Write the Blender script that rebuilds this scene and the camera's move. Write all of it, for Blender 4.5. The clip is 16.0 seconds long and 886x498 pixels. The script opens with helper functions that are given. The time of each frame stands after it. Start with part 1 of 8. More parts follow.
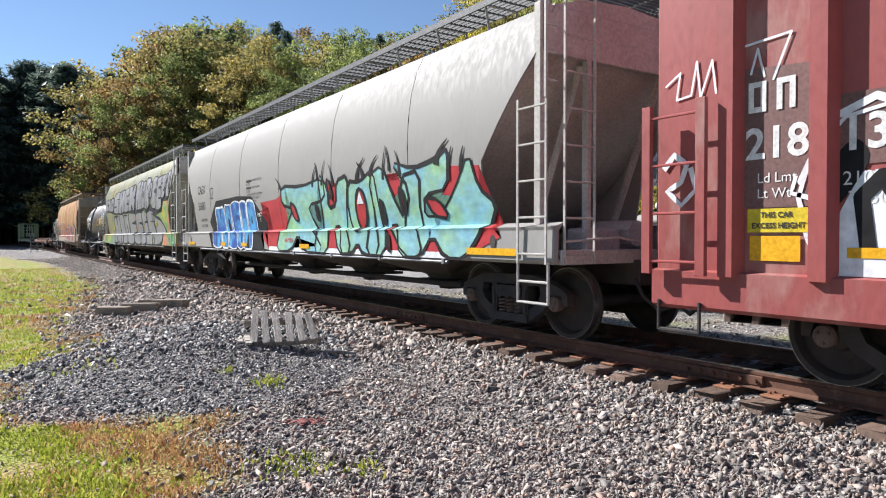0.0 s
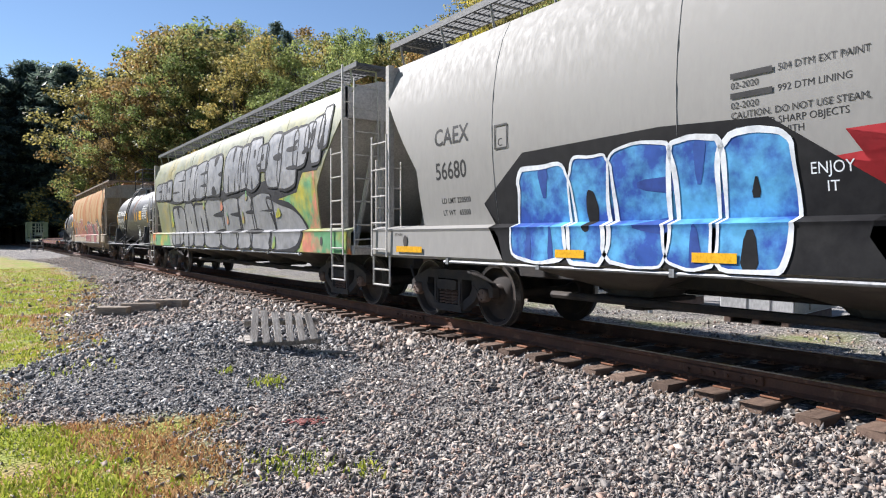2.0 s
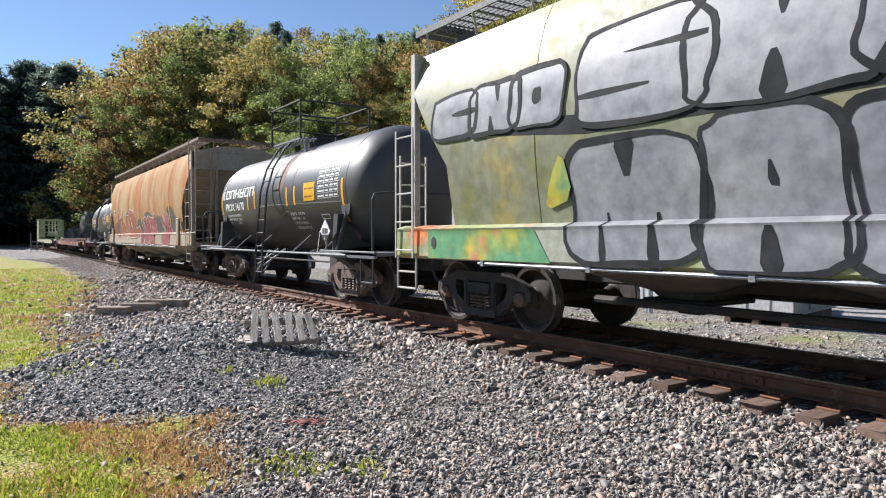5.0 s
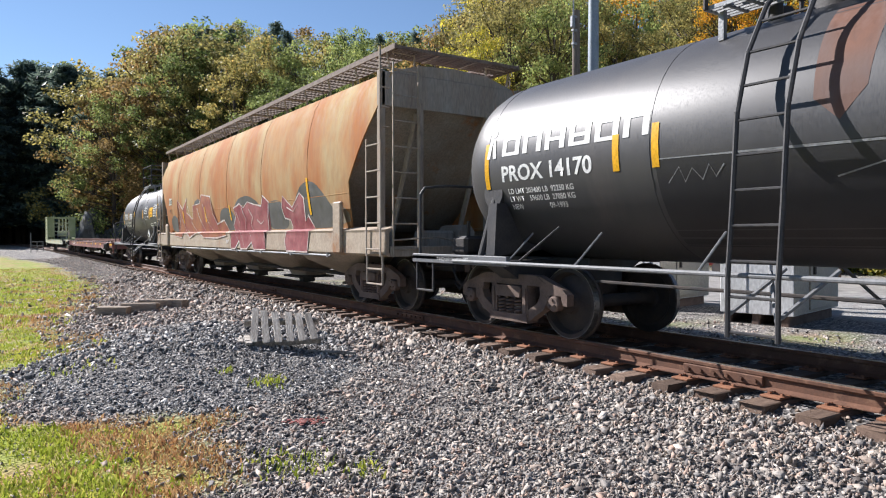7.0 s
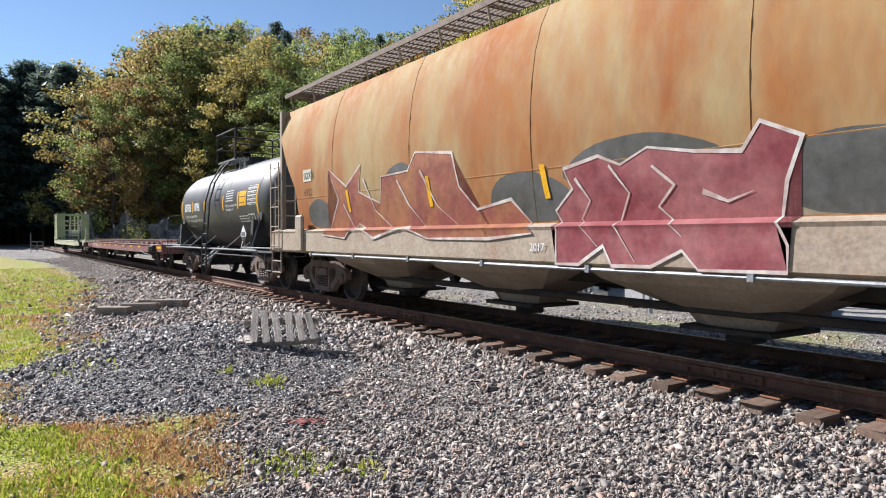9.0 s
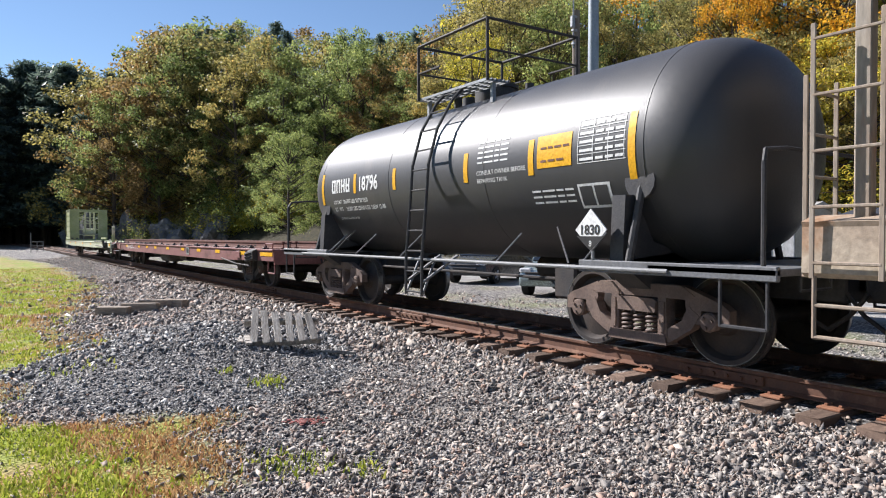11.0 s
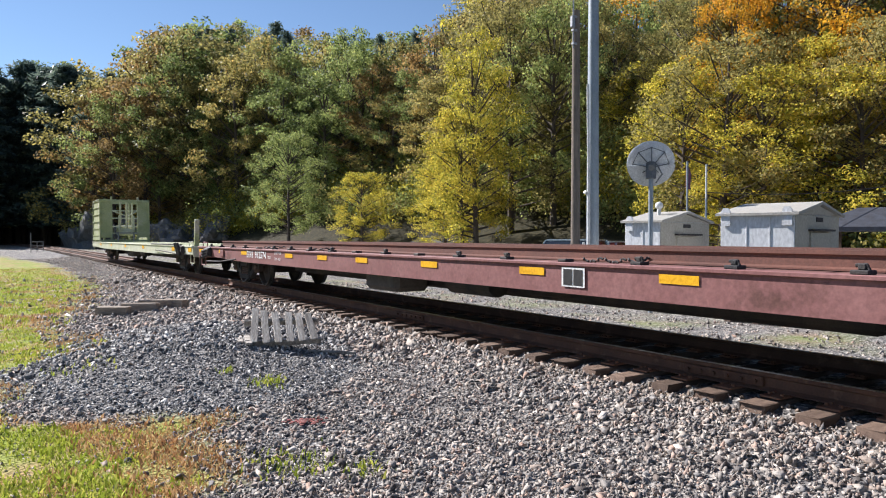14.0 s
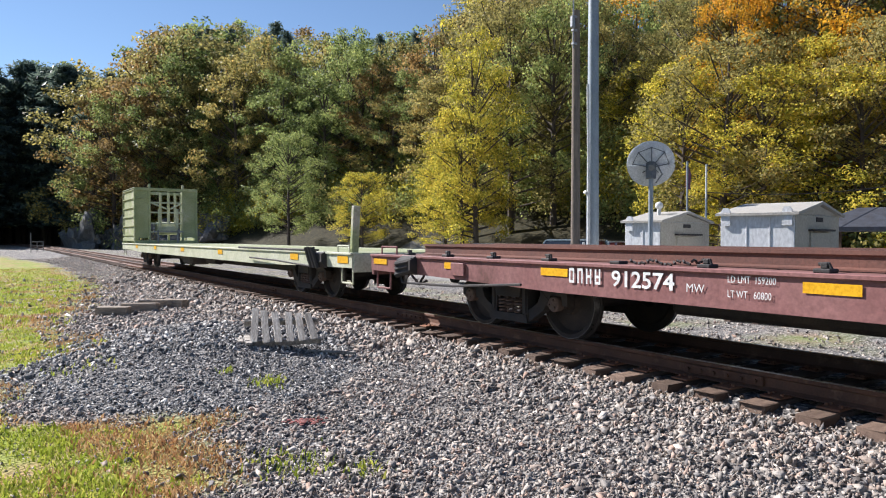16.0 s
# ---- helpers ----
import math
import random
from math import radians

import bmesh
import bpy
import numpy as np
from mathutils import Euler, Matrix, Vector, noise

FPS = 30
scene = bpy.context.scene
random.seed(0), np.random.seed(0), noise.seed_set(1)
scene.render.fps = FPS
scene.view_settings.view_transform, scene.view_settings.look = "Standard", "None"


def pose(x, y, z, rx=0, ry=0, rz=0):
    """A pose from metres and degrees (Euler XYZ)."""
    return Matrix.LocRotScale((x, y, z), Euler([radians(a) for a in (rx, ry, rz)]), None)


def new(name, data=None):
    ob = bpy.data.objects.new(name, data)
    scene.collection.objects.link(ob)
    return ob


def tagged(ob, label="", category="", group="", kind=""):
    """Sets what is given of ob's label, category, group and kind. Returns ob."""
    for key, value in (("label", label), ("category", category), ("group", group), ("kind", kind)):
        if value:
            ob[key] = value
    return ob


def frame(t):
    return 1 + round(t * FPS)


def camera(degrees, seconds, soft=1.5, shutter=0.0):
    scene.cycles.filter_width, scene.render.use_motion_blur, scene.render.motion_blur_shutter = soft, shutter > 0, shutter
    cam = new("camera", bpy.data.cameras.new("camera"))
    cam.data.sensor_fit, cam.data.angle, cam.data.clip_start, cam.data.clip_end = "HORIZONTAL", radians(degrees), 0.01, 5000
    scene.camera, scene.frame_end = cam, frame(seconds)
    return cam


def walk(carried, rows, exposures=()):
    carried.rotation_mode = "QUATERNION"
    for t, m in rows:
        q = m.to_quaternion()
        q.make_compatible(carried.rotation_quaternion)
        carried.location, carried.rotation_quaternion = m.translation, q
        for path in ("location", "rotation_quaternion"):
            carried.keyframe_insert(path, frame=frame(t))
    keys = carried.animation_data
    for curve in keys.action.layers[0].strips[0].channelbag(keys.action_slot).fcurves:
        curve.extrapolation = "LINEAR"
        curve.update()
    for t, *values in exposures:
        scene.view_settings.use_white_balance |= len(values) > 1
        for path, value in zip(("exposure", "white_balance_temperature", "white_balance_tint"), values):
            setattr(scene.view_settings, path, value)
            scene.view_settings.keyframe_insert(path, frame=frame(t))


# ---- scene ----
# Rail tops at z = 0; y runs along the track to the tunnel, x across it; the eye stands at x = y = 0.
CAM_H = 1.30
TURN, TILT = 33.78, -1.0
cam = camera(66.2, 16.0, soft=1.1)
eye_pose = pose(0, 0, CAM_H, 90 + TILT, 0, -TURN)
walk(cam, [(0.0, eye_pose), (16.0, eye_pose)], exposures=[(0.0, 1.06, 6250, 14), (16.0, 1.06, 6250, 14)])

# ---- light ----
SUN_EL, SUN_AZ = 36.0, 24.0          # degrees up, and from the track's far end towards the eye's side
sun_way = Vector((-math.cos(radians(SUN_EL)) * math.sin(radians(SUN_AZ)),
                  math.cos(radians(SUN_EL)) * math.cos(radians(SUN_AZ)), math.sin(radians(SUN_EL))))
world = bpy.data.worlds.new("sky")
scene.world = world
world.use_nodes = True
wn = world.node_tree
sky = wn.nodes.new("ShaderNodeTexSky")
sky.sky_type = 'NISHITA'
sky.sun_disc = False
sky.sun_elevation = radians(SUN_EL)
sky.sun_rotation = radians(-SUN_AZ)
sky.air_density, sky.dust_density, sky.ozone_density = 1.0, 0.0, 3.2
wn.links.new(sky.outputs[0], wn.nodes["Background"].inputs[0])
wn.nodes["Background"].inputs[1].default_value = 0.058
sun = new("sun", bpy.data.lights.new("sun", 'SUN'))
sun.data.energy, sun.data.angle, sun.data.color = 5.0, radians(0.5), (1.0, 0.965, 0.91)
sun.rotation_mode = 'QUATERNION'
sun.rotation_quaternion = sun_way.to_track_quat('Z', 'Y')

# ---- materials ----
MATS = {}


def mat(name, a, b=None, rough=0.6, metal=0.0, scale=2.0, fine=30.0, bump=0.15, amount=0.5, stretch=(1, 1, 1), c=None, rand=0.0,
        c_scale=0.7, c_low=0.55, c_high=0.65, spec=0.28, coords="Object", translucent=0.0, bump_dist=0.02, speck=0.55):
    """A surface: base a, patches b at a large scale, spots c, fine grain and relief."""
    if name in MATS:
        return MATS[name]
    m = bpy.data.materials.new(name)
    m.use_nodes = True
    nt = m.node_tree
    N, L = nt.nodes, nt.links
    p = N["Principled BSDF"]
    p.inputs["Roughness"].default_value = rough
    p.inputs["Metallic"].default_value = metal
    p.inputs["Specular IOR Level"].default_value = spec
    tc = N.new("ShaderNodeTexCoord")
    mp = N.new("ShaderNodeMapping")
    mp.inputs["Scale"].default_value = stretch
    L.new(tc.outputs[coords], mp.inputs["Vector"])

    def noise_node(s, detail=5.0):
        n = N.new("ShaderNodeTexNoise")
        n.inputs["Scale"].default_value = s
        n.inputs["Detail"].default_value = detail
        n.inputs["Roughness"].default_value = 0.62
        L.new(mp.outputs[0], n.inputs["Vector"])
        return n.outputs["Fac"]

    def span(src, lo, hi, to0=0.0, to1=1.0):
        r = N.new("ShaderNodeMapRange")
        for key, v in zip(("From Min", "From Max", "To Min", "To Max"), (lo, hi, to0, to1)):
            r.inputs[key].default_value = v
        L.new(src, r.inputs["Value"])
        return r.outputs[0]

    def mix(fac, x, y, blend='MIX'):
        n = N.new("ShaderNodeMix")
        n.data_type, n.blend_type = 'RGBA', blend
        for sock, v in ((n.inputs["Factor"], fac), (n.inputs["A"], x), (n.inputs["B"], y)):
            if isinstance(v, (int, float)):
                sock.default_value = v
            elif isinstance(v, tuple):
                sock.default_value = (*v, 1.0)
            else:
                L.new(v, sock)
        return n.outputs["Result"]

    b = b or tuple(v * 0.7 for v in a)
    col = mix(span(noise_node(scale), 0.38, 0.66, 0.0, amount * 1.6), a, b)
    if c:
        col = mix(span(noise_node(c_scale, 8.0), c_low, c_high), col, c)
    grain = noise_node(fine, 3.0)
    col = mix(speck, col, span(grain, 0.25, 0.75, 0.45, 1.35), 'MULTIPLY')
    if rand:
        oi = N.new("ShaderNodeObjectInfo")
        col = mix(1.0, col, span(oi.outputs["Random"], 0.0, 1.0, 1.0 - rand, 1.0 + rand), 'MULTIPLY')
    L.new(col, p.inputs["Base Color"])
    L.new(span(grain, 0.3, 0.7, max(rough - 0.1, 0.03), min(rough + 0.12, 1.0)), p.inputs["Roughness"])
    if bump:
        bn = N.new("ShaderNodeBump")
        bn.inputs["Strength"].default_value = bump
        bn.inputs["Distance"].default_value = bump_dist
        L.new(grain, bn.inputs["Height"])
        L.new(bn.outputs[0], p.inputs["Normal"])
    if translucent:
        tr = N.new("ShaderNodeBsdfTranslucent")
        L.new(col, tr.inputs["Color"])
        ms = N.new("ShaderNodeMixShader")
        ms.inputs[0].default_value = translucent
        L.new(p.outputs[0], ms.inputs[1])
        L.new(tr.outputs[0], ms.inputs[2])
        L.new(ms.outputs[0], N["Material Output"].inputs[0])
    MATS[name] = m
    return m


def island_mat(name, stops, rough=0.85, grain=60.0, bump=0.4, translucent=0.0, tint=0.0, base_noise=0.0):
    """Pieces that differ one by one: colour from each island's own chance, with grain."""
    m = bpy.data.materials.new(name)
    m.use_nodes = True
    N, L = m.node_tree.nodes, m.node_tree.links
    p = N["Principled BSDF"]
    p.inputs["Roughness"].default_value = rough
    p.inputs["Specular IOR Level"].default_value = 0.3 if bump else 0.12
    geo = N.new("ShaderNodeNewGeometry")
    ramp = N.new("ShaderNodeValToRGB")
    el = ramp.color_ramp.elements
    while len(el) < len(stops):
        el.new(0.5)
    for e, (pos, colr) in zip(el, stops):
        e.position, e.color = pos, (*colr, 1)
    tc = N.new("ShaderNodeTexCoord")
    if tint:
        oi = N.new("ShaderNodeObjectInfo")
        ad = N.new("ShaderNodeMath")
        ad.operation = 'MULTIPLY_ADD'
        ad.inputs[1].default_value = tint
        L.new(oi.outputs["Random"], ad.inputs[0])
        sc = N.new("ShaderNodeMath")
        sc.operation = 'MULTIPLY'
        sc.inputs[1].default_value = 1.0 - tint
        L.new(geo.outputs["Random Per Island"], sc.inputs[0])
        L.new(sc.outputs[0], ad.inputs[2])
        L.new(ad.outputs[0], ramp.inputs[0])
    else:
        L.new(geo.outputs["Random Per Island"], ramp.inputs[0])
    nz = N.new("ShaderNodeTexNoise")
    nz.inputs["Scale"].default_value = grain
    L.new(tc.outputs["Object"], nz.inputs["Vector"])
    mx = N.new("ShaderNodeMix")
    mx.data_type, mx.blend_type = 'RGBA', 'MULTIPLY'
    mx.inputs["Factor"].default_value = 0.6
    mr = N.new("ShaderNodeMapRange")
    for key, v in zip(("From Min", "From Max", "To Min", "To Max"), (0.25, 0.75, 0.5, 1.4)):
        mr.inputs[key].default_value = v
    L.new(nz.outputs["Fac"], mr.inputs["Value"])
    L.new(ramp.outputs[0], mx.inputs["A"])
    L.new(mr.outputs[0], mx.inputs["B"])
    L.new(mx.outputs["Result"], p.inputs["Base Color"])
    if bump:
        bn = N.new("ShaderNodeBump")
        bn.inputs["Strength"].default_value = bump
        bn.inputs["Distance"].default_value = 0.01
        L.new(nz.outputs["Fac"], bn.inputs["Height"])
        L.new(bn.outputs[0], p.inputs["Normal"])
    if translucent:
        tr = N.new("ShaderNodeBsdfTranslucent")
        L.new(mx.outputs["Result"], tr.inputs["Color"])
        ms = N.new("ShaderNodeMixShader")
        ms.inputs[0].default_value = translucent
        L.new(p.outputs[0], ms.inputs[1])
        L.new(tr.outputs[0], ms.inputs[2])
        L.new(ms.outputs[0], N["Material Output"].inputs[0])
    return m


# ---- mesh helpers ----
def part(name, bm, material, parent=None, label="", smooth=False, at=None, paint=False):
    """Links a bmesh as one mesh object under a thing or a part."""
    me = bpy.data.meshes.new(name)
    if paint:
        bm.normal_update()
        bmesh.ops.reverse_faces(bm, faces=[f for f in bm.faces if f.normal.x > 0])
    else:
        bmesh.ops.recalc_face_normals(bm, faces=bm.faces)
    if smooth:
        for f in bm.faces:
            f.smooth = True
    bm.to_mesh(me)
    bm.free()
    me.materials.append(material)
    if smooth:
        me.set_sharp_from_angle(angle=radians(38))
    ob = new(name, me)
    ob.parent = parent
    if at is not None:
        ob.matrix_basis = at
    if label:
        tagged(ob, label)
    return ob


def raw_mesh(name, verts, faces, material):
    me = bpy.data.meshes.new(name)
    verts = np.asarray(verts, dtype=np.float32)
    faces = np.asarray(faces, dtype=np.int32)
    k = faces.shape[1]
    me.vertices.add(len(verts))
    me.vertices.foreach_set("co", verts.ravel())
    me.loops.add(faces.size)
    me.loops.foreach_set("vertex_index", faces.ravel())
    me.polygons.add(len(faces))
    me.polygons.foreach_set("loop_start", np.arange(0, faces.size, k, dtype=np.int32))
    me.update(calc_edges=True)
    me.validate()
    me.materials.append(material)
    return me


def box(bm, x0, x1, y0, y1, z0, z1, bevel=0.0, m=None):
    r = bmesh.ops.create_cube(bm, size=1.0, matrix=Matrix.Translation(((x0 + x1) / 2, (y0 + y1) / 2, (z0 + z1) / 2))
                              @ Matrix.Diagonal((abs(x1 - x0), abs(y1 - y0), abs(z1 - z0), 1)))
    vs = r["verts"]
    if bevel:
        es = {e for v in vs for e in v.link_edges}
        out = bmesh.ops.bevel(bm, geom=list(es), offset=bevel, segments=1, affect='EDGES')
        vs = list({v for f in out["faces"] for v in f.verts})
    if m is not None:
        bmesh.ops.transform(bm, matrix=m, verts=vs)
    return vs


def tube(bm, p, q, r, n=8, r2=None):
    p, q = Vector(p), Vector(q)
    d = q - p
    m = Matrix.Translation((p + q) / 2) @ d.to_track_quat('Z', 'Y').to_matrix().to_4x4()
    bmesh.ops.create_cone(bm, cap_ends=True, segments=n, radius1=r, radius2=r if r2 is None else r2, depth=d.length, matrix=m)


def pipe(bm, pts, r, n=8):
    for a, b in zip(pts, pts[1:]):
        tube(bm, a, b, r, n)
    for a in pts[1:-1]:
        bmesh.ops.create_icosphere(bm, subdivisions=1, radius=r * 1.03, matrix=Matrix.Translation(a))


def prism(bm, pts, axis, lo, hi):
    """A flat outline pushed out along an axis."""
    def place(a, b, h):
        return {'x': (h, a, b), 'y': (a, h, b), 'z': (a, b, h)}[axis]
    lower = [bm.verts.new(place(a, b, lo)) for a, b in pts]
    upper = [bm.verts.new(place(a, b, hi)) for a, b in pts]
    bm.faces.new(lower)
    bm.faces.new(list(reversed(upper)))
    for i in range(len(pts)):
        j = (i + 1) % len(pts)
        bm.faces.new((lower[j], lower[i], upper[i], upper[j]))


def loft(bm, rings, cap=True, closed=True):
    vs = [[bm.verts.new(p) for p in ring] for ring in rings]
    n = len(vs[0])
    for a, b in zip(vs, vs[1:]):
        for i in range(n if closed else n - 1):
            j = (i + 1) % n
            bm.faces.new((a[i], a[j], b[j], b[i]))
    if cap:
        bm.faces.new(vs[0])
        bm.faces.new(list(reversed(vs[-1])))


def empty(name, label, category, group="", at=None):
    ob = new(name)
    ob.empty_display_size = 0.3
    if at is not None:
        ob.matrix_basis = at
    return tagged(ob, label, category, group)


def vnoise(x, y, s, seed=0.0):
    return noise.noise(Vector((x * s + seed * 7.3, y * s - seed * 3.1, seed)))


# ---- the track's line ----
TRACK_X, R_CURVE, Y_CURVE, TUNNEL_Y = 6.97, 1150.0, 80.0, 166.0


def track_x(y):
    return TRACK_X - (max(y - Y_CURVE, 0.0) ** 2) / (2 * R_CURVE)


def heading(y):
    return max(y - Y_CURVE, 0.0) / R_CURVE


# ---- ground ----
def grass_amount(x, y):
    n = 0.9 * vnoise(x, y, 0.55, 2) + 0.6 * vnoise(x, y, 1.9, 3)
    if y < 16.8:
        far = 1.4
    elif y < 25.0:
        far = 1.4 + (y - 16.8) * 0.24
    else:
        far = 3.4 - max(y - 50.0, 0.0) * 0.11
    lawn = min(max((far + 0.45 - x) * 0.8 + 0.55 * n, 0), 1) if y > 10.0 else 0.0
    if 8.0 < y <= 10.0:
        lawn = min(max((0.15 * y - 1.05 - x) * 1.3 + 0.5 * n, 0), 1)
    edge = 2.1 - max(5.6 - y, 0) * 0.75 - max(y - 6.4, 0) * 1.5
    near = min(max((edge - x) * 1.3 + 1.5 * n, 0), 1) if y < 8.0 else 0.0
    return max(lawn, near)


def mound(x, y):
    a = ((x - 2.1) / 1.9) ** 2 + ((y - 9.6) / 2.9) ** 2
    b = ((x - 3.3) / 1.2) ** 2 + ((y - 11.0) / 2.2) ** 2
    return 0.34 * math.exp(-a * 1.3) + 0.16 * math.exp(-b * 1.2)


def hill(x, y):
    """Height of the wooded hillside above the flat."""
    # the foot of the hill runs from beside the tunnel to behind the lot
    foot = 40.0 - 0.20 * max(y, -60.0) + 0.0005 * max(y - 60, 0) ** 2
    d = x - max(foot, 14.0)
    h = max(d, 0.0) * (0.50 + 0.5 * min(max((y - 90) / 60, 0), 1))
    e = y - (TUNNEL_Y + 2.0) + 0.12 * abs(x - track_x(TUNNEL_Y))
    h = max(h, min(max(e, 0.0) * 0.9, 34.0)) if x < 60 else h
    return min(h, 38.0)


def ground_z(x, y):
    tx = track_x(y)
    d = abs(x - tx)
    z = -0.42
    if d < 1.75:
        z = -0.275 + (0.04 if d < 1.1 else 0.0)
    elif d < 3.1:
        k = (d - 1.75) / 1.35
        z = -0.275 - 0.145 * k * k * (3 - 2 * k)
    z += mound(x, y)
    if d > 2.0:
        z += 0.025 * vnoise(x, y, 0.6, 5) + 0.012 * vnoise(x, y, 2.3, 6)
    if x > 11.0:
        z -= 0.03
    if y < TUNNEL_Y + 1.5 or d > 4.5:
        z += hill(x, y)
    return z


def axis_steps(marks):
    out = []
    for (a, b, step) in marks:
        n = max(1, round((b - a) / step))
        out += [a + (b - a) * i / n for i in range(n)]
    return out + [marks[-1][1]]


def make_ground():
    xs = axis_steps([(-900, -200, 175), (-200, -20, 18), (-20, -2, 1.5), (-2, 11, 0.11), (11, 30, 0.8), (30, 130, 3.5), (130, 1500, 230)])
    ys = axis_steps([(-900, -100, 160), (-100, -4, 6), (-4, 1, 0.4), (1, 15, 0.11), (15, 45, 0.35), (45, 160, 1.4), (160, 230, 2.0), (230, 1800, 200)])
    verts = [(x, y, ground_z(x, y)) for y in ys for x in xs]
    w = len(xs)
    faces = [(j * w + i, j * w + i + 1, j * w + w + i + 1, j * w + w + i) for j in range(len(ys) - 1) for i in range(w - 1)]
    m = bpy.data.materials.new("ground_cover")
    m.use_nodes = True
    N, L = m.node_tree.nodes, m.node_tree.links
    p = N["Principled BSDF"]
    p.inputs["Roughness"].default_value = 0.92
    p.inputs["Specular IOR Level"].default_value = 0.2
    tc = N.new("ShaderNodeTexCoord")

    def nz(s, d=5.0):
        n = N.new("ShaderNodeTexNoise")
        n.inputs["Scale"].default_value, n.inputs["Detail"].default_value = s, d
        L.new(tc.outputs["Object"], n.inputs["Vector"])
        return n.outputs["Fac"]

    def ramp(src, stops):
        r = N.new("ShaderNodeValToRGB")
        el = r.color_ramp.elements
        while len(el) < len(stops):
            el.new(0.5)
        for e, (pos, colr) in zip(el, stops):
            e.position, e.color = pos, (*colr, 1)
        L.new(src, r.inputs[0])
        return r.outputs[0]

    def mix(fac, a, b, blend='MIX'):
        n = N.new("ShaderNodeMix")
        n.data_type, n.blend_type = 'RGBA', blend
        for sock, v in ((n.inputs["Factor"], fac), (n.inputs["A"], a), (n.inputs["B"], b)):
            if isinstance(v, (int, float)):
                sock.default_value = v
            else:
                L.new(v, sock)
        return n.outputs["Result"]

    vo = N.new("ShaderNodeTexVoronoi")
    vo.inputs["Scale"].default_value = 26.0
    L.new(tc.outputs["Object"], vo.inputs["Vector"])
    sep = N.new("ShaderNodeSeparateColor")
    L.new(vo.outputs["Color"], sep.inputs[0])
    gravel = ramp(sep.outputs[0], [(0.0, (0.045, 0.043, 0.043)), (0.45, (0.15, 0.14, 0.132)), (0.8, (0.30, 0.28, 0.255)), (1.0, (0.52, 0.48, 0.43))])
    gravel = mix(0.5, gravel, ramp(nz(0.9), [(0.3, (0.75, 0.78, 0.85)), (0.7, (1.0, 0.96, 0.9))]), 'MULTIPLY')
    grass = mix(ramp(nz(1.3), [(0.42, (0, 0, 0)), (0.66, (1, 1, 1))]), ramp(nz(40), [(0.3, (0.13, 0.165, 0.022)), (0.7, (0.31, 0.37, 0.06))]),
                ramp(nz(30), [(0.3, (0.24, 0.14, 0.065)), (0.7, (0.46, 0.31, 0.16))]))
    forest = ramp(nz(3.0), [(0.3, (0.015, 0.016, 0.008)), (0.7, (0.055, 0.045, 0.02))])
    at = N.new("ShaderNodeAttribute")
    at.attribute_name = "cover"
    cs = N.new("ShaderNodeSeparateColor")
    L.new(at.outputs["Color"], cs.inputs[0])
    col = mix(cs.outputs[0], gravel, grass)
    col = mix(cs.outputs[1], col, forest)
    lot = ramp(nz(2.0), [(0.3, (0.22, 0.21, 0.20)), (0.7, (0.34, 0.33, 0.31))])
    col = mix(cs.outputs[2], col, lot)
    L.new(col, p.inputs["Base Color"])
    bn = N.new("ShaderNodeBump")
    bn.inputs["Strength"].default_value, bn.inputs["Distance"].default_value = 0.8, 0.03
    L.new(vo.outputs["Distance"], bn.inputs["Height"])
    L.new(bn.outputs[0], p.inputs["Normal"])
    me = raw_mesh("ground", verts, faces, m)
    cover = me.color_attributes.new("cover", 'FLOAT_COLOR', 'POINT')
    vals = []
    for (x, y, z) in verts:
        near_track = abs(x - track_x(y)) < 3.6
        g = 0.0
        if x < 5 and -30 < y < 150 and not near_track:
            g = grass_amount(x, y)
        elif x >= 9.0 and y < 150:
            g = min(max(0.6 * vnoise(x, y, 0.7, 8) + (0.12 if 10.6 < x < 12.2 else -0.05), 0), 0.9)
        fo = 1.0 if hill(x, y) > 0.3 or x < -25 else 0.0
        lt = 1.0 if 15.2 < x < 31 and y < 60 and fo == 0 else 0.0
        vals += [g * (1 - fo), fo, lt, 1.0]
    cover.data.foreach_set("color", np.array(vals, dtype=np.float32))
    ob = new("ground", me)
    for f in me.polygons:
        f.use_smooth = True
    tagged(ob, "grey crushed-stone yard with dry patchy grass beside the track", "ground", kind="structure")


make_ground()


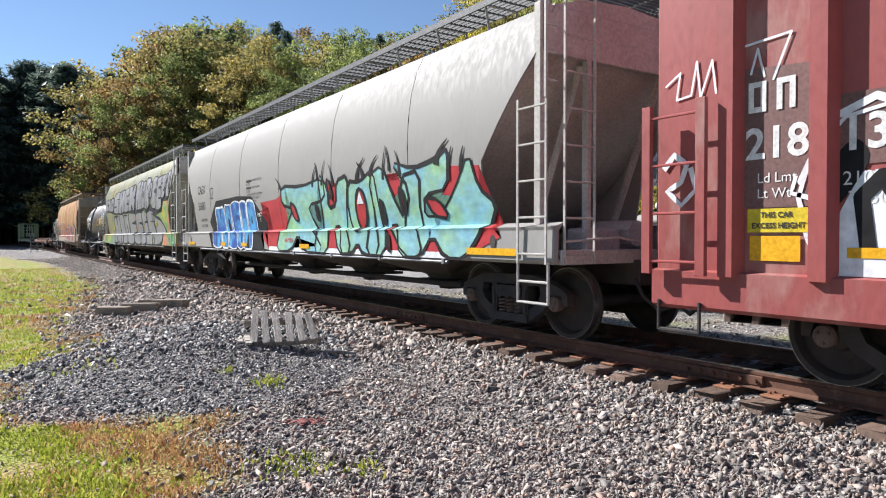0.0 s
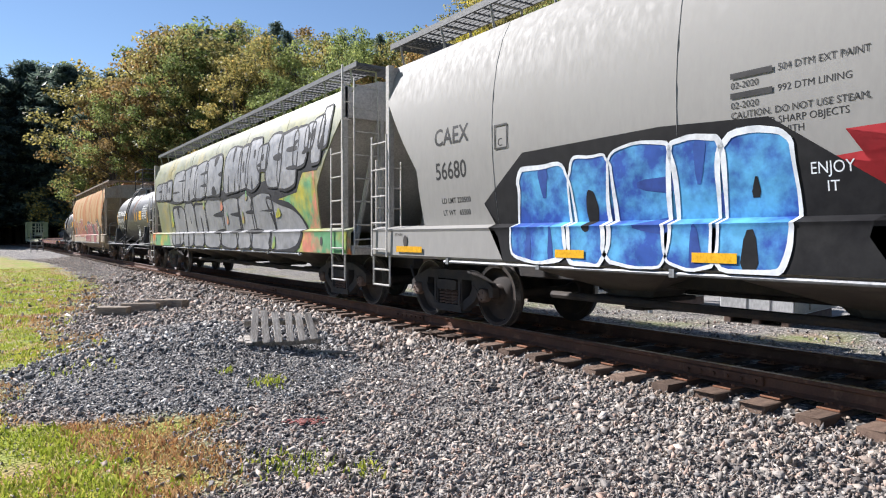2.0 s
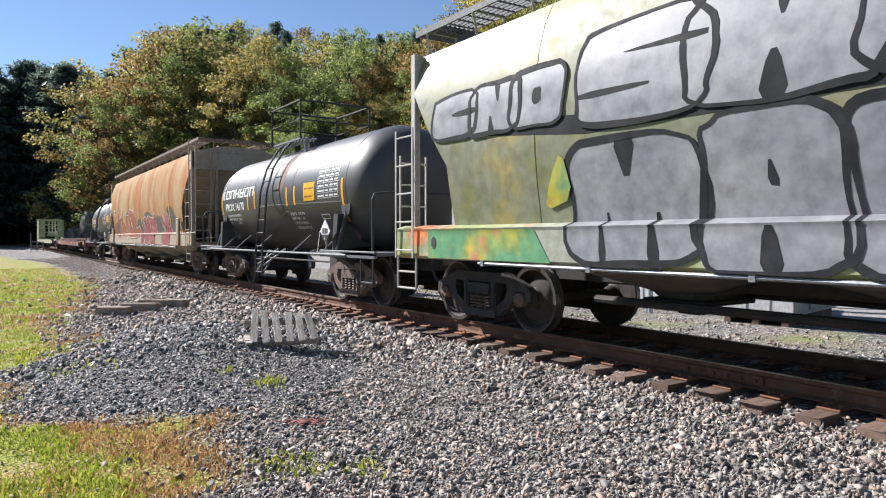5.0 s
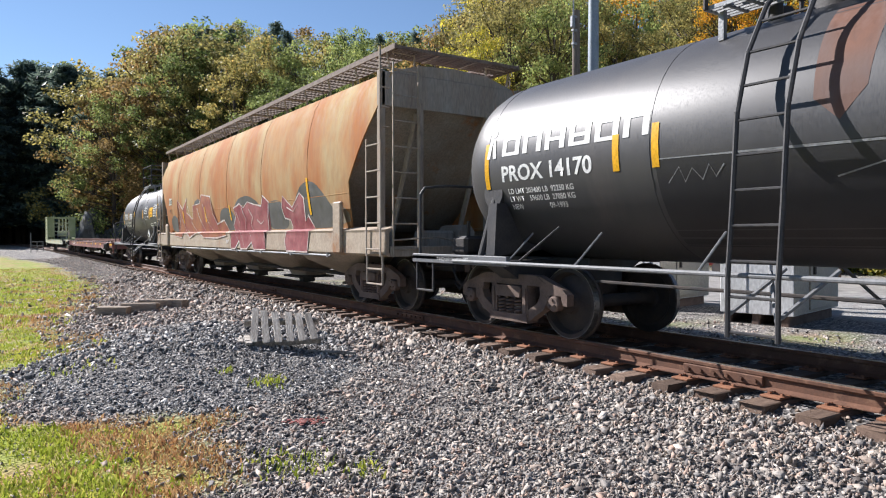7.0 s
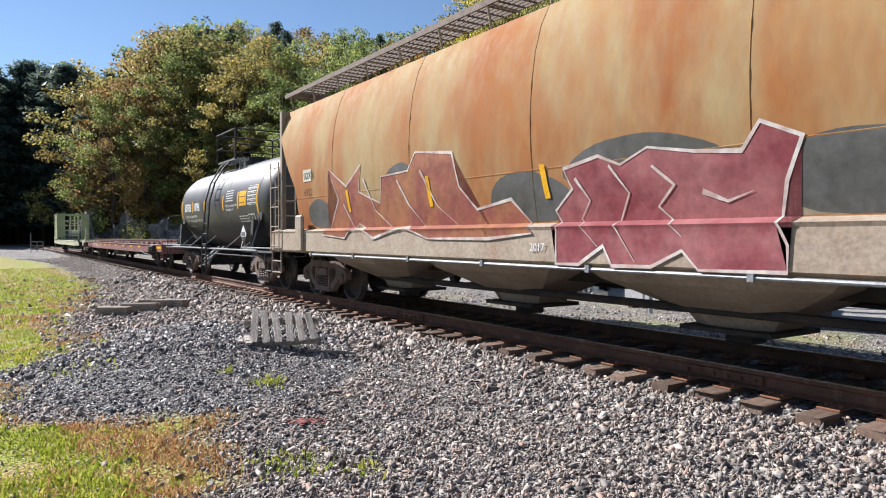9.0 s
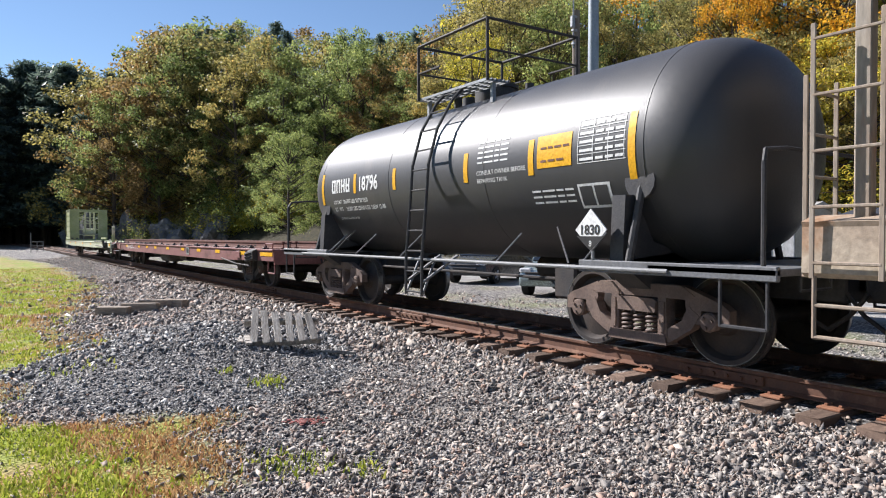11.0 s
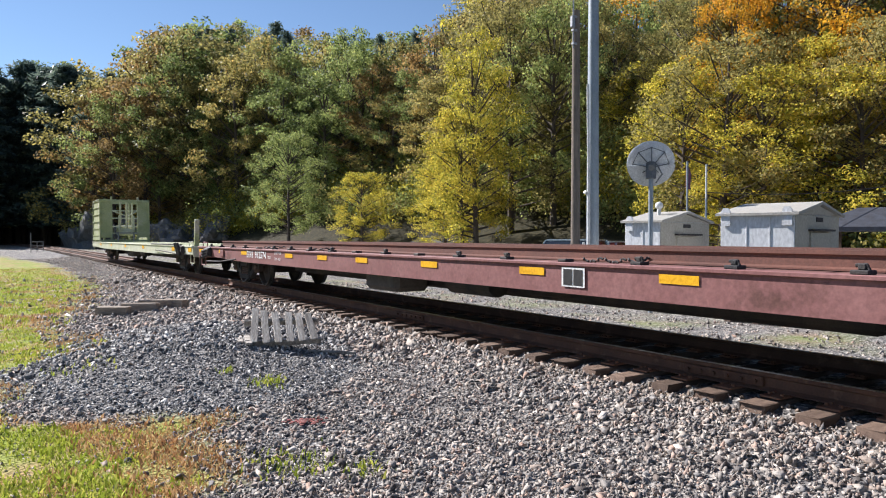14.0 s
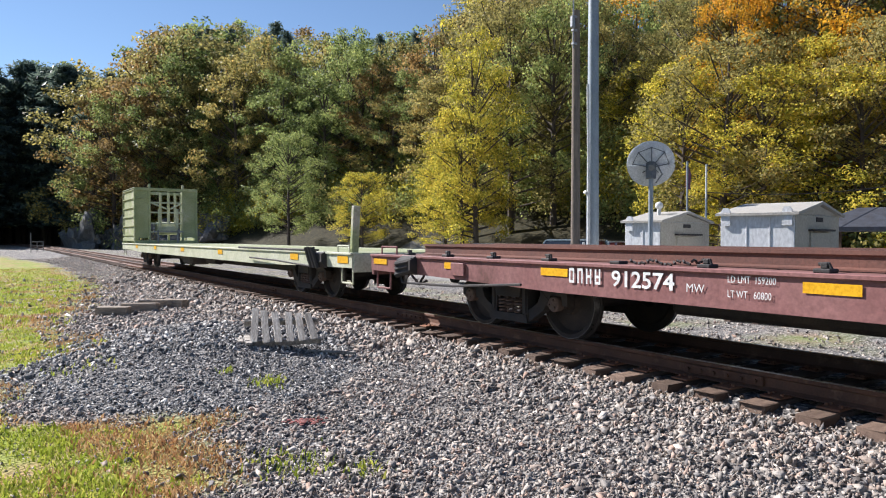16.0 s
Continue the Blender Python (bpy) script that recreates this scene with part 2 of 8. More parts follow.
def scatter_stones():
    """Loose ballast stones that can be told apart, on the shoulder, the yard and the heap."""
    rng = np.random.default_rng(4)
    base = []
    for k in range(10):
        bm = bmesh.new()
        # a broken stone: the hull of a few chance points
        q = rng.normal(size=(9, 3))
        q = q / np.linalg.norm(q, axis=1, keepdims=True) * rng.uniform(0.7, 1.25, (9, 1)) * (1.45, 1.0, 0.48)
        for p in q:
            bm.verts.new(p)
        out = bmesh.ops.convex_hull(bm, input=bm.verts[:])
        bmesh.ops.delete(bm, geom=[v for v in bm.verts if not v.link_faces], context='VERTS')
        bmesh.ops.triangulate(bm, faces=bm.faces[:])
        bm.verts.index_update()
        pts = np.array([v.co[:] for v in bm.verts])
        tris = np.array([[v.index for v in f.verts] for f in bm.faces])
        bm.free()
        base.append((pts, tris))

    def field(name, spots, label, material):
        V, F, off = [], [], 0
        for (x, y, s) in spots:
            pts, tris = base[rng.integers(10)]
            q = rng.normal(size=4)
            q /= np.linalg.norm(q)
            w, a, b, c = q
            R = np.array([[1 - 2 * (b * b + c * c), 2 * (a * b - c * w), 2 * (a * c + b * w)],
                          [2 * (a * b + c * w), 1 - 2 * (a * a + c * c), 2 * (b * c - a * w)],
                          [2 * (a * c - b * w), 2 * (b * c + a * w), 1 - 2 * (a * a + b * b)]])
            p = (pts * (s * rng.uniform(0.7, 1.2), s, s * rng.uniform(0.5, 0.8))) @ R.T
            V.append(p + (x, y, ground_z(x, y) + s * rng.uniform(0.0, 0.35)))
            F.append(tris + off)
            off += len(pts)
        ob = new(name, raw_mesh(name, np.concatenate(V), np.concatenate(F), material))
        tagged(ob, label, "gravel", kind="stuff")

    stone = island_mat("ballast_stone", [(0.0, (0.05, 0.047, 0.048)), (0.14, (0.29, 0.23, 0.19)), (0.3, (0.14, 0.132, 0.13)), (0.5, (0.35, 0.308, 0.265)), (0.64, (0.22, 0.206, 0.196)), (0.8, (0.455, 0.395, 0.335)), (0.91, (0.35, 0.235, 0.18)), (1.0, (0.63, 0.57, 0.505))], bump=0.5)
    dark = island_mat("slate_stone", [(0.0, (0.045, 0.044, 0.046)), (0.5, (0.185, 0.18, 0.178)), (0.85, (0.40, 0.385, 0.365)), (1.0, (0.66, 0.63, 0.58))], bump=0.5)
    yard, heap = [], []
    while len(yard) < 62000:
        # denser towards the eye
        r = rng.uniform(1.9, 5.7) ** 2
        a = radians(rng.uniform(-6, 74))
        x, y = r * math.sin(a), r * math.cos(a)
        if x > 5.75 or x < -1 or y < 0.8 or y > 38:
            continue
        if rng.random() < grass_amount(x, y) * 0.93:
            continue
        m = mound(x, y)
        s = min(0.0138 * math.exp(0.45 * rng.normal()), 0.042) * (1 + 0.55 * (r > 9) + 0.25 * (r > 14) + 0.4 * (r > 20)) * (1.25 if x > 4.3 else 1)
        if m > 0.07 and rng.random() < 0.9:
            heap.append((x, y, s * 0.82))
            heap.append((x + rng.normal() * 0.05, y + rng.normal() * 0.07, s * 0.7))
        else:
            yard.append((x, y, s))
    verge = []
    while len(verge) < 15000:
        x, y = rng.uniform(1.8, 5.7), 20.0 + 42.0 * rng.random() ** 1.3
        if rng.random() > grass_amount(x, y) * 3.0:
            verge.append((x, y, rng.uniform(0.018, 0.035) * (1 + 0.012 * (y - 20))))
    far_side = []
    while len(far_side) < 6000:
        x, y = rng.uniform(8.5, 12.4), rng.uniform(1.5, 24)
        if rng.random() < 0.5:
            x = rng.uniform(8.5, 10.2)
        far_side.append((x, y, rng.uniform(0.02, 0.045)))
    crib = []
    while len(crib) < 2200:
        crib.append((rng.uniform(5.45, 6.05), rng.uniform(1.2, 26), rng.uniform(0.018, 0.032)))
    field("ballast_gravel", yard, "loose grey and white crushed ballast stones", stone)
    field("verge_gravel", verge, "pale crushed stones along the track's shoulder", stone)
    field("gravel_heap", heap, "low heap of dark slate-grey crushed stone", dark)
    field("far_ballast_gravel", far_side, "pale crushed stones beyond the far rail", stone)
    field("crib_gravel", crib, "rust-tinged stones between the wooden ties", island_mat("crib_stone", [(0.0, (0.06, 0.045, 0.035)), (0.5, (0.17, 0.13, 0.10)), (1.0, (0.36, 0.29, 0.23))]))


scatter_stones()


def scatter_grass():
    rng = np.random.default_rng(9)

    def blades(name, spots, material, label):
        V, F = [], []
        for i, (x, y, h) in enumerate(spots):
            a = rng.uniform(0, 6.283)
            w = h * rng.uniform(0.09, 0.2)
            lean = rng.uniform(0.2, 0.9) * h
            z = ground_z(x, y) - 0.005
            cx, sx = math.cos(a), math.sin(a)
            b = rng.uniform(0, 6.283)
            lx, ly = math.cos(b) * lean, math.sin(b) * lean
            V += [(x - cx * w, y - sx * w, z), (x + cx * w, y + sx * w, z), (x + lx * .4 + cx * w * .7, y + ly * .4 + sx * w * .7, z + h * .62), (x + lx * .4 - cx * w * .7, y + ly * .4 - sx * w * .7, z + h * .62), (x + lx, y + ly, z + h * .95), (x + lx, y + ly, z + h * .95)]
            k = i * 6
            F += [(k, k + 1, k + 2), (k, k + 2, k + 3), (k + 3, k + 2, k + 4)]
        ob = new(name, raw_mesh(name, V, F, material))
        tagged(ob, label, "grass", kind="stuff")

    green, dry = [], []
    while len(green) + len(dry) < 85000:
        r = rng.uniform(2.0, 6.6) ** 2
        a = radians(rng.uniform(-2, 36))
        x, y = r * math.sin(a), r * math.cos(a)
        if x > 4.2 or y < 3:
            continue
        g = grass_amount(x, y)
        if rng.random() > (g * 1.1 - 0.06) * (0.15 + 1.0 * max(0.0, min(1.0, 0.55 + 1.5 * vnoise(x, y, 1.7, 15)))):
            continue
        n = vnoise(x, y, 0.8, 11) + 0.5 * vnoise(x, y, 3.0, 12) + (0.25 * (x - 0.7) if y < 8 else -0.2)
        edge = g < (0.75 if y < 10 else 0.95)
        h = min(0.024 * math.exp(0.5 * rng.normal()), 0.08) * (1 + 0.3 * (r > 15))
        (dry if n + (0.5 if edge else -0.02) + rng.normal() * 0.14 > (-0.08 if y < 8 else 0.06) else green).append((x, y, h))
    for cx, cy, rad, cnt in ((2.54, 7.18, 0.10, 130), (1.85, 4.83, 0.16, 150), (2.3, 4.5, 0.12, 50), (2.2, 7.7, 0.06, 20), (0.9, 8.9, 0.25, 60)):
        for _ in range(cnt):
            green.append((cx + rng.normal() * rad, cy + rng.normal() * rad, rng.uniform(0.03, 0.08)))
    blades("green_grass", green, island_mat("grass_blade", [(0.0, (0.20, 0.24, 0.025)), (0.5, (0.37, 0.45, 0.055)), (1.0, (0.66, 0.62, 0.14))], bump=0, translucent=0.3), "short green grass with yellowing tips")
    blades("dry_grass", dry, island_mat("straw_blade", [(0.0, (0.30, 0.15, 0.07)), (0.5, (0.56, 0.32, 0.15)), (1.0, (0.72, 0.52, 0.26))], bump=0, translucent=0.25), "dry straw-brown grass")


scatter_grass()

# ---- track ----
RUST = mat("rusty_steel", (0.155, 0.075, 0.046), (0.09, 0.047, 0.033), rough=0.75, scale=3, fine=70, c=(0.22, 0.12, 0.075), c_scale=5)
RAIL_TOP = mat("worn_railhead", (0.42, 0.40, 0.38), (0.30, 0.24, 0.2), rough=0.32, metal=0.85, scale=2, fine=90)
TIE_WOOD = mat("creosoted_wood", (0.12, 0.08, 0.06), (0.19, 0.13, 0.095), rough=0.85, stretch=(1.2, 9, 9), scale=2.2, fine=14, bump=0.6, rand=0.35, c=(0.2, 0.11, 0.07), c_low=0.62, c_high=0.7)

track = tagged(new("track"), "rusty steel rails on dark wooden ties", "railway track", kind="structure")
RAIL_OUT = [(-0.07, -0.17), (0.07, -0.17), (0.07, -0.16), (0.012, -0.135), (0.009, -0.05), (0.034, -0.036), (0.035, -0.008), (0.027, 0.0), (-0.027, 0.0), (-0.035, -0.008), (-0.034, -0.036), (-0.009, -0.05), (-0.012, -0.135), (-0.07, -0.16)]


def make_rails():
    ys = axis_steps([(-60, 80, 10), (80, 190, 5)])
    for side in (-1, 1):
        bm = bmesh.new()
        loft(bm, [[(track_x(y) + side * 0.7525 + a, y, b) for a, b in RAIL_OUT] for y in ys])
        part("rail", bm, RUST, track, "rust-brown steel rail")
        bm = bmesh.new()
        loft(bm, [[(track_x(y) + side * 0.7525 + a, y, b) for a, b in ((-0.0265, 0.0035), (-0.026, -0.002), (0.026, -0.002), (0.0265, 0.0035))] for y in ys])
        part("rail_head", bm, RAIL_TOP, track, "polished running surface")
    for y in (4.15, 10.3, 17.5, 30.2, 42.0):
        bm = bmesh.new()
        for a in (-1, 1):
            x = TRACK_X - 0.7525 + a * 0.03
            box(bm, x - 0.018, x + 0.018, y - 0.45, y + 0.45, -0.14, -0.045, 0.008)
        for k in range(6):
            tube(bm, (TRACK_X - 0.83, y - 0.38 + 0.152 * k, -0.092), (TRACK_X - 0.77, y - 0.38 + 0.152 * k, -0.092), 0.02, 6)
        part("joint_bar", bm, RUST, track, "rusty bolted joint bar")


make_rails()


def make_ties():
    rng = random.Random(5)
    shapes = []
    for k in range(4):
        bm = bmesh.new()
        box(bm, -1.3, 1.3, -0.115, 0.115, -0.36, -0.186, 0.012)
        for v in bm.verts:
            v.co += Vector((rng.uniform(-.03, .03), rng.uniform(-.008, .008), rng.uniform(-.006, .004)))
        me = bpy.data.meshes.new("tie")
        bm.to_mesh(me)
        bm.free()
        me.materials.append(TIE_WOOD)
        shapes.append(me)
    bm = bmesh.new()
    box(bm, -0.25, 0.17, -0.10, 0.10, -0.186, -0.166, 0.004)
    for a, b in ((-0.15, -0.06), (-0.15, 0.06), (-0.088, 0.055), (0.088, -0.055), (0.13, 0.06)):
        box(bm, a - 0.014, a + 0.014, b - 0.014, b + 0.014, -0.17, -0.146, 0.003)
    plate = bpy.data.meshes.new("tie_plate")
    bm.to_mesh(plate)
    bm.free()
    plate.materials.append(mat("rust_plate", (0.29, 0.135, 0.075), (0.19, 0.085, 0.05), rough=0.8, scale=6, fine=60))
    y, n, rest = -6.0, 0, bmesh.new()
    while y < TUNNEL_Y + 10:
        dx, dy, rz = rng.uniform(-.06, .06), rng.uniform(-.03, .03), rng.uniform(-1.2, 1.2)
        if n < 200:
            t = new("tie", shapes[rng.randrange(4)])
            t.parent = track
            t.matrix_basis = pose(track_x(y) + dx, y + dy, rng.uniform(-.012, .0), 0, 0, rz)
            if n < 90:
                for side in (-1, 1):
                    q = new("tie_plate", plate)
                    q.parent = track
                    q.matrix_basis = pose(track_x(y) + side * 0.7525, y + dy, 0, 0, 0, (180 if side > 0 else 0) + rz)
        else:
            box(rest, track_x(y) - 1.3, track_x(y) + 1.3, y - .115, y + .115, -0.36, -0.186)
        n += 1
        y += 0.5
    ob = part("far_ties", rest, TIE_WOOD, track)
    tagged(ob, kind="stuff")


make_ties()

# ---- rolling stock: every car in its own space, rail top at z = 0, y along it, the eye's side at -x ----
BLACK_IRON = mat("black_cast_iron", (0.035, 0.034, 0.036), (0.075, 0.06, 0.05), rough=0.7, scale=3, fine=50, bump=0.3)
DUSTY_IRON = mat("dusty_cast_iron", (0.19, 0.135, 0.108), (0.10, 0.072, 0.062), rough=0.85, scale=4, fine=45, bump=0.3)
WHEEL_STEEL = mat("wheel_steel", (0.035, 0.031, 0.03), (0.07, 0.052, 0.043), rough=0.65, metal=0.0, scale=3, fine=40)
TREAD = mat("polished_tread", (0.30, 0.29, 0.28), rough=0.35, metal=0.9, scale=4)
SPRING = mat("spring_steel", (0.13, 0.09, 0.075), rough=0.6, scale=5)
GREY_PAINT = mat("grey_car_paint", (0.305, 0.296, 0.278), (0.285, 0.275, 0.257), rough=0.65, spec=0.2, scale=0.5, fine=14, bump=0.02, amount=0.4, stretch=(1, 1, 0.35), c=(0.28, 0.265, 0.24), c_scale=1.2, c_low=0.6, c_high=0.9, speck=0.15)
# lighter copy of the grey paint, making up in colour for shade on the ends
SHADED_GREY = mat("shaded_end_grey", (0.50, 0.48, 0.45), (0.36, 0.34, 0.31), rough=0.6, scale=1.2, fine=25, bump=0.1)
GRATING = mat("galvanised_grating", (0.30, 0.31, 0.32), (0.22, 0.22, 0.22), rough=0.5, metal=0.5, scale=6)
WALKWAY = mat("dark_grating_steel", (0.13, 0.135, 0.14), (0.09, 0.09, 0.09), rough=0.6, metal=0.3, scale=6)
YELLOW = mat("reflective_yellow", (0.80, 0.42, 0.01), (0.66, 0.33, 0.01), rough=0.45, scale=3, bump=0.05)
WHITE_INK = mat("white_lettering", (0.78, 0.78, 0.76), (0.6, 0.6, 0.58), rough=0.55, scale=6, bump=0.0)
BLACK_INK = mat("black_lettering", (0.035, 0.034, 0.034), rough=0.55, scale=6, bump=0.0)
TANK_BLACK = mat("tank_black_paint", (0.042, 0.042, 0.045), (0.065, 0.062, 0.060), rough=0.45, spec=0.5, scale=0.5, fine=70, bump=0.0, stretch=(1, 1.6, 0.25), c=(0.10, 0.085, 0.078), c_scale=0.8, c_low=0.6, c_high=0.9, speck=0.12)


def lathe(bm, prof, n=28):
    """Turns (x, r) pairs round the x axis."""
    loft(bm, [[(x, r * math.cos(2 * math.pi * i / n), r * math.sin(2 * math.pi * i / n)) for i in range(n)] for x, r in prof])


def shared(name, bm, material, smooth=False):
    ob = part(name, bm, material, smooth=smooth)
    me = ob.data
    bpy.data.objects.remove(ob)
    return me


def wheel_mesh():
    bm = bmesh.new()
    lathe(bm, [(-1.02, 0.07), (-0.835, 0.075), (-0.83, 0.13), (-0.80, 0.14), (-0.775, 0.16), (-0.735, 0.36), (-0.80, 0.385), (-0.82, 0.40), (-0.822, 0.452), (-0.735, 0.457), (-0.72, 0.482), (-0.69, 0.482), (-0.685, 0.39), (-0.715, 0.36), (-0.74, 0.16), (-0.72, 0.13), (-0.66, 0.12), (-0.6, 0.085),
               (0.6, 0.085), (0.66, 0.12), (0.72, 0.13), (0.74, 0.16), (0.715, 0.36), (0.685, 0.39), (0.69, 0.482), (0.72, 0.482), (0.735, 0.457), (0.822, 0.452), (0.82, 0.40), (0.80, 0.385), (0.735, 0.36), (0.775, 0.16), (0.80, 0.14), (0.83, 0.13), (0.835, 0.075), (1.02, 0.07)])
    return shared("wheelset", bm, WHEEL_STEEL, True)


def tread_mesh():
    bm = bmesh.new()
    for s in (-1, 1):
        n = 36
        ring = [(0.823, 0.446), (0.8235, 0.4535), (0.735, 0.459), (0.74, 0.45), (0.823, 0.446)]
        loft(bm, [[(s * x, r * math.cos(2 * math.pi * i / n), r * math.sin(2 * math.pi * i / n)) for i in range(n)] for x, r in ring], cap=False)
    return shared("tread", bm, TREAD, True)


def cap_mesh():
    bm = bmesh.new()
    for s in (-1, 1):
        lathe(bm, [(s * 0.98, 0.095), (s * 1.075, 0.1), (s * 1.095, 0.085), (s * 1.10, 0.03)], 14)
        for k in range(3):
            a = 2.094 * k + 0.5
            tube(bm, (s * 1.09, 0.055 * math.cos(a), 0.055 * math.sin(a)), (s * 1.118, 0.055 * math.cos(a), 0.055 * math.sin(a)), 0.018, 6)
    return shared("bearing_cap", bm, DUSTY_IRON, True)


def spring_mesh():
    bm = bmesh.new()
    turns, steps, r, w = 4.5, 40, 0.062, 0.0175
    rings = []
    for i in range(steps + 1):
        a = 2 * math.pi * turns * i / steps
        z = 0.275 + 0.215 * i / steps
        ring = []
        for j in range(5):
            b = 2 * math.pi * j / 5
            rr = r + w * math.cos(b)
            ring.append((rr * math.cos(a), rr * math.sin(a), z + w * math.sin(b)))
        rings.append(ring)
    loft(bm, rings)
    return shared("spring", bm, SPRING, True)


def frame_mesh():
    bm = bmesh.new()
    for s in (-1, 1):
        lo, hi = sorted((s * 0.925, s * 1.06))
        prism(bm, [(-0.60, 0.66), (0.60, 0.66), (0.72, 0.70), (0.55, 0.80), (-0.55, 0.80), (-0.72, 0.70)], 'x', lo, hi)
        for e in (-1, 1):
            prism(bm, [(e * 0.60, 0.79), (e * 1.02, 0.64), (e * 1.10, 0.58), (e * 1.10, 0.44), (e * 1.02, 0.44), (e * 0.99, 0.56), (e * 0.79, 0.56), (e * 0.77, 0.42), (e * 0.66, 0.42), (e * 0.60, 0.60)], 'x', lo + .01, hi - .01)
            prism(bm, [(e * 0.77, 0.50), (e * 0.68, 0.36), (e * 0.36, 0.165), (e * 0.24, 0.20), (e * 0.30, 0.29), (e * 0.56, 0.44), (e * 0.64, 0.60)], 'x', lo + .004, hi - .004)
            prism(bm, [(e * 0.27, 0.24), (e * 0.39, 0.24), (e * 0.37, 0.70), (e * 0.27, 0.70)], 'x', lo - .006, hi + .006)
        prism(bm, [(-0.40, 0.165), (0.40, 0.165), (0.37, 0.275), (-0.37, 0.275)], 'x', lo - .03, hi + .03)
        b0, b1 = sorted((s * 0.86, s * 1.10))
        prism(bm, [(-0.25, 0.495), (0.25, 0.495), (0.27, 0.62), (0.23, 0.645), (-0.23, 0.645), (-0.27, 0.62)], 'x', b0, b1)
        c0, c1 = sorted((s * 1.06, s * 1.085))
        for e in (-1, 1):
            prism(bm, [(e * 0.30, 0.30), (e * 0.36, 0.30), (e * 0.36, 0.62), (e * 0.30, 0.62)], 'x', c0, c1)
    box(bm, -0.95, 0.95, -0.2, 0.2, 0.42, 0.66, 0.03)
    for e in (-1, 1):
        tube(bm, (-0.9, e * 0.32, 0.36), (0.9, e * 0.32, 0.36), 0.045, 6)
    return shared("truck", bm, BLACK_IRON)


WHEEL, TREAD_ME, CAP, SPRINGS, FRAME = wheel_mesh(), tread_mesh(), cap_mesh(), spring_mesh(), frame_mesh()
FRAME_DUSTY = FRAME.copy()
FRAME_DUSTY.materials.clear()
FRAME_DUSTY.materials.append(DUSTY_IRON)
CARS, WHEELSETS = [], []


def link(name, me, parent, at=None):
    ob = new(name, me)
    ob.parent = parent
    if at is not None:
        ob.matrix_basis = at
    return ob


def truck(car, y, dusty=False):
    t = link("truck", FRAME_DUSTY if dusty else FRAME, car, pose(0, y, 0))
    if dusty:
        tagged(t, "dusty brown cast side frames")
    for side in (-1, 1):
        for yy in (-0.165, 0.0, 0.165):
            link("spring", SPRINGS, t, pose(side * 1.02, yy, 0))
    for e in (-1, 1):
        w = link("wheelset", WHEEL_ALL, t, pose(0, e * 0.889, 0.457))
        WHEELSETS.append((w, e * 0.889))
    return t


def join_wheel():
    bm = bmesh.new()
    for i, me in enumerate((WHEEL, TREAD_ME, CAP)):
        n = len(bm.faces)
        bm.from_mesh(me)
        bm.faces.ensure_lookup_table()
        for f in bm.faces[n:]:
            f.material_index = i
    me = bpy.data.meshes.new("wheelset")
    bm.to_mesh(me)
    bm.free()
    for m in (WHEEL_STEEL, TREAD, DUSTY_IRON):
        me.materials.append(m)
    return me


WHEEL_ALL = join_wheel()


def coupler(car, y_end, material=None):
    s = 1 if y_end > 0 else -1
    bm = bmesh.new()
    box(bm, -0.09, 0.09, y_end - 0.3 * s, y_end + 0.35 * s, 0.78, 0.92, 0.02)
    prism(bm, [(-0.16, y_end + 0.30 * s), (0.16, y_end + 0.30 * s), (0.17, y_end + 0.52 * s), (0.05, y_end + 0.60 * s), (-0.13, y_end + 0.50 * s)], 'z', 0.70, 0.99)
    part("coupler", bm, material or DUSTY_IRON, car, "rusty knuckle coupler")
    bm = bmesh.new()
    pts = [(-0.35, y_end, 0.78), (-0.36, y_end + 0.15 * s, 0.58), (-0.33, y_end + 0.36 * s, 0.42), (-0.28, y_end + 0.55 * s, 0.50)]
    pipe(bm, pts, 0.022, 7)
    part("brake_hose", bm, BLACK_IRON, car, "black rubber brake hose")


def ladder(car, name, x0, y0, x1, y1, z0, z1, rungs, material, r=0.014, stile=0.019, off=(0, 0), label=""):
    """Two stiles and rungs between (x0, y0) and (x1, y1)."""
    bm = bmesh.new()
    for x, y in ((x0, y0), (x1, y1)):
        box(bm, x - stile / 2, x + stile / 2, y - stile, y + stile, z0, z1, 0.004)
    lad = part(name, bm, material, car, label)
    bm = bmesh.new()
    tube(bm, (x0, y0, 0), (x1, y1, 0), r, 6)
    me = shared("rung", bm, material)
    for k in range(rungs):
        link("rung", me, lad, pose(0, 0, z0 + 0.12 + (z1 - z0 - 0.24) * k / max(rungs - 1, 1)))
    return lad


def cut_rows(bm, surf, step):
    """Cuts paint along level lines, and at the bends of a hopper's sill."""
    zs = [v.co.z for v in bm.verts]
    lo, hi = min(zs), max(zs)
    levels = [step * k for k in range(math.ceil(lo / step), math.ceil(hi / step))]
    if surf is hopper_skin:
        levels += [z for z in (1.38, 1.42, 1.47) if lo < z < hi]
    for z in levels:
        bmesh.ops.bisect_plane(bm, geom=bm.verts[:] + bm.edges[:] + bm.faces[:], plane_co=(0, 0, z), plane_no=(0, 0, 1))


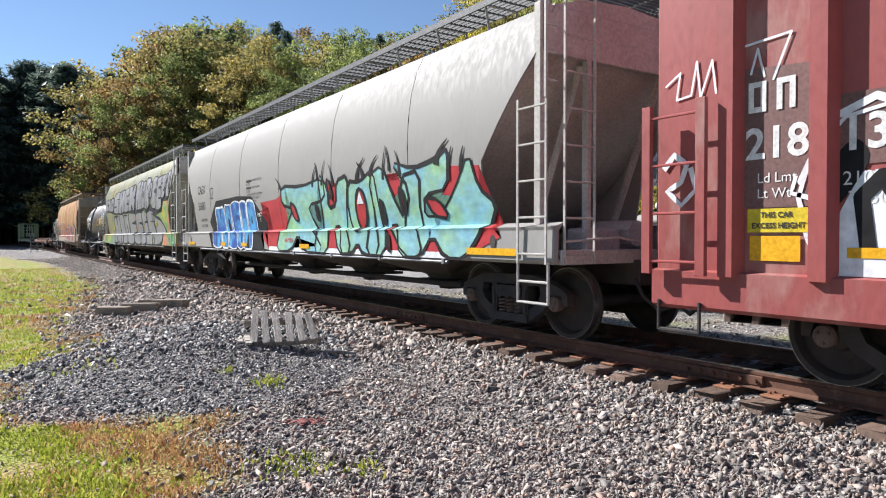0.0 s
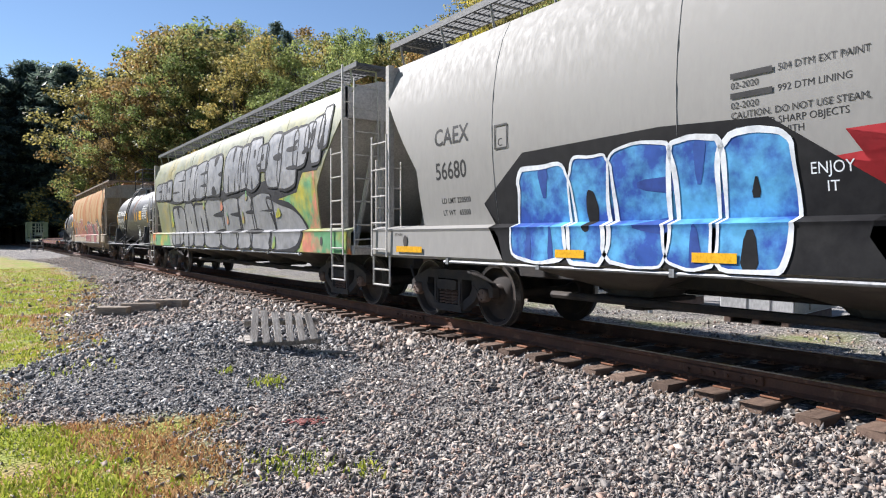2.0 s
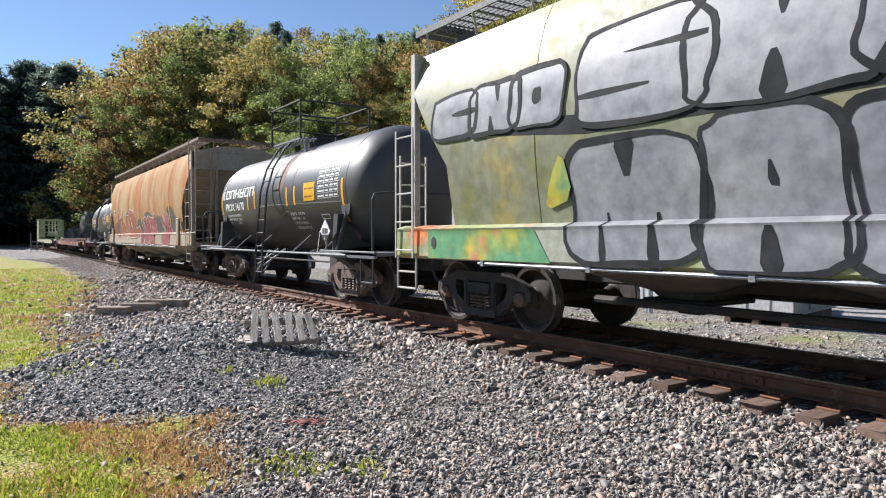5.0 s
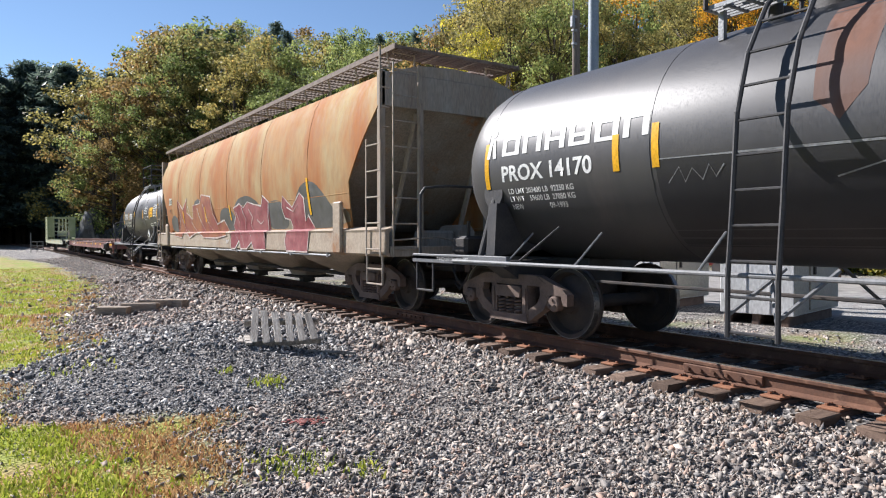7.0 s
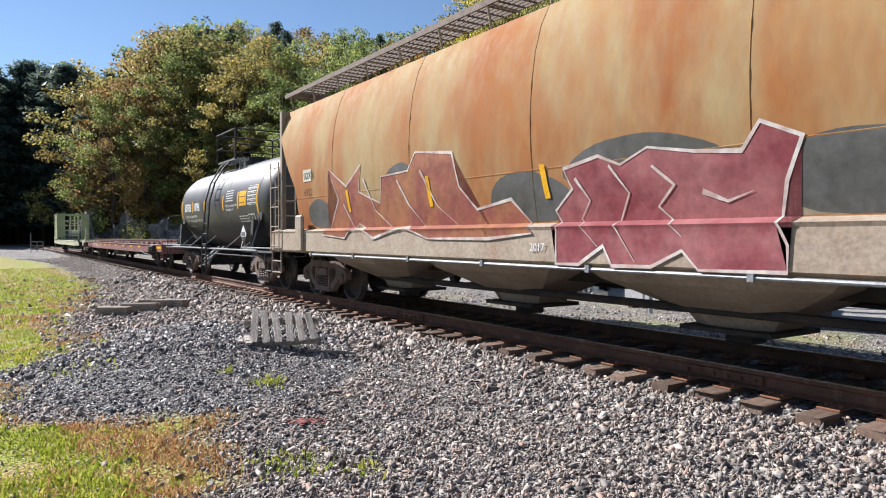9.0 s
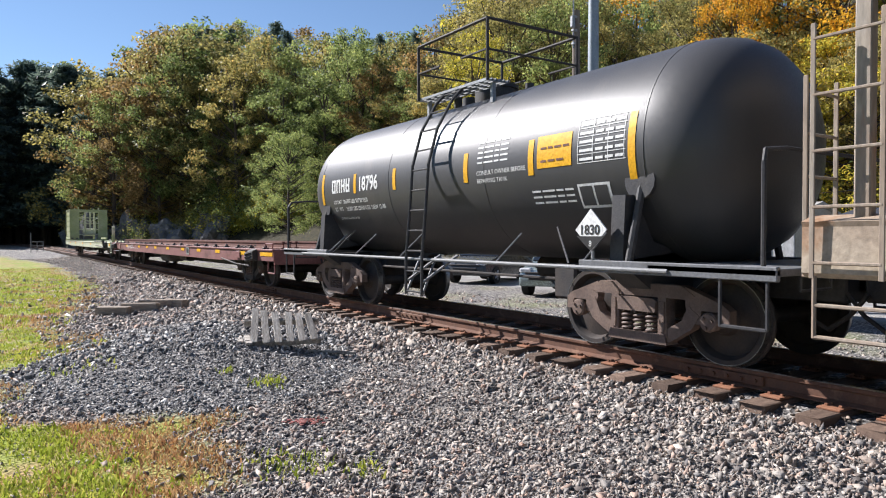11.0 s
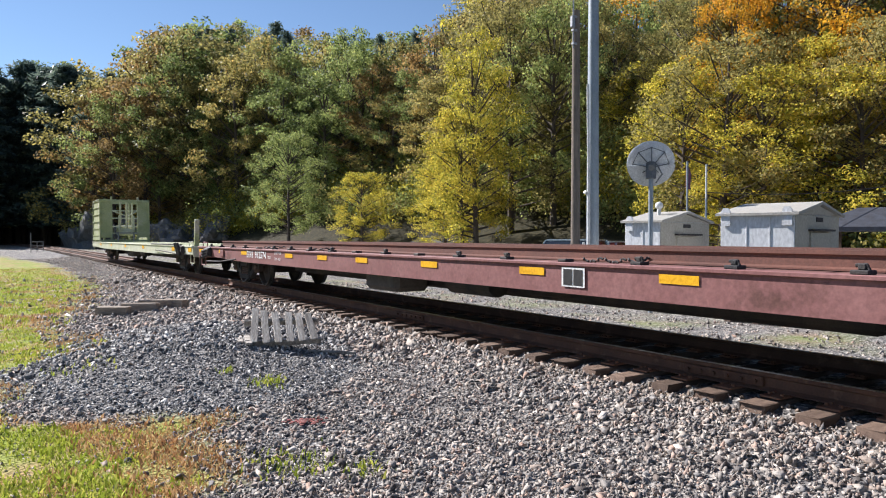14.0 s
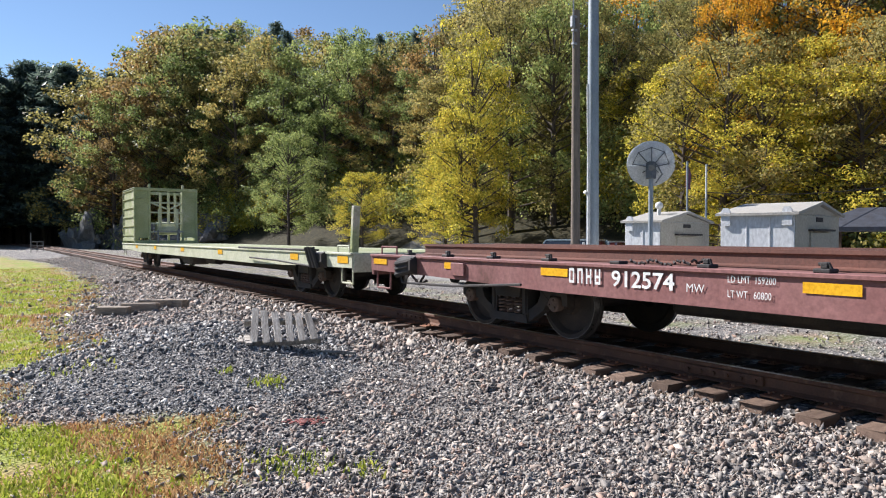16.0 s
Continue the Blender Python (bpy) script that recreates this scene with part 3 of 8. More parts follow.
def flat_on(car, surf, name, material, polys, lift=0.006, label="", step=0.10):
    """Thin paint: outlines in (y, z) laid on the car's near side, cut fine enough to follow it."""
    if surf is tank_surf:
        lift, step = lift * 0.4, 0.07
    bm = bmesh.new()
    for i, pts in enumerate(polys):
        vs = [bm.verts.new((0, y, z)) for y, z in pts]
        try:
            f = bm.faces.new(vs)
        except ValueError:
            continue
    bmesh.ops.triangulate(bm, faces=bm.faces[:])
    cut_rows(bm, surf, step)
    bmesh.ops.triangulate(bm, faces=bm.faces[:])
    for v in bm.verts:
        v.co.x = -(surf(v.co.z) + lift)
    return part(name, bm, material, car, label, smooth=True, paint=True)


def disc(y, z, r, n=12):
    return [(y + r * math.cos(2 * math.pi * k / n), z + r * math.sin(2 * math.pi * k / n)) for k in range(n)]


def strokes(lines, w, taper=0.0, joint=12):
    """Outlines of broad brush lines in (y, z)."""
    out = []
    for line in lines:
        for (a, b) in zip(line, line[1:]):
            dy, dz = b[0] - a[0], b[1] - a[1]
            l = math.hypot(dy, dz) or 1.0
            ny, nz = -dz / l * w / 2, dy / l * w / 2
            k = 1 - taper
            out.append([(a[0] + ny, a[1] + nz), (b[0] + ny * k, b[1] + nz * k), (b[0] - ny * k, b[1] - nz * k), (a[0] - ny, a[1] - nz)])
        for p in line:
            out.append(disc(p[0], p[1], w / 2 if joint > 6 else w * 0.56, joint))
    return out


def paint_strokes(car, surf, name, material, lines, w, lift, label="", taper=0.0, joint=12):
    """Each stroke a hair higher than the last, so that none share a plane."""
    bm_all = bmesh.new()
    for i, poly in enumerate(strokes(lines, w, taper, joint)):
        vs = [bm_all.verts.new((i * 0.00004, y, z)) for y, z in poly]
        bm_all.faces.new(vs)
    cut_rows(bm_all, surf, 0.2)
    for v in bm_all.verts:
        v.co.x = -(surf(max(v.co.z, 0.99)) + lift + v.co.x)
    return part(name, bm_all, material, car, label, paint=True)


def text(car, surf, body, size, y, z, material, lift=0.007, bold=0.0, stretch=1.0, name="lettering"):
    """Lettering that begins at y and runs to the near end, its foot at z."""
    cu = bpy.data.curves.new("lettering", 'FONT')
    cu.body, cu.size, cu.offset, cu.resolution_u = body, size, bold, 3
    ob = new("lettering", cu)
    bpy.context.view_layer.update()
    me = bpy.data.meshes.new_from_object(ob.evaluated_get(bpy.context.evaluated_depsgraph_get()))
    bpy.data.objects.remove(ob)
    if surf is tank_surf:
        lift = 0.003
    elif surf is hopper_skin and lift == 0.007:
        lift = 0.0055 if z > 1.45 else 0.002
    bm = bmesh.new()
    bm.from_mesh(me)
    for k in range(-2, int(size / 0.06) + 1):
        bmesh.ops.bisect_plane(bm, geom=bm.verts[:] + bm.edges[:] + bm.faces[:], plane_co=(0, k * 0.06, 0), plane_no=(0, 1, 0))
    for v in bm.verts:
        u, h = v.co.x * stretch, v.co.y
        v.co = (-(surf(z + h) + lift), y - u, z + h)
    bm.to_mesh(me)
    bm.free()
    me.materials.clear()
    me.materials.append(material)
    me.name = name
    return link(name, me, car)


def bars(car, surf, y, z, widths, h, material, gap=None, lift=0.010, name="lettering_bar"):
    polys, gap = [], gap if gap is not None else h * 0.35
    for w in widths:
        polys.append([(y, z), (y - w, z), (y - w, z + h), (y, z + h)])
        y -= w + gap
    if h > 0.12:
        for q in polys:
            ob = flat_on(car, surf, name, material, [q], lift)
        return ob
    return tagged(flat_on(car, surf, name, material, polys, lift), kind="stuff" if len(polys) > 1 else "")


# sprayed letter forms in a unit box: u to the near end, v up
def rounded(pts, times=2):
    """Cuts the corners of a closed outline until it runs softly."""
    for _ in range(times):
        out = []
        for (a, b), (c, d) in zip(pts, pts[1:] + pts[:1]):
            out += [(a * .78 + c * .22, b * .78 + d * .22), (a * .22 + c * .78, b * .22 + d * .78)]
        pts = out
    return pts


def ribbon(car, surf, name, material, pts, w, lift, label="", closed=True, taper=False):
    """One sprayed line along a row of points, a little uneven in width."""
    bm = bmesh.new()
    n, rows = len(pts), []
    for i, (y, z) in enumerate(pts):
        p = pts[i - 1] if closed or i else pts[0]
        q = pts[(i + 1) % n] if closed or i < n - 1 else pts[-1]
        dy, dz = q[0] - p[0], q[1] - p[1]
        l = math.hypot(dy, dz) or 1.0
        h = w / 2 * (1 + 0.35 * math.sin(2.3 * y + 4.1 * z))
        if taper:
            h *= 1.15 - i / (n - 1)
        rows.append([bm.verts.new((0, y - dz / l * h, max(z + dy / l * h, 0.985))), bm.verts.new((0, y + dz / l * h, max(z - dy / l * h, 0.985)))])
    for a, b in zip(rows, rows[1:] + rows[:1] if closed else rows[1:]):
        bm.faces.new((a[0], a[1], b[1], b[0]))
    cut_rows(bm, surf, 0.25)
    for v in bm.verts:
        v.co.x = -(surf(v.co.z) + lift)
    return part(name, bm, material, car, label, smooth=True, paint=True)


def in_box(pts, y, z, w, h, slant=0.0):
    return [(y - (u * w + slant * v * h), z + v * h) for u, v in pts]


def sprayed(car, surf, pts, fill, edge, w, lift, label, soft=2):
    """One letter form: its filled outline and the line round it."""
    pts = rounded(pts, soft)
    flat_on(car, surf, "graffiti_letter", fill, [pts], lift, label)
    ribbon(car, surf, "graffiti_outline", edge, pts, w, lift + 0.004)


OVAL = [(0.5 + 0.16 * math.cos(k * math.pi / 6), 0.5 + 0.24 * math.sin(k * math.pi / 6)) for k in range(12)]
# what is cut out of a bubble letter's block to make it read as a letter
CUTS = {
    'S': [[(1.05, 0.60), (0.40, 0.66), (0.36, 0.72), (1.05, 0.74)], [(-0.05, 0.26), (0.60, 0.30), (0.62, 0.37), (-0.05, 0.42)]],
    'H': [[(0.38, 1.05), (0.47, 0.62), (0.54, 0.62), (0.62, 1.05)], [(0.36, -0.05), (0.46, 0.36), (0.54, 0.36), (0.62, -0.05)]],
    'E': [[(1.05, 0.58), (0.45, 0.63), (0.45, 0.70), (1.05, 0.75)], [(1.05, 0.24), (0.48, 0.31), (0.48, 0.38), (1.05, 0.42)]],
    'K': [[(0.48, 1.05), (0.50, 0.64), (0.62, 0.66), (0.80, 1.05)], [(0.46, -0.05), (0.50, 0.32), (0.60, 0.34), (0.78, -0.05)], [(1.05, 0.62), (0.78, 0.50), (1.05, 0.38)]],
    'M': [[(0.36, 1.05), (0.50, 0.58), (0.66, 1.05)], [(0.24, -0.05), (0.31, 0.52), (0.38, -0.05)], [(0.62, -0.05), (0.69, 0.52), (0.78, -0.05)]],
    'N': [[(0.40, 1.05), (0.62, 0.50), (0.60, 1.05)], [(0.38, -0.05), (0.40, 0.46), (0.62, -0.05)]],
    'O': [OVAL],
    'R': [[(0.42, 0.62), (0.62, 0.60), (0.64, 0.78), (0.44, 0.80)], [(0.40, -0.05), (0.48, 0.36), (0.60, -0.05)], [(1.05, 0.52), (0.80, 0.45), (1.05, 0.38)]],
    'C': [[(1.05, 0.40), (0.50, 0.44), (0.46, 0.60), (1.05, 0.66)]],
    'Z': [[(-0.05, 0.44), (0.40, 0.74), (-0.05, 0.76)], [(1.05, 0.26), (0.58, 0.26), (1.05, 0.62)]],
    'A': [[(0.44, 0.52), (0.60, 0.52), (0.53, 0.74)], [(0.38, -0.05), (0.44, 0.30), (0.60, 0.30), (0.66, -0.05)]],
    'D': [[(0.44, 0.28), (0.62, 0.32), (0.64, 0.66), (0.44, 0.72)]],
}


def bubble(car, surf, ch, y, z, w, h, fill, edge, dark, line, lift, label, rng, slant=0.0, thin=0.6):
    """A swollen block letter: block, edge and the cuts that shape it."""
    block = []
    for k in range(20):
        a = 2 * math.pi * k / 20
        c, d = math.cos(a), math.sin(a)
        u = 0.5 + 0.53 * math.copysign(abs(c) ** 0.42, c) * (0.90 if ch in "AM" and d > 0 else 1.0) + rng.uniform(-.035, .035)
        v = 0.5 + 0.50 * math.copysign(abs(d) ** 0.5, d) + rng.uniform(-.03, .03)
        block.append((u, v))
    pts = rounded(in_box(block, y, z, w, h, slant), 1)
    pts = [(a, max(b, 0.99)) for a, b in pts]
    flat_on(car, surf, "graffiti_letter", fill, [pts], lift, label)
    ribbon(car, surf, "graffiti_outline", edge, pts, line, lift + 0.0045)
    for cut in CUTS[ch]:
        cu, cv = sum(u for u, v in cut) / len(cut), sum(v for u, v in cut) / len(cut)
        long_u = (max(u for u, v in cut) - min(u for u, v in cut)) * w > (max(v for u, v in cut) - min(v for u, v in cut)) * h
        su, sv = (thin, thin) if cut is OVAL else (1.0, thin) if long_u else (thin, 1.0)
        q = [(min(max(cu + (u - cu) * su + rng.uniform(-.02, .02), 0.0), 1.0), min(max(cv + (v - cv) * sv + rng.uniform(-.02, .02), 0.0), 1.0)) for u, v in cut]
        q = [(a, max(b, 0.99)) for a, b in in_box(q, y, z, w, h, slant)]
        flat_on(car, surf, "graffiti_counter", dark, [rounded(q, 1)], lift + 0.002)


def word_blocks(car, surf, y, z, w, h, n, material, gap, t=None, lift=0.010):
    """A company word drawn as plain upright shapes of its size."""
    t = t or w * 0.28
    for k in range(n):
        a = y - k * (w + gap)
        polys = [[(a, z), (a - t, z), (a - t, z + h), (a, z + h)], [(a - w + t, z), (a - w, z), (a - w, z + h), (a - w + t, z + h)]]
        for m in ((0.0, 0.82), (0.82,), (0.41,), (0.0, 0.41))[k % 4]:
            polys.append([(a - t, z + h * m), (a - w + t, z + h * m), (a - w + t, z + h * (m + 0.18)), (a - t, z + h * (m + 0.18))])
        flat_on(car, surf, "word_block", material, polys, lift)


# ---- covered hopper ----
HOP_PROF = [(1.42, 1.475), (1.9, 1.550), (2.35, 1.598), (2.7, 1.608), (3.1, 1.588), (3.5, 1.530), (3.85, 1.43), (4.10, 1.30)]


def hopper_surf(z):
    if z < 1.425:
        return 1.475
    for (a, p), (b, q) in zip(HOP_PROF, HOP_PROF[1:]):
        if z <= b:
            return p + (q - p) * (z - a) / (b - a)
    return 1.30


def hopper_skin(z):
    """Where paint lies: the side sheet, and below it the proud side sill."""
    if z <= 1.38:
        return 1.62
    if z <= 1.42:
        return 1.62 + (z - 1.38) * 0.3
    if z <= 1.47:
        return 1.632 - (z - 1.42) * 2.9
    return hopper_surf(z)


def hopper_body(bm, half, slope):
    """Lofted along y; slope gives (y, lowest z) towards the ends."""
    zs = [z for z, _ in HOP_PROF]
    rings = []
    ends = [(-y, lo) for y, lo in reversed(slope)]
    mids = [(-half + 2 * half * k / 4, 1.42) for k in range(1, 4)]
    for y, lo in ends + mids + list(slope):
        ring = []
        for k in range(len(zs)):
            z = lo + (4.10 - lo) * (zs[k] - 1.42) / 2.68
            ring.append((hopper_surf(max(z, 1.43)) - 0.015, y, z))
        top = [(0.75, y, 4.26), (0.0, y, 4.31), (-0.75, y, 4.26)]
        rings.append(ring + top + [(-x, yy, z) for x, yy, z in reversed(ring)])
    loft(bm, rings)


def sheet_end(z):
    line = [(1.42, 7.40), (2.3, 7.46), (3.2, 8.2), (3.55, 8.5), (4.2, 8.56)]
    for (a, p), (b, q) in zip(line, line[1:]):
        if z <= b:
            return p + (q - p) * (z - a) / (b - a)
    return 8.56


def covered_hopper(name, label, yc, paint, sill_paint, end_paint, funnels, funnel_paint, board=WALKWAY, dusty=False, trucks=7.4, half=8.9):
    car = empty(name, label, "freight car", "cars of the train")
    CARS.append((car, yc))
    bm = bmesh.new()
    hopper_body(bm, 6.2, [(5.7, 1.42), (6.2, 1.5), (7.6, 2.85), (8.5, 3.6)])
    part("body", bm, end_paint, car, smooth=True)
    for s in (-1, 1):
        bm = bmesh.new()
        zs = [1.42, 1.6, 1.9, 2.3, 2.5, 2.75, 3.0, 3.2, 3.5, 3.7, 3.85, 4.0, 4.105]
        outer = [[bm.verts.new((s * (hopper_surf(max(z, 1.43)) + k), y * sheet_end(z), z)) for y in (-1, -0.6, -0.2, 0.2, 0.6, 1)] for z in zs for k in (0.004,)]
        inner = [[bm.verts.new((s * (hopper_surf(max(z, 1.43)) - 0.02), y * sheet_end(z), z)) for y in (-1, -0.6, -0.2, 0.2, 0.6, 1)] for z in zs]
        for rows in (outer, inner):
            for a, b in zip(rows, rows[1:]):
                for i in range(5):
                    bm.faces.new((a[i], a[i + 1], b[i + 1], b[i]))
        for i in range(len(zs) - 1):
            for j in (0, 5):
                bm.faces.new((outer[i][j], outer[i + 1][j], inner[i + 1][j], inner[i][j]))
        part("side_sheet", bm, paint, car, smooth=True)
    # seams of the side sheets
    bm = bmesh.new()
    for (a, p), (b, q) in zip(HOP_PROF, HOP_PROF[1:]):
        tube(bm, (-p - .003, 0, a), (-q - .003, 0, b), 0.006, 4)
    me = shared("seam", bm, paint)
    for y in (-5.6, -2.8, 0.0, 2.8, 5.6):
        link("seam", me, car, pose(0, y, 0))
    # side sills
    for s in (-1, 1):
        bm = bmesh.new()
        prism(bm, [(s * 1.46, 1.475), (s * 1.63, 1.42), (s * 1.615, 1.38), (s * 1.62, 1.02), (s * 1.56, 0.98), (s * 1.45, 0.98), (s * 1.45, 1.02), (s * 1.56, 1.05), (s * 1.55, 1.38)], 'y', -half + 0.02, half - 0.02)
        part("side_sill", bm, sill_paint, car)
        bm = bmesh.new()
        tube(bm, (s * 1.60, -half + 2.2, 0.955), (s * 1.60, half - 2.2, 0.955), 0.022, 8)
        for k in range(8):
            y = -half + 2.3 + (2 * half - 4.6) * k / 7
            box(bm, s * 1.60 - .03, s * 1.60 + .03, y - .03, y + .03, 0.92, 1.0)
        part("brake_pipe", bm, GRATING, car, "grey pipe under the side sill")
    # centre sill and end platforms
    bm = bmesh.new()
    box(bm, -0.32, 0.32, -half - 0.1, half + 0.1, 0.70, 1.02, 0.02)
    part("centre_sill", bm, BLACK_IRON, car)
    for e in (-1, 1):
        bm = bmesh.new()
        box(bm, -1.54, 1.54, e * 7.3, e * (half + 0.0), 1.03, 1.10, 0.01)
        box(bm, -1.54, 1.54, e * (half - 0.07), e * (half + 0.01), 0.98, 1.15, 0.01)
        part("end_platform", bm, end_paint, car)
        # slope braces and the upright end posts
        bm = bmesh.new()
        for s in (-1, 1):
            tube(bm, (s * 0.75, e * 7.45, 1.1), (s * 0.75, e * 8.42, 3.45), 0.05, 6)
            box(bm, s * 1.48 - .05, s * 1.48 + .05, e * 8.48 - .06, e * 8.48 + .06, 1.08, 4.1, 0.01)
            box(bm, s * 0.72 - .04, s * 0.72 + .04, e * 8.5 - .05, e * 8.5 + .05, 1.08, 3.6, 0.01)
        box(bm, -1.5, 1.5, e * 8.45, e * 8.54, 3.5, 4.08, 0.01)
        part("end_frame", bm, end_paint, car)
        bm = bmesh.new()
        box(bm, -0.5, 0.15, e * 7.9, e * 8.3, 1.1, 1.42, 0.04)
        tube(bm, (0.35, e * 7.7, 1.35), (0.35, e * 8.4, 1.35), 0.18, 10)
        part("air_brake_gear", bm, end_paint, car)
        # ladders at the near corner and on the end
        ladder(car, "ladder", -1.66, e * (half - 0.12), -1.66, e * (half - 0.62), 0.98, 2.95, 5, end_paint, label="painted steel side ladder")
        if e < 0:
            bm = bmesh.new()
            box(bm, -1.68, -1.65, -half + 0.10, -half + 0.14, 2.9, 4.4, 0.004)
            for q in range(4):
                tube(bm, (-1.66, -half + 0.12, 3.1 + 0.32 * q), (-1.5, -half + 0.12, 3.1 + 0.32 * q), 0.014, 6)
            part("ladder_post", bm, end_paint, car)
        ladder(car, "ladder", 1.66, e * (half - 0.12), 1.66, e * (half - 0.66), 0.98, 2.9, 5, end_paint)
        ladder(car, "end_ladder", -1.5, e * (half + 0.02), -1.02, e * (half + 0.02), 0.98, 4.15 if e < 0 else 2.6, 8 if e < 0 else 5, end_paint)
        for s in (-1, 1):
            bm = bmesh.new()
            pipe(bm, [(s * 1.62, e * (half - 0.12), 1.0), (s * 1.62, e * (half - 0.12), 0.52), (s * 1.62, e * (half - 0.66), 0.52), (s * 1.62, e * (half - 0.66), 1.0)], 0.018, 7)
            tube(bm, (s * 1.62, e * (half - 0.12), 0.77), (s * 1.62, e * (half - 0.66), 0.77), 0.016, 6)
            part("stirrup_step", bm, end_paint, car, "bent steel foot step")
            bm = bmesh.new()
            pipe(bm, [(s * 1.5, e * (half + 0.03), 1.25), (s * 0.7, e * (half + 0.1), 1.3), (s * 0.1, e * (half + 0.1), 1.2)], 0.014, 6)
            part("uncoupling_lever", bm, end_paint, car)
        coupler(car, e * (half + 0.05))
        truck(car, e * trucks, dusty)
    # roof walkway with its brackets
    for s in (-1, 1):
        bm = bmesh.new()
        for k in range(7):
            x = s * (0.78 + 0.085 * k)
            box(bm, x - .011, x + .011, -half + 0.2, half - 0.2, 4.46, 4.50)
        for k in range(74):
            y = -half + 0.3 + (2 * half - 0.6) * k / 73
            box(bm, s * 0.77, s * 1.32, y - .012, y + .012, 4.455, 4.475)
        box(bm, s * 1.31, s * 1.345, -half + 0.2, half - 0.2, 4.43, 4.52)
        part("running_board", bm, board, car, "steel grating walkway")
        bm = bmesh.new()
        pipe(bm, [(s * 1.25, 0, 4.09), (s * 1.33, 0, 4.46), (s * 0.78, 0, 4.455), (s * 0.78, 0, 4.25)], 0.02, 6)
        me = shared("running_board_bracket", bm, sill_paint)
        for k in range(15):
            link("running_board_bracket", me, car, pose(0, -half + 0.5 + (2 * half - 1.0) * k / 14, 0))
    bm = bmesh.new()
    box(bm, -0.45, 0.45, -.5, .5, 4.29, 4.42, 0.04)
    me = shared("roof_hatch", bm, paint)
    for k in range(10):
        link("roof_hatch", me, car, pose(0, -7.2 + 1.6 * k, 0))
    for e in (-1, 1):
        bm = bmesh.new()
        box(bm, -1.32, 1.32, e * (half - 0.22) - .012, e * (half - 0.22) + .012, 4.45, 4.5)
        walkway = part("end_walkway", bm, board, car)
        bm = bmesh.new()
        box(bm, -1.32, 1.32, -.012, .012, 4.46, 4.5)
        me = shared("slat", bm, board)
        for k in range(7):
            link("slat", me, walkway, pose(0, e * (half - 0.31 - 0.09 * k), 0))
        bm = bmesh.new()
        box(bm, -.02, .02, -0.32, 0.32, 4.44, 4.462)
        me = shared("bearer", bm, board)
        for x in (-1.25, -0.4, 0.4, 1.25):
            link("bearer", me, walkway, pose(x, e * (half - 0.53), 0))
    # discharge hoppers
    for y, w, depth in funnels:
        bm = bmesh.new()
        rings = []
        for z, hx, hy in ((1.02, 1.42, w), (0.98 - 0.25 * depth, 1.2, w * 0.84), (0.98 - 0.8 * depth, 0.42, w * 0.34), (0.98 - depth, 0.36, w * 0.28)):
            rings.append([(hx * a, y + hy * b, z) for a, b in ((-1, -.55), (-.75, -1), (.75, -1), (1, -.55), (1, .55), (.75, 1), (-.75, 1), (-1, .55))])
        loft(bm, rings)
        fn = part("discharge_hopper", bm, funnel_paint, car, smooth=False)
        bm = bmesh.new()
        box(bm, -0.48, 0.48, y - w * 0.34, y + w * 0.34, 0.93 - depth, 0.985 - depth, 0.01)
        box(bm, -0.2, 0.12, y - 0.16, y + 0.16, 0.80 - depth, 0.94 - depth, 0.02)
        part("outlet_gate", bm, BLACK_IRON, fn)
    bm = bmesh.new()
    tube(bm, (-0.55, -5.6, 0.52), (-0.55, 5.6, 0.52), 0.05, 8)
    tube(bm, (0.5, -5.6, 0.6), (0.5, 5.6, 0.6), 0.03, 8)
    part("discharge_pipe", bm, BLACK_IRON, car)
    return car


# dark grey-brown for the grey hoppers' funnels and the flat cars' under-deck boxes
DARK_FUNNEL = mat("dark_underside", (0.085, 0.075, 0.068), (0.14, 0.125, 0.11), rough=0.85, scale=2, fine=25)
TEAL = mat("teal_spray", (0.22, 0.47, 0.56), (0.30, 0.52, 0.26), rough=0.6, scale=1.3, fine=5, bump=0.0, amount=0.62, stretch=(1, 1, 1.4))
SPRAY_BLACK = mat("black_spray", (0.014, 0.014, 0.016), (0.025, 0.025, 0.025), rough=0.7, spec=0.12, scale=2, fine=8, bump=0.0)
SPRAY_RED = mat("red_spray", (0.48, 0.03, 0.035), (0.36, 0.02, 0.03), rough=0.6, scale=2, fine=8, bump=0.0)
SPRAY_BLUE = mat("blue_spray", (0.10, 0.38, 0.66), (0.025, 0.085, 0.36), rough=0.55, scale=2.2, fine=6, bump=0.0, amount=0.9)
mat("deep_blue_spray", (0.025, 0.06, 0.26), (0.03, 0.10, 0.36), rough=0.55, scale=1.5, fine=6, bump=0.0)
SPRAY_WHITE = mat("white_spray", (0.78, 0.80, 0.82), (0.66, 0.70, 0.74), rough=0.55, scale=2, fine=8, bump=0.0)
SILVER = mat("silver_spray", (0.295, 0.293, 0.302), (0.225, 0.23, 0.245), rough=0.5, metal=0.1, scale=1.0, fine=6, bump=0.0, amount=0.7)
WASH = mat("grey_wash", (0.02, 0.021, 0.024), (0.04, 0.04, 0.045), rough=0.7, spec=0.12, scale=2, fine=8, bump=0.0)


def number_sets(car, surf, y, z, ink):
    text(car, surf, "LD LMT 220500", 0.105, y, z, ink, bold=0.002)
    text(car, surf, "LT WT   65500", 0.105, y, z - 0.17, ink, bold=0.002)


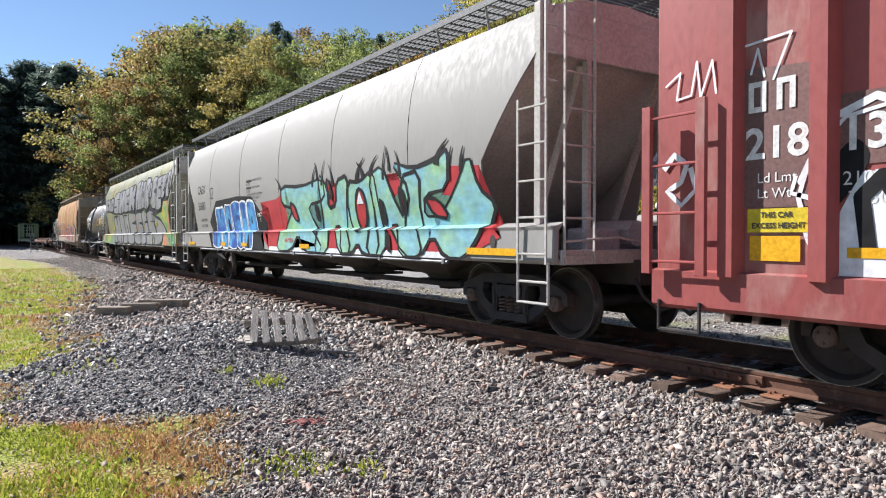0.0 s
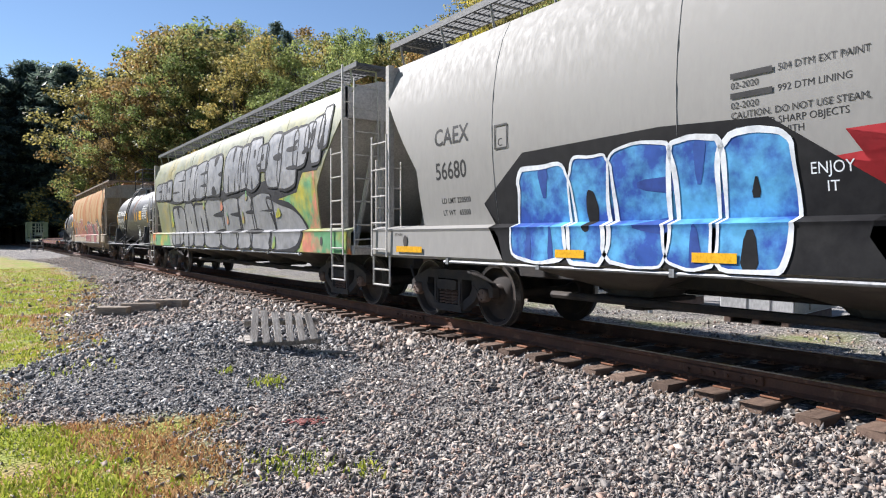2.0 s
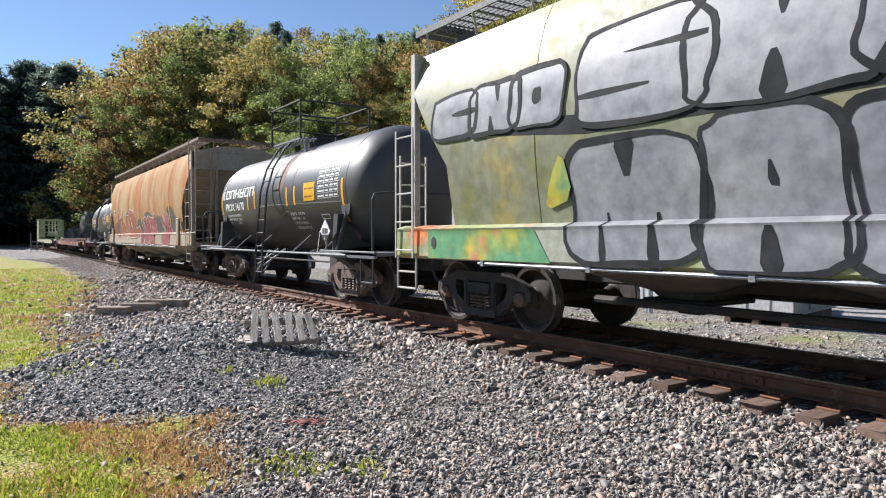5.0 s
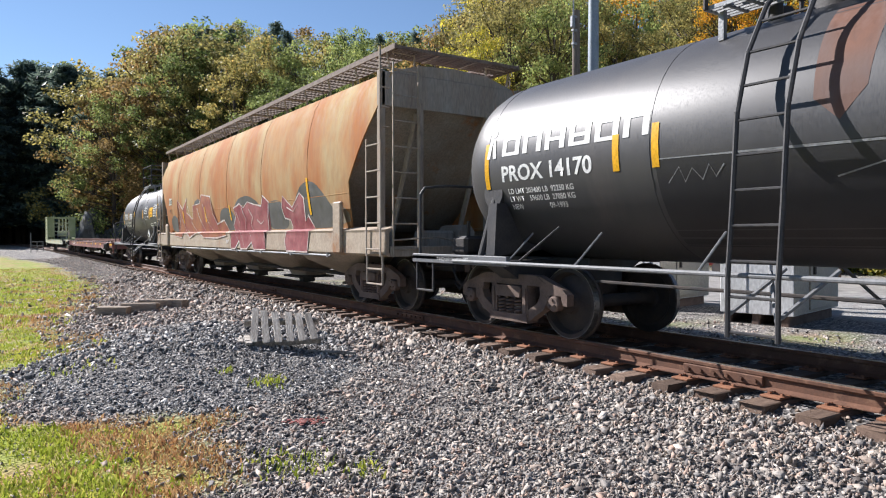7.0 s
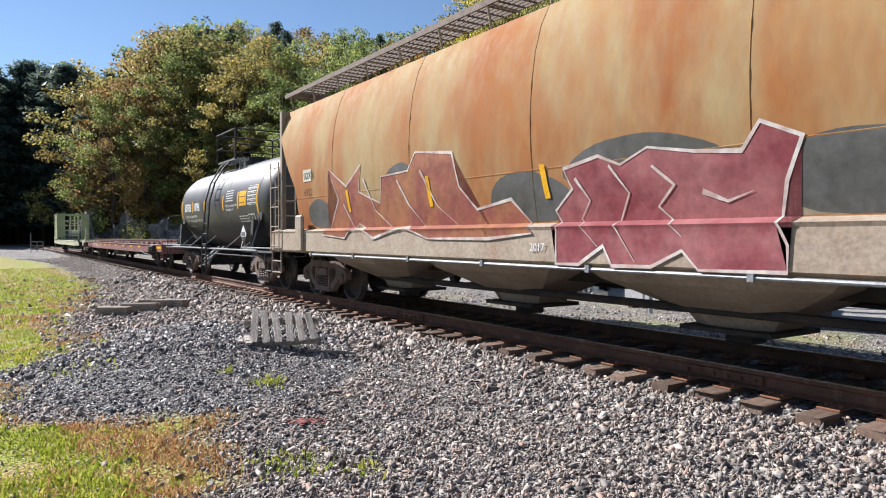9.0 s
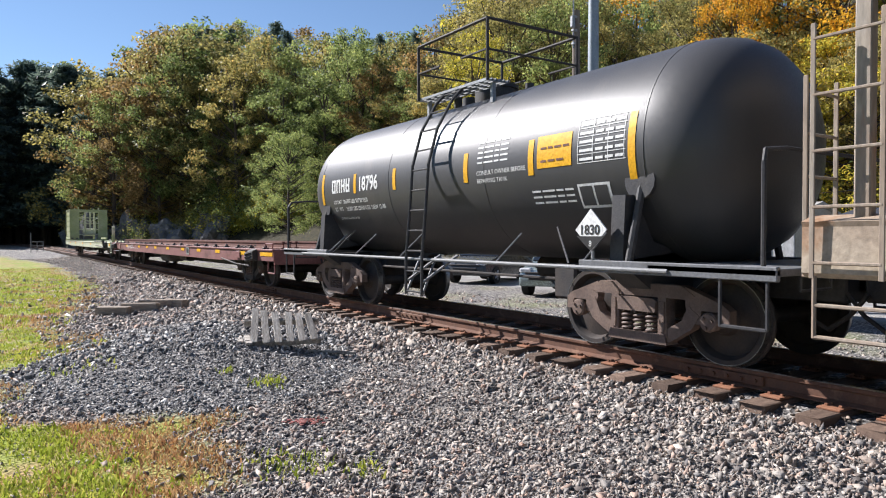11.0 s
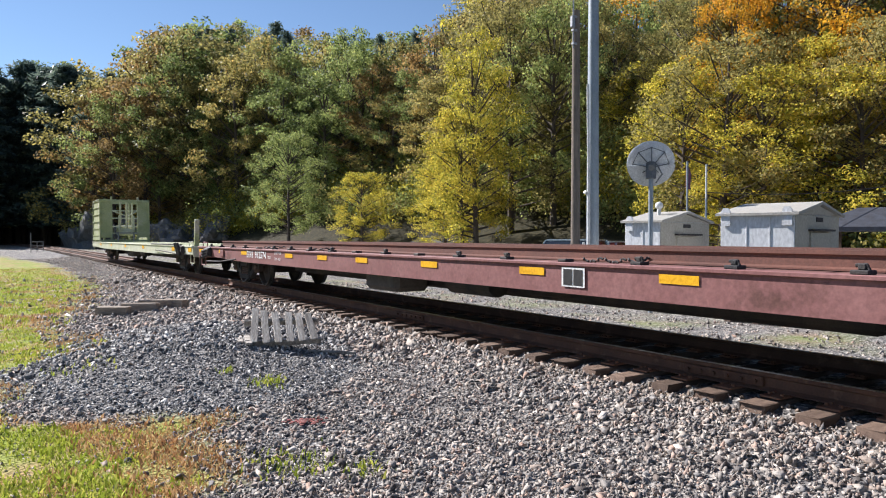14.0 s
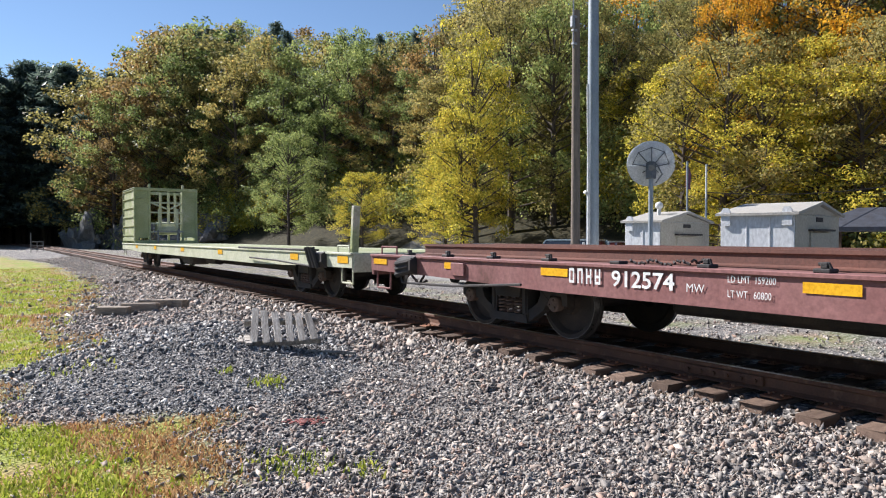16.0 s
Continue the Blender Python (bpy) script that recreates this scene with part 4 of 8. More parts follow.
def make_grey_hopper():
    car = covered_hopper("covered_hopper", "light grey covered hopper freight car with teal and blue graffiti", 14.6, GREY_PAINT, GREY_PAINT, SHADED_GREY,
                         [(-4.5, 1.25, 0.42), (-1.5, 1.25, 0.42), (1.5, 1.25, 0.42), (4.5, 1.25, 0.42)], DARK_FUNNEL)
    s = hopper_skin
    # the large piece: red ground, five tall letters with thin hooked black tips
    flat_on(car, s, "red_graffiti", SPRAY_RED, [[(0.6, 1.05), (-7.2, 1.05), (-7.9, 1.3), (-7.35, 1.7), (-7.4, 2.25), (-6.4, 2.32), (-5.2, 2.2), (-3.0, 2.3), (-0.4, 2.3), (0.25, 2.15), (1.3, 2.12), (0.75, 1.98), (1.45, 1.92), (0.8, 1.80), (1.35, 1.68), (0.8, 1.55), (1.0, 1.3)]], 0.0055, "red spray ground with ragged edge")
    white_under = [[(0.55, 1.0), (-7.0, 1.0), (-7.0, 1.09), (0.55, 1.09)]]
    flat_on(car, s, "pale_graffiti", SPRAY_WHITE, white_under, 0.0065)
    forms = (
        (0.10, 2.55, [(0.10, 0.98), (0.55, 0.92), (0.99, 1.0), (1.0, 0.70), (0.66, 0.66), (0.74, 0.42), (1.04, 0.0), (0.62, 0.0), (0.52, 0.26), (0.36, 0.0), (0.0, 0.0), (0.12, 0.36), (0.34, 0.62), (0.08, 0.70)]),
        (-2.02, 1.62, [(0.10, 1.08), (0.36, 0.86), (0.34, 0.58), (0.56, 0.62), (0.60, 0.92), (0.92, 0.98), (0.84, 0.52), (1.04, 0.0), (0.70, 0.0), (0.60, 0.36), (0.44, 0.34), (0.40, 0.0), (0.0, 0.0), (0.16, 0.42)]),
        (-3.22, 1.45, [(0.18, 0.90), (0.50, 0.86), (0.86, 1.0), (0.94, 0.55), (1.06, 0.0), (0.64, 0.0), (0.50, 0.14), (0.34, 0.0), (0.0, 0.0), (0.06, 0.45)]),
        (-4.25, 1.80, [(0.02, 0.92), (0.30, 1.02), (0.44, 0.70), (0.64, 0.36), (0.60, 0.86), (0.94, 0.90), (0.88, 0.42), (1.02, 0.0), (0.70, 0.0), (0.40, 0.44), (0.38, 0.0), (0.0, 0.0), (0.10, 0.42)]),
        (-5.05, 2.68, [(0.0, 1.04), (0.26, 0.92), (0.50, 0.98), (0.62, 1.08), (0.60, 0.68), (0.36, 0.64), (0.34, 0.42), (0.50, 0.42), (0.66, 0.66), (0.80, 1.0), (0.86, 0.66), (1.0, 0.50), (0.92, 0.26), (0.78, 0.0), (0.60, 0.0), (0.48, 0.24), (0.36, 0.0), (0.12, 0.0), (0.10, 0.34), (0.22, 0.70)]),
    )
    for k, (y, w, form) in enumerate(forms):
        sprayed(car, s, in_box(form, y, 0.995, w, 1.46), TEAL, SPRAY_BLACK, 0.058, 0.010 + 0.0012 * (k % 2), "teal and green letter shape with black edge", 1)
    counter = [(-3.93 + 0.20 * math.cos(k * math.pi / 8), 1.78 + 0.36 * math.sin(k * math.pi / 8)) for k in range(16)]
    flat_on(car, s, "graffiti_counter", SPRAY_RED, [counter], 0.018)
    ribbon(car, s, "graffiti_outline", SPRAY_BLACK, counter, 0.08, 0.022)
    flat_on(car, s, "pale_graffiti", SPRAY_WHITE, [[(-3.80, 1.88), (-4.06, 1.88), (-3.93, 2.10)]], 0.024)
    # gaps between the strokes, red with black edges
    for y, z, w, h in ((-0.62, 1.62, 0.42, 0.42), (-1.95, 1.62, 0.16, 0.36), (-2.58, 2.02, 0.22, 0.40), (-4.62, 1.50, 0.16, 0.44), (-5.28, 1.66, 0.20, 0.42), (-6.02, 1.56, 0.62, 0.34), (-4.98, 1.06, 0.14, 0.30)):
        gap = rounded([(y, z + h), (y - w * .6, z + h * .85), (y - w, z), (y - w * .35, z + h * .15)], 1)
        flat_on(car, s, "graffiti_counter", SPRAY_RED, [gap], 0.019)
        ribbon(car, s, "graffiti_outline", SPRAY_BLACK, gap, 0.07, 0.023)
    for k, (y, z, dy, h) in enumerate(((-0.10, 2.36, 0.28, 0.26), (-1.9, 2.30, -0.20, 0.42), (-2.15, 2.40, 0.10, 0.36), (-2.35, 2.30, -0.16, 0.48), (-2.85, 2.26, 0.16, 0.42), (-3.85, 2.28, -0.30, 0.38), (-4.10, 2.30, 0.22, 0.30), (-4.35, 2.32, -0.28, 0.34), (-4.80, 2.24, -0.10, 0.50), (-5.02, 2.36, 0.12, 0.42), (-5.35, 2.28, 0.14, 0.40), (-6.40, 2.34, -0.30, 0.34), (-6.68, 2.10, -0.12, 0.46), (-7.0, 2.20, -0.08, 0.34))):
        hook = [(y + dy * (u * u), z + h * u) for u in (0.0, 0.25, 0.5, 0.75, 1.0)]
        ribbon(car, s, "graffiti_spike", SPRAY_BLACK, hook, 0.10, 0.0155, closed=False, taper=True)
    # the blue piece on its black ground
    flat_on(car, s, "graffiti_ground", SPRAY_BLACK, [[(5.86, 1.74), (5.02, 2.32), (3.0, 2.36), (1.9, 2.30), (1.0, 1.66), (1.1, 1.3), (0.9, 1.0), (5.35, 1.0), (5.45, 1.3)]], 0.0065, "flat black spray ground")
    rng = random.Random(31)
    for ch, y, w, top in (("M", 5.18, 0.98, 2.14), ("O", 4.25, 0.62, 2.18), ("E", 3.68, 0.82, 2.22), ("K", 2.92, 0.58, 2.22), ("A", 2.42, 0.74, 2.20)):
        bubble(car, s, ch, y, 1.0, w, top - 1.0, SPRAY_BLUE, SPRAY_WHITE, SPRAY_BLACK if ch in "OA" else MATS["deep_blue_spray"], 0.045, 0.010, "blue bubble letter shape with white edge", rng, thin=0.85)
    text(car, s, "ENJOY", 0.135, 1.58, 1.80, SPRAY_WHITE, lift=0.008, stretch=0.85)
    text(car, s, "IT", 0.12, 1.46, 1.66, SPRAY_WHITE, lift=0.008)
    # stencils
    text(car, s, "56680", 0.34, 6.95, 2.12, BLACK_INK, bold=0.004, stretch=0.9)
    text(car, s, "CAEX", 0.34, 6.95, 2.60, BLACK_INK, bold=0.004, stretch=0.95)
    number_sets(car, s, 6.85, 1.78, BLACK_INK)
    bars(car, s, 5.55, 2.42, (0.02, 0.02), 0.30, BLACK_INK, gap=0.22)
    text(car, s, "C", 0.14, 5.49, 2.45, BLACK_INK)
    bars(car, s, 5.55, 2.70, (0.24,), 0.02, BLACK_INK)
    bars(car, s, 5.55, 2.41, (0.24,), 0.02, BLACK_INK)
    for k, line in enumerate(("504 DTM EXT PAINT", "02-2020", "992 DTM LINING", "02-2020", "CAUTION. DO NOT USE STEAM,", "WATER OR SHARP OBJECTS", "ENTER CAR WITH", "SOLED SHOES.")):
        lead = 0.42 if k in (0, 2) else 0.0
        if lead:
            bars(car, s, 2.24, 2.66 - 0.085 * k, (0.38,), 0.05, BLACK_INK)
        text(car, s, line, 0.082, 2.24 - lead, 2.66 - 0.085 * k, BLACK_INK, stretch=0.95)
    text(car, s, "CAUTION", 0.11, -0.45, 1.2, SPRAY_RED, lift=0.02, bold=0.003)
    for y, w in ((8.0, 0.75), (4.4, 0.45), (2.6, 0.45), (-1.3, 0.5), (-7.2, 1.05)):
        flat_on(car, s, "reflector", YELLOW, [[(y, 1.07), (y - w, 1.07), (y - w, 1.16), (y, 1.16)]], 0.020, "amber reflective strip")
    text(car, s, "LIFT HERE", 0.06, -7.3, 1.30, BLACK_INK)
    text(car, s, "JACK HERE", 0.06, -7.0, 1.19, BLACK_INK)
    text(car, s, "LIFT HERE", 0.06, 8.1, 1.32, BLACK_INK)
    for y in (-7.75, 7.75):
        flat_on(car, s, "jacking_hole", BLACK_IRON, [[(y + 0.06 * math.cos(k * .52), 1.24 + 0.09 * math.sin(k * .52)) for k in range(12)]], 0.008)
    return car


def hopper_two_paint():
    return mat("sprayed_car_paint", (0.215, 0.21, 0.075), (0.17, 0.215, 0.225), rough=0.5, scale=0.6, fine=5, bump=0.03, amount=0.9, c=(0.28, 0.24, 0.09), c_scale=0.6, c_low=0.45, c_high=0.6)


def make_silver_hopper():
    splash = mat("splash_spray", (0.45, 0.40, 0.05), (0.12, 0.31, 0.15), rough=0.55, scale=1.1, fine=5, bump=0.0, amount=1.0, c=(0.56, 0.20, 0.13), c_scale=1.2, c_low=0.52, c_high=0.64)
    lime = mat("lime_sill_spray", (0.30, 0.34, 0.08), (0.35, 0.35, 0.33), rough=0.5, scale=0.5, fine=8, bump=0.03, c=(0.66, 0.22, 0.08), c_scale=0.8, c_low=0.56, c_high=0.62)
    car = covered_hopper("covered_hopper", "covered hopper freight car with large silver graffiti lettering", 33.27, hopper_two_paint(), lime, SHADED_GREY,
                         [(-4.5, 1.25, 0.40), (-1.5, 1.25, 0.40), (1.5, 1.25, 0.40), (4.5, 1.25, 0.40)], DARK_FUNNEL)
    s = hopper_skin
    flat_on(car, s, "orange_green_graffiti", splash, [[(-5.2, 2.12), (-5.9, 2.28), (-6.5, 2.62), (-7.35, 2.72), (-7.38, 1.48), (-6.3, 1.48), (-6.2, 1.8)]], 0.005, "yellow, green and pink spray cloud")
    flat_on(car, s, "orange_green_graffiti", splash, [[(-6.3, 1.0), (-6.6, 1.40), (-8.86, 1.40), (-8.86, 1.0)]], 0.006)
    flat_on(car, s, "orange_green_graffiti", splash, [[(7.9, 1.0), (7.9, 1.40), (5.6, 1.40), (5.3, 1.0)]], 0.006)
    rng = random.Random(17)
    # dark cast of the letters, then the lower row, then the upper one over it
    flat_on(car, s, "graffiti_ground", WASH, [[(7.4, 2.70), (4.8, 2.42), (1.5, 2.40), (-1.0, 2.36), (-3.4, 2.28), (-5.2, 2.14), (-6.4, 2.24), (-6.75, 2.62), (-7.5, 2.62), (-7.9, 2.95), (-7.0, 3.0), (-6.0, 2.62), (-4.0, 2.6), (0.0, 2.58), (4.6, 2.62), (7.2, 2.82)]], 0.007, "dark spray cast behind the letters")
    tail = [(-4.35, 2.28), (-5.2, 2.10), (-6.0, 1.98), (-6.5, 1.75), (-6.85, 1.42), (-6.45, 0.99), (-4.7, 0.99), (-5.05, 1.5)]
    sprayed(car, s, tail, SILVER, WASH, 0.10, 0.009, "swept silver tail of the last letter")
    low = (("M", 5.05, 1.75), ("A", 3.35, 1.35), ("D", 2.05, 1.30), ("E", 0.75, 1.75), ("E", -0.95, 1.55), ("E", -2.45, 1.15), ("S", -3.50, 1.45))
    for k, (ch, y, w) in enumerate(low):
        bubble(car, s, ch, y, 0.99, w, 1.36 + 0.05 * (k % 2), SILVER, WASH, WASH, 0.065, 0.011 + 0.0015 * (k % 2), "silver bubble letter shape with dark edge", rng, slant=-0.06)
    top = (("C", 7.75, 0.95, 2.66, 0.62), ("N", 6.85, 0.95, 2.62, 0.66), ("O", 6.0, 0.85, 2.60, 0.72), ("S", 4.85, 1.50, 2.46, 1.06), ("H", 3.45, 1.62, 2.44, 1.10), ("E", 1.95, 1.32, 2.46, 1.10), ("K", 0.75, 1.62, 2.46, 1.16),
           ("M", -1.20, 1.42, 2.45, 1.24), ("O", -2.50, 0.72, 2.50, 1.14), ("R", -3.12, 0.98, 2.44, 1.26), ("O", -3.98, 0.66, 2.86, 0.62), ("C", -4.58, 0.90, 2.42, 1.24), ("E", -5.36, 1.02, 2.32, 1.30),
           ("Z", -6.26, 0.70, 2.74, 0.86), ("O", -6.86, 0.42, 3.06, 0.56), ("Z", -7.18, 0.50, 2.74, 0.96), ("A", -7.56, 0.42, 3.02, 0.84))
    for k, (ch, y, w, z, h) in enumerate(top):
        bubble(car, s, ch, y + 0.03 * w, z, w * 1.06, h, SILVER, WASH, WASH, 0.055, 0.018 + 0.0015 * (k % 2), "silver bubble letter shape with dark edge", rng, slant=0.04)
    # bits of the lime ground between the rows
    for y, z, w, h in ((5.5, 1.6, 0.5, 0.7), (1.1, 2.12, 0.3, 0.3), (-0.7, 2.0, 0.34, 0.36), (-1.2, 1.62, 0.22, 0.4), (-2.55, 1.62, 0.24, 0.4), (-3.0, 2.2, 0.2, 0.3), (-5.0, 1.72, 0.42, 0.26), (-5.02, 1.02, 0.26, 0.36)):
        bit = rounded([(y, z), (y - w, z + h * .2), (y - w * .7, z + h), (y - w * .3, z + h * .55)], 1)
        flat_on(car, s, "graffiti_counter", splash, [bit], 0.024)
    for y in (-7.75, 7.75):
        flat_on(car, s, "jacking_hole", BLACK_IRON, [[(y + 0.06 * math.cos(k * .52), 1.22 + 0.09 * math.sin(k * .52)) for k in range(12)]], 0.012)
    return car


def make_orange_hopper():
    orange = mat("faded_orange_paint", (0.35, 0.142, 0.046), (0.38, 0.28, 0.14), rough=0.8, spec=0.15, scale=0.62, fine=9, bump=0.04, amount=0.8, stretch=(1, 1, 0.45),
                 c=(0.31, 0.105, 0.030), c_scale=0.9, c_low=0.48, c_high=0.72, speck=0.25)
    rusty = mat("rust_streaked_grey", (0.33, 0.29, 0.24), (0.27, 0.20, 0.145), rough=0.75, scale=1.6, fine=20, stretch=(1.4, 1.4, 0.3), c=(0.36, 0.17, 0.08), c_scale=1.5, c_low=0.60, c_high=0.70)
    buff = mat("buff_sill_paint", (0.40, 0.33, 0.25), (0.30, 0.22, 0.16), rough=0.65, scale=1.5, fine=20, c=(0.30, 0.15, 0.07), c_scale=1.2, c_low=0.58, c_high=0.7)
    car = covered_hopper("covered_hopper", "faded orange covered hopper freight car, rust streaked, with red graffiti", 64.0, orange, buff, rusty,
                         [(-5.4, 1.6, 0.66), (-1.8, 1.6, 0.66), (1.8, 1.6, 0.66), (5.4, 1.6, 0.66)], mat("buff_hopper_paint", (0.34, 0.285, 0.235), (0.23, 0.185, 0.15), rough=0.7, scale=1.5, fine=20),
                         board=mat("rusty_grating", (0.22, 0.17, 0.14), (0.13, 0.09, 0.07), rough=0.75, scale=6), dusty=True, trucks=7.27)
    s = hopper_skin
    maroon = mat("maroon_spray", (0.22, 0.04, 0.05), (0.33, 0.12, 0.12), rough=0.6, scale=1.5, fine=8, bump=0.0, amount=0.8)
    olive = mat("grey_olive_spray", (0.075, 0.074, 0.062), (0.12, 0.118, 0.12), rough=0.6, scale=1.2, fine=8, bump=0.0)
    faded_white = mat("faded_white_spray", (0.66, 0.61, 0.57), (0.48, 0.34, 0.30), rough=0.65, scale=3, fine=8, bump=0.0, amount=0.8)
    dusk = mat("dusty_grey_spray", (0.22, 0.20, 0.15), (0.30, 0.24, 0.16), rough=0.7, scale=1.6, fine=8, bump=0.0, amount=0.9, stretch=(1, 1, 0.4))
    tawny = mat("rusty_orange_spray", (0.34, 0.14, 0.06), (0.26, 0.07, 0.055), rough=0.65, scale=1.5, fine=8, bump=0.0, amount=0.8)
    dark_patches = ([(6.8, 1.48), (6.9, 1.9), (6.3, 2.1), (5.6, 1.8), (5.2, 1.48)], [(3.9, 1.9), (3.5, 2.4), (2.9, 2.5), (2.6, 2.1), (3.0, 1.7)], [(0.9, 1.48), (0.8, 2.0), (0.2, 2.15), (-0.6, 1.9), (-0.7, 1.48)],
                    [(-0.3, 1.9), (-0.9, 2.3), (-1.8, 2.35), (-2.6, 2.1), (-2.6, 1.8)], [(-3.1, 1.48), (-3.0, 1.95), (-3.4, 2.15), (-4.1, 2.1), (-4.5, 1.48)],
                    [(-4.4, 1.48), (-4.9, 2.15), (-5.3, 2.42), (-5.9, 2.42), (-6.4, 2.1), (-6.9, 1.7), (-7.2, 1.48)])
    flat_on(car, s, "dark_graffiti", dusk, [rounded([(0.9, 1.48), (0.6, 1.75), (-2.0, 1.95), (-4.0, 1.9), (-6.6, 1.98), (-7.38, 1.8), (-7.38, 1.48)], 2)], 0.0052, "dark grey spray band")
    for q in dark_patches:
        flat_on(car, s, "dark_graffiti", olive, [rounded(q, 2)], 0.0065, "dark grey spray cloud")
    words = (
        (6.0, 6.05, 1.28, 1.30, tawny, [(0.0, 0.05), (0.10, 0.55), (0.04, 1.0), (0.16, 0.72), (0.26, 0.98), (0.24, 0.62), (0.36, 0.45), (0.38, 0.78), (0.52, 0.80), (0.56, 1.0), (0.72, 0.92), (0.74, 0.55), (0.80, 0.30), (0.92, 0.38), (1.0, 0.05), (0.86, 0.0), (0.62, 0.0), (0.50, 0.14), (0.34, 0.0), (0.22, 0.20), (0.16, 0.0)]),
        (-0.35, 2.95, 1.0, 1.16, maroon, [(0.04, 0.36), (0.0, 0.52), (0.10, 0.72), (0.06, 0.92), (0.24, 1.0), (0.34, 0.90), (0.46, 1.02), (0.64, 0.94), (0.80, 0.90), (0.86, 1.10), (0.98, 0.96), (0.93, 0.66), (0.91, 0.40), (0.95, 0.20), (0.95, 0.01), (0.67, 0.0), (0.61, 0.15), (0.49, 0.01), (0.32, 0.0), (0.28, 0.18), (0.16, 0.0), (0.04, 0.0)]),
        (-3.95, 1.80, 1.0, 1.20, maroon, [(0.05, 0.82), (0.12, 1.0), (0.40, 0.78), (0.66, 1.02), (0.78, 0.92), (0.76, 0.52), (0.86, 0.62), (1.0, 0.40), (0.94, 0.0), (0.30, 0.0), (0.24, 0.18), (0.34, 0.44), (0.30, 0.56), (0.12, 0.60)]),
    )
    for y, w, z, h, fill, form in words:
        sprayed(car, s, in_box(form, y, z, w, h), fill, faded_white, 0.036, 0.009, "dark red jagged letter shape with white edge", 0)
    # white inner lines of the letters
    for line in ([(5.2, 1.9), (4.9, 1.5), (4.5, 1.35)], [(4.35, 2.3), (4.0, 1.75), (3.4, 1.4)], [(3.2, 2.2), (2.9, 1.8), (2.4, 1.4)], [(2.5, 2.3), (2.1, 1.75), (1.6, 1.45)], [(-0.7, 1.95), (-0.9, 1.7), (-0.75, 1.5), (-1.1, 1.2)],
                 [(-1.2, 2.05), (-1.45, 1.75), (-1.3, 1.45), (-1.6, 1.05)], [(-1.75, 2.0), (-2.0, 1.8), (-1.8, 1.6), (-2.15, 1.3)], [(-2.3, 1.72), (-2.55, 1.62), (-2.8, 1.7)], [(-4.35, 1.95), (-4.7, 1.85), (-5.0, 2.0)]):
        fine = [(a[0] + (b[0] - a[0]) * k / 4, a[1] + (b[1] - a[1]) * k / 4) for a, b in zip(line, line[1:]) for k in range(4)] + [line[-1]]
        ribbon(car, s, "graffiti_outline", faded_white, fine, 0.035, 0.016, closed=False, taper=True)
    text(car, s, "2017", 0.13, -0.02, 1.14, SPRAY_WHITE, lift=0.016)
    # the lap of the upper sheets over the lower ones
    bm = bmesh.new()
    prism(bm, [(-hopper_surf(2.08) - .006, 2.085), (-hopper_surf(2.11) - .008, 2.10), (-hopper_surf(2.12) + .004, 2.112), (-hopper_surf(2.08) + .01, 2.08)], 'y', -7.42, 7.42)
    part("sheet_lap", bm, orange, car)
    pale = mat("pale_stencil_patch", (0.62, 0.60, 0.50), rough=0.6, scale=3, bump=0)
    bars(car, s, 7.0, 2.42, (0.42,), 0.24, pale)
    text(car, s, "SOXX", 0.19, 6.97, 2.47, BLACK_INK, lift=0.014)
    text(car, s, "6922", 0.2, 7.0, 2.14, BLACK_INK)
    for y, h in ((-5.6, 0.75), (-0.2, 0.4), (5.0, 0.4), (2.3, 0.45)):
        flat_on(car, s, "reflector", YELLOW, [[(y, 1.75), (y - 0.09, 1.75), (y - 0.02, 1.75 + h), (y + 0.07, 1.75 + h)]], 0.016, "amber reflective strip")
    for s2 in (-1, 1):
        for y0, y1, top in ((-7.3, -6.95, 1.95), (6.95, 7.3, 1.75)):
            bm = bmesh.new()
            box(bm, s2 * 1.60, s2 * 1.68, y0, y1, 1.0, top, 0.03)
            part("corner_gusset", bm, buff, car)
    return car


# ---- tank car ----
TANK_R, TANK_Z = 1.27, 2.27


def tank_surf(z):
    return math.sqrt(max(TANK_R ** 2 - (z - TANK_Z) ** 2, 0.04))


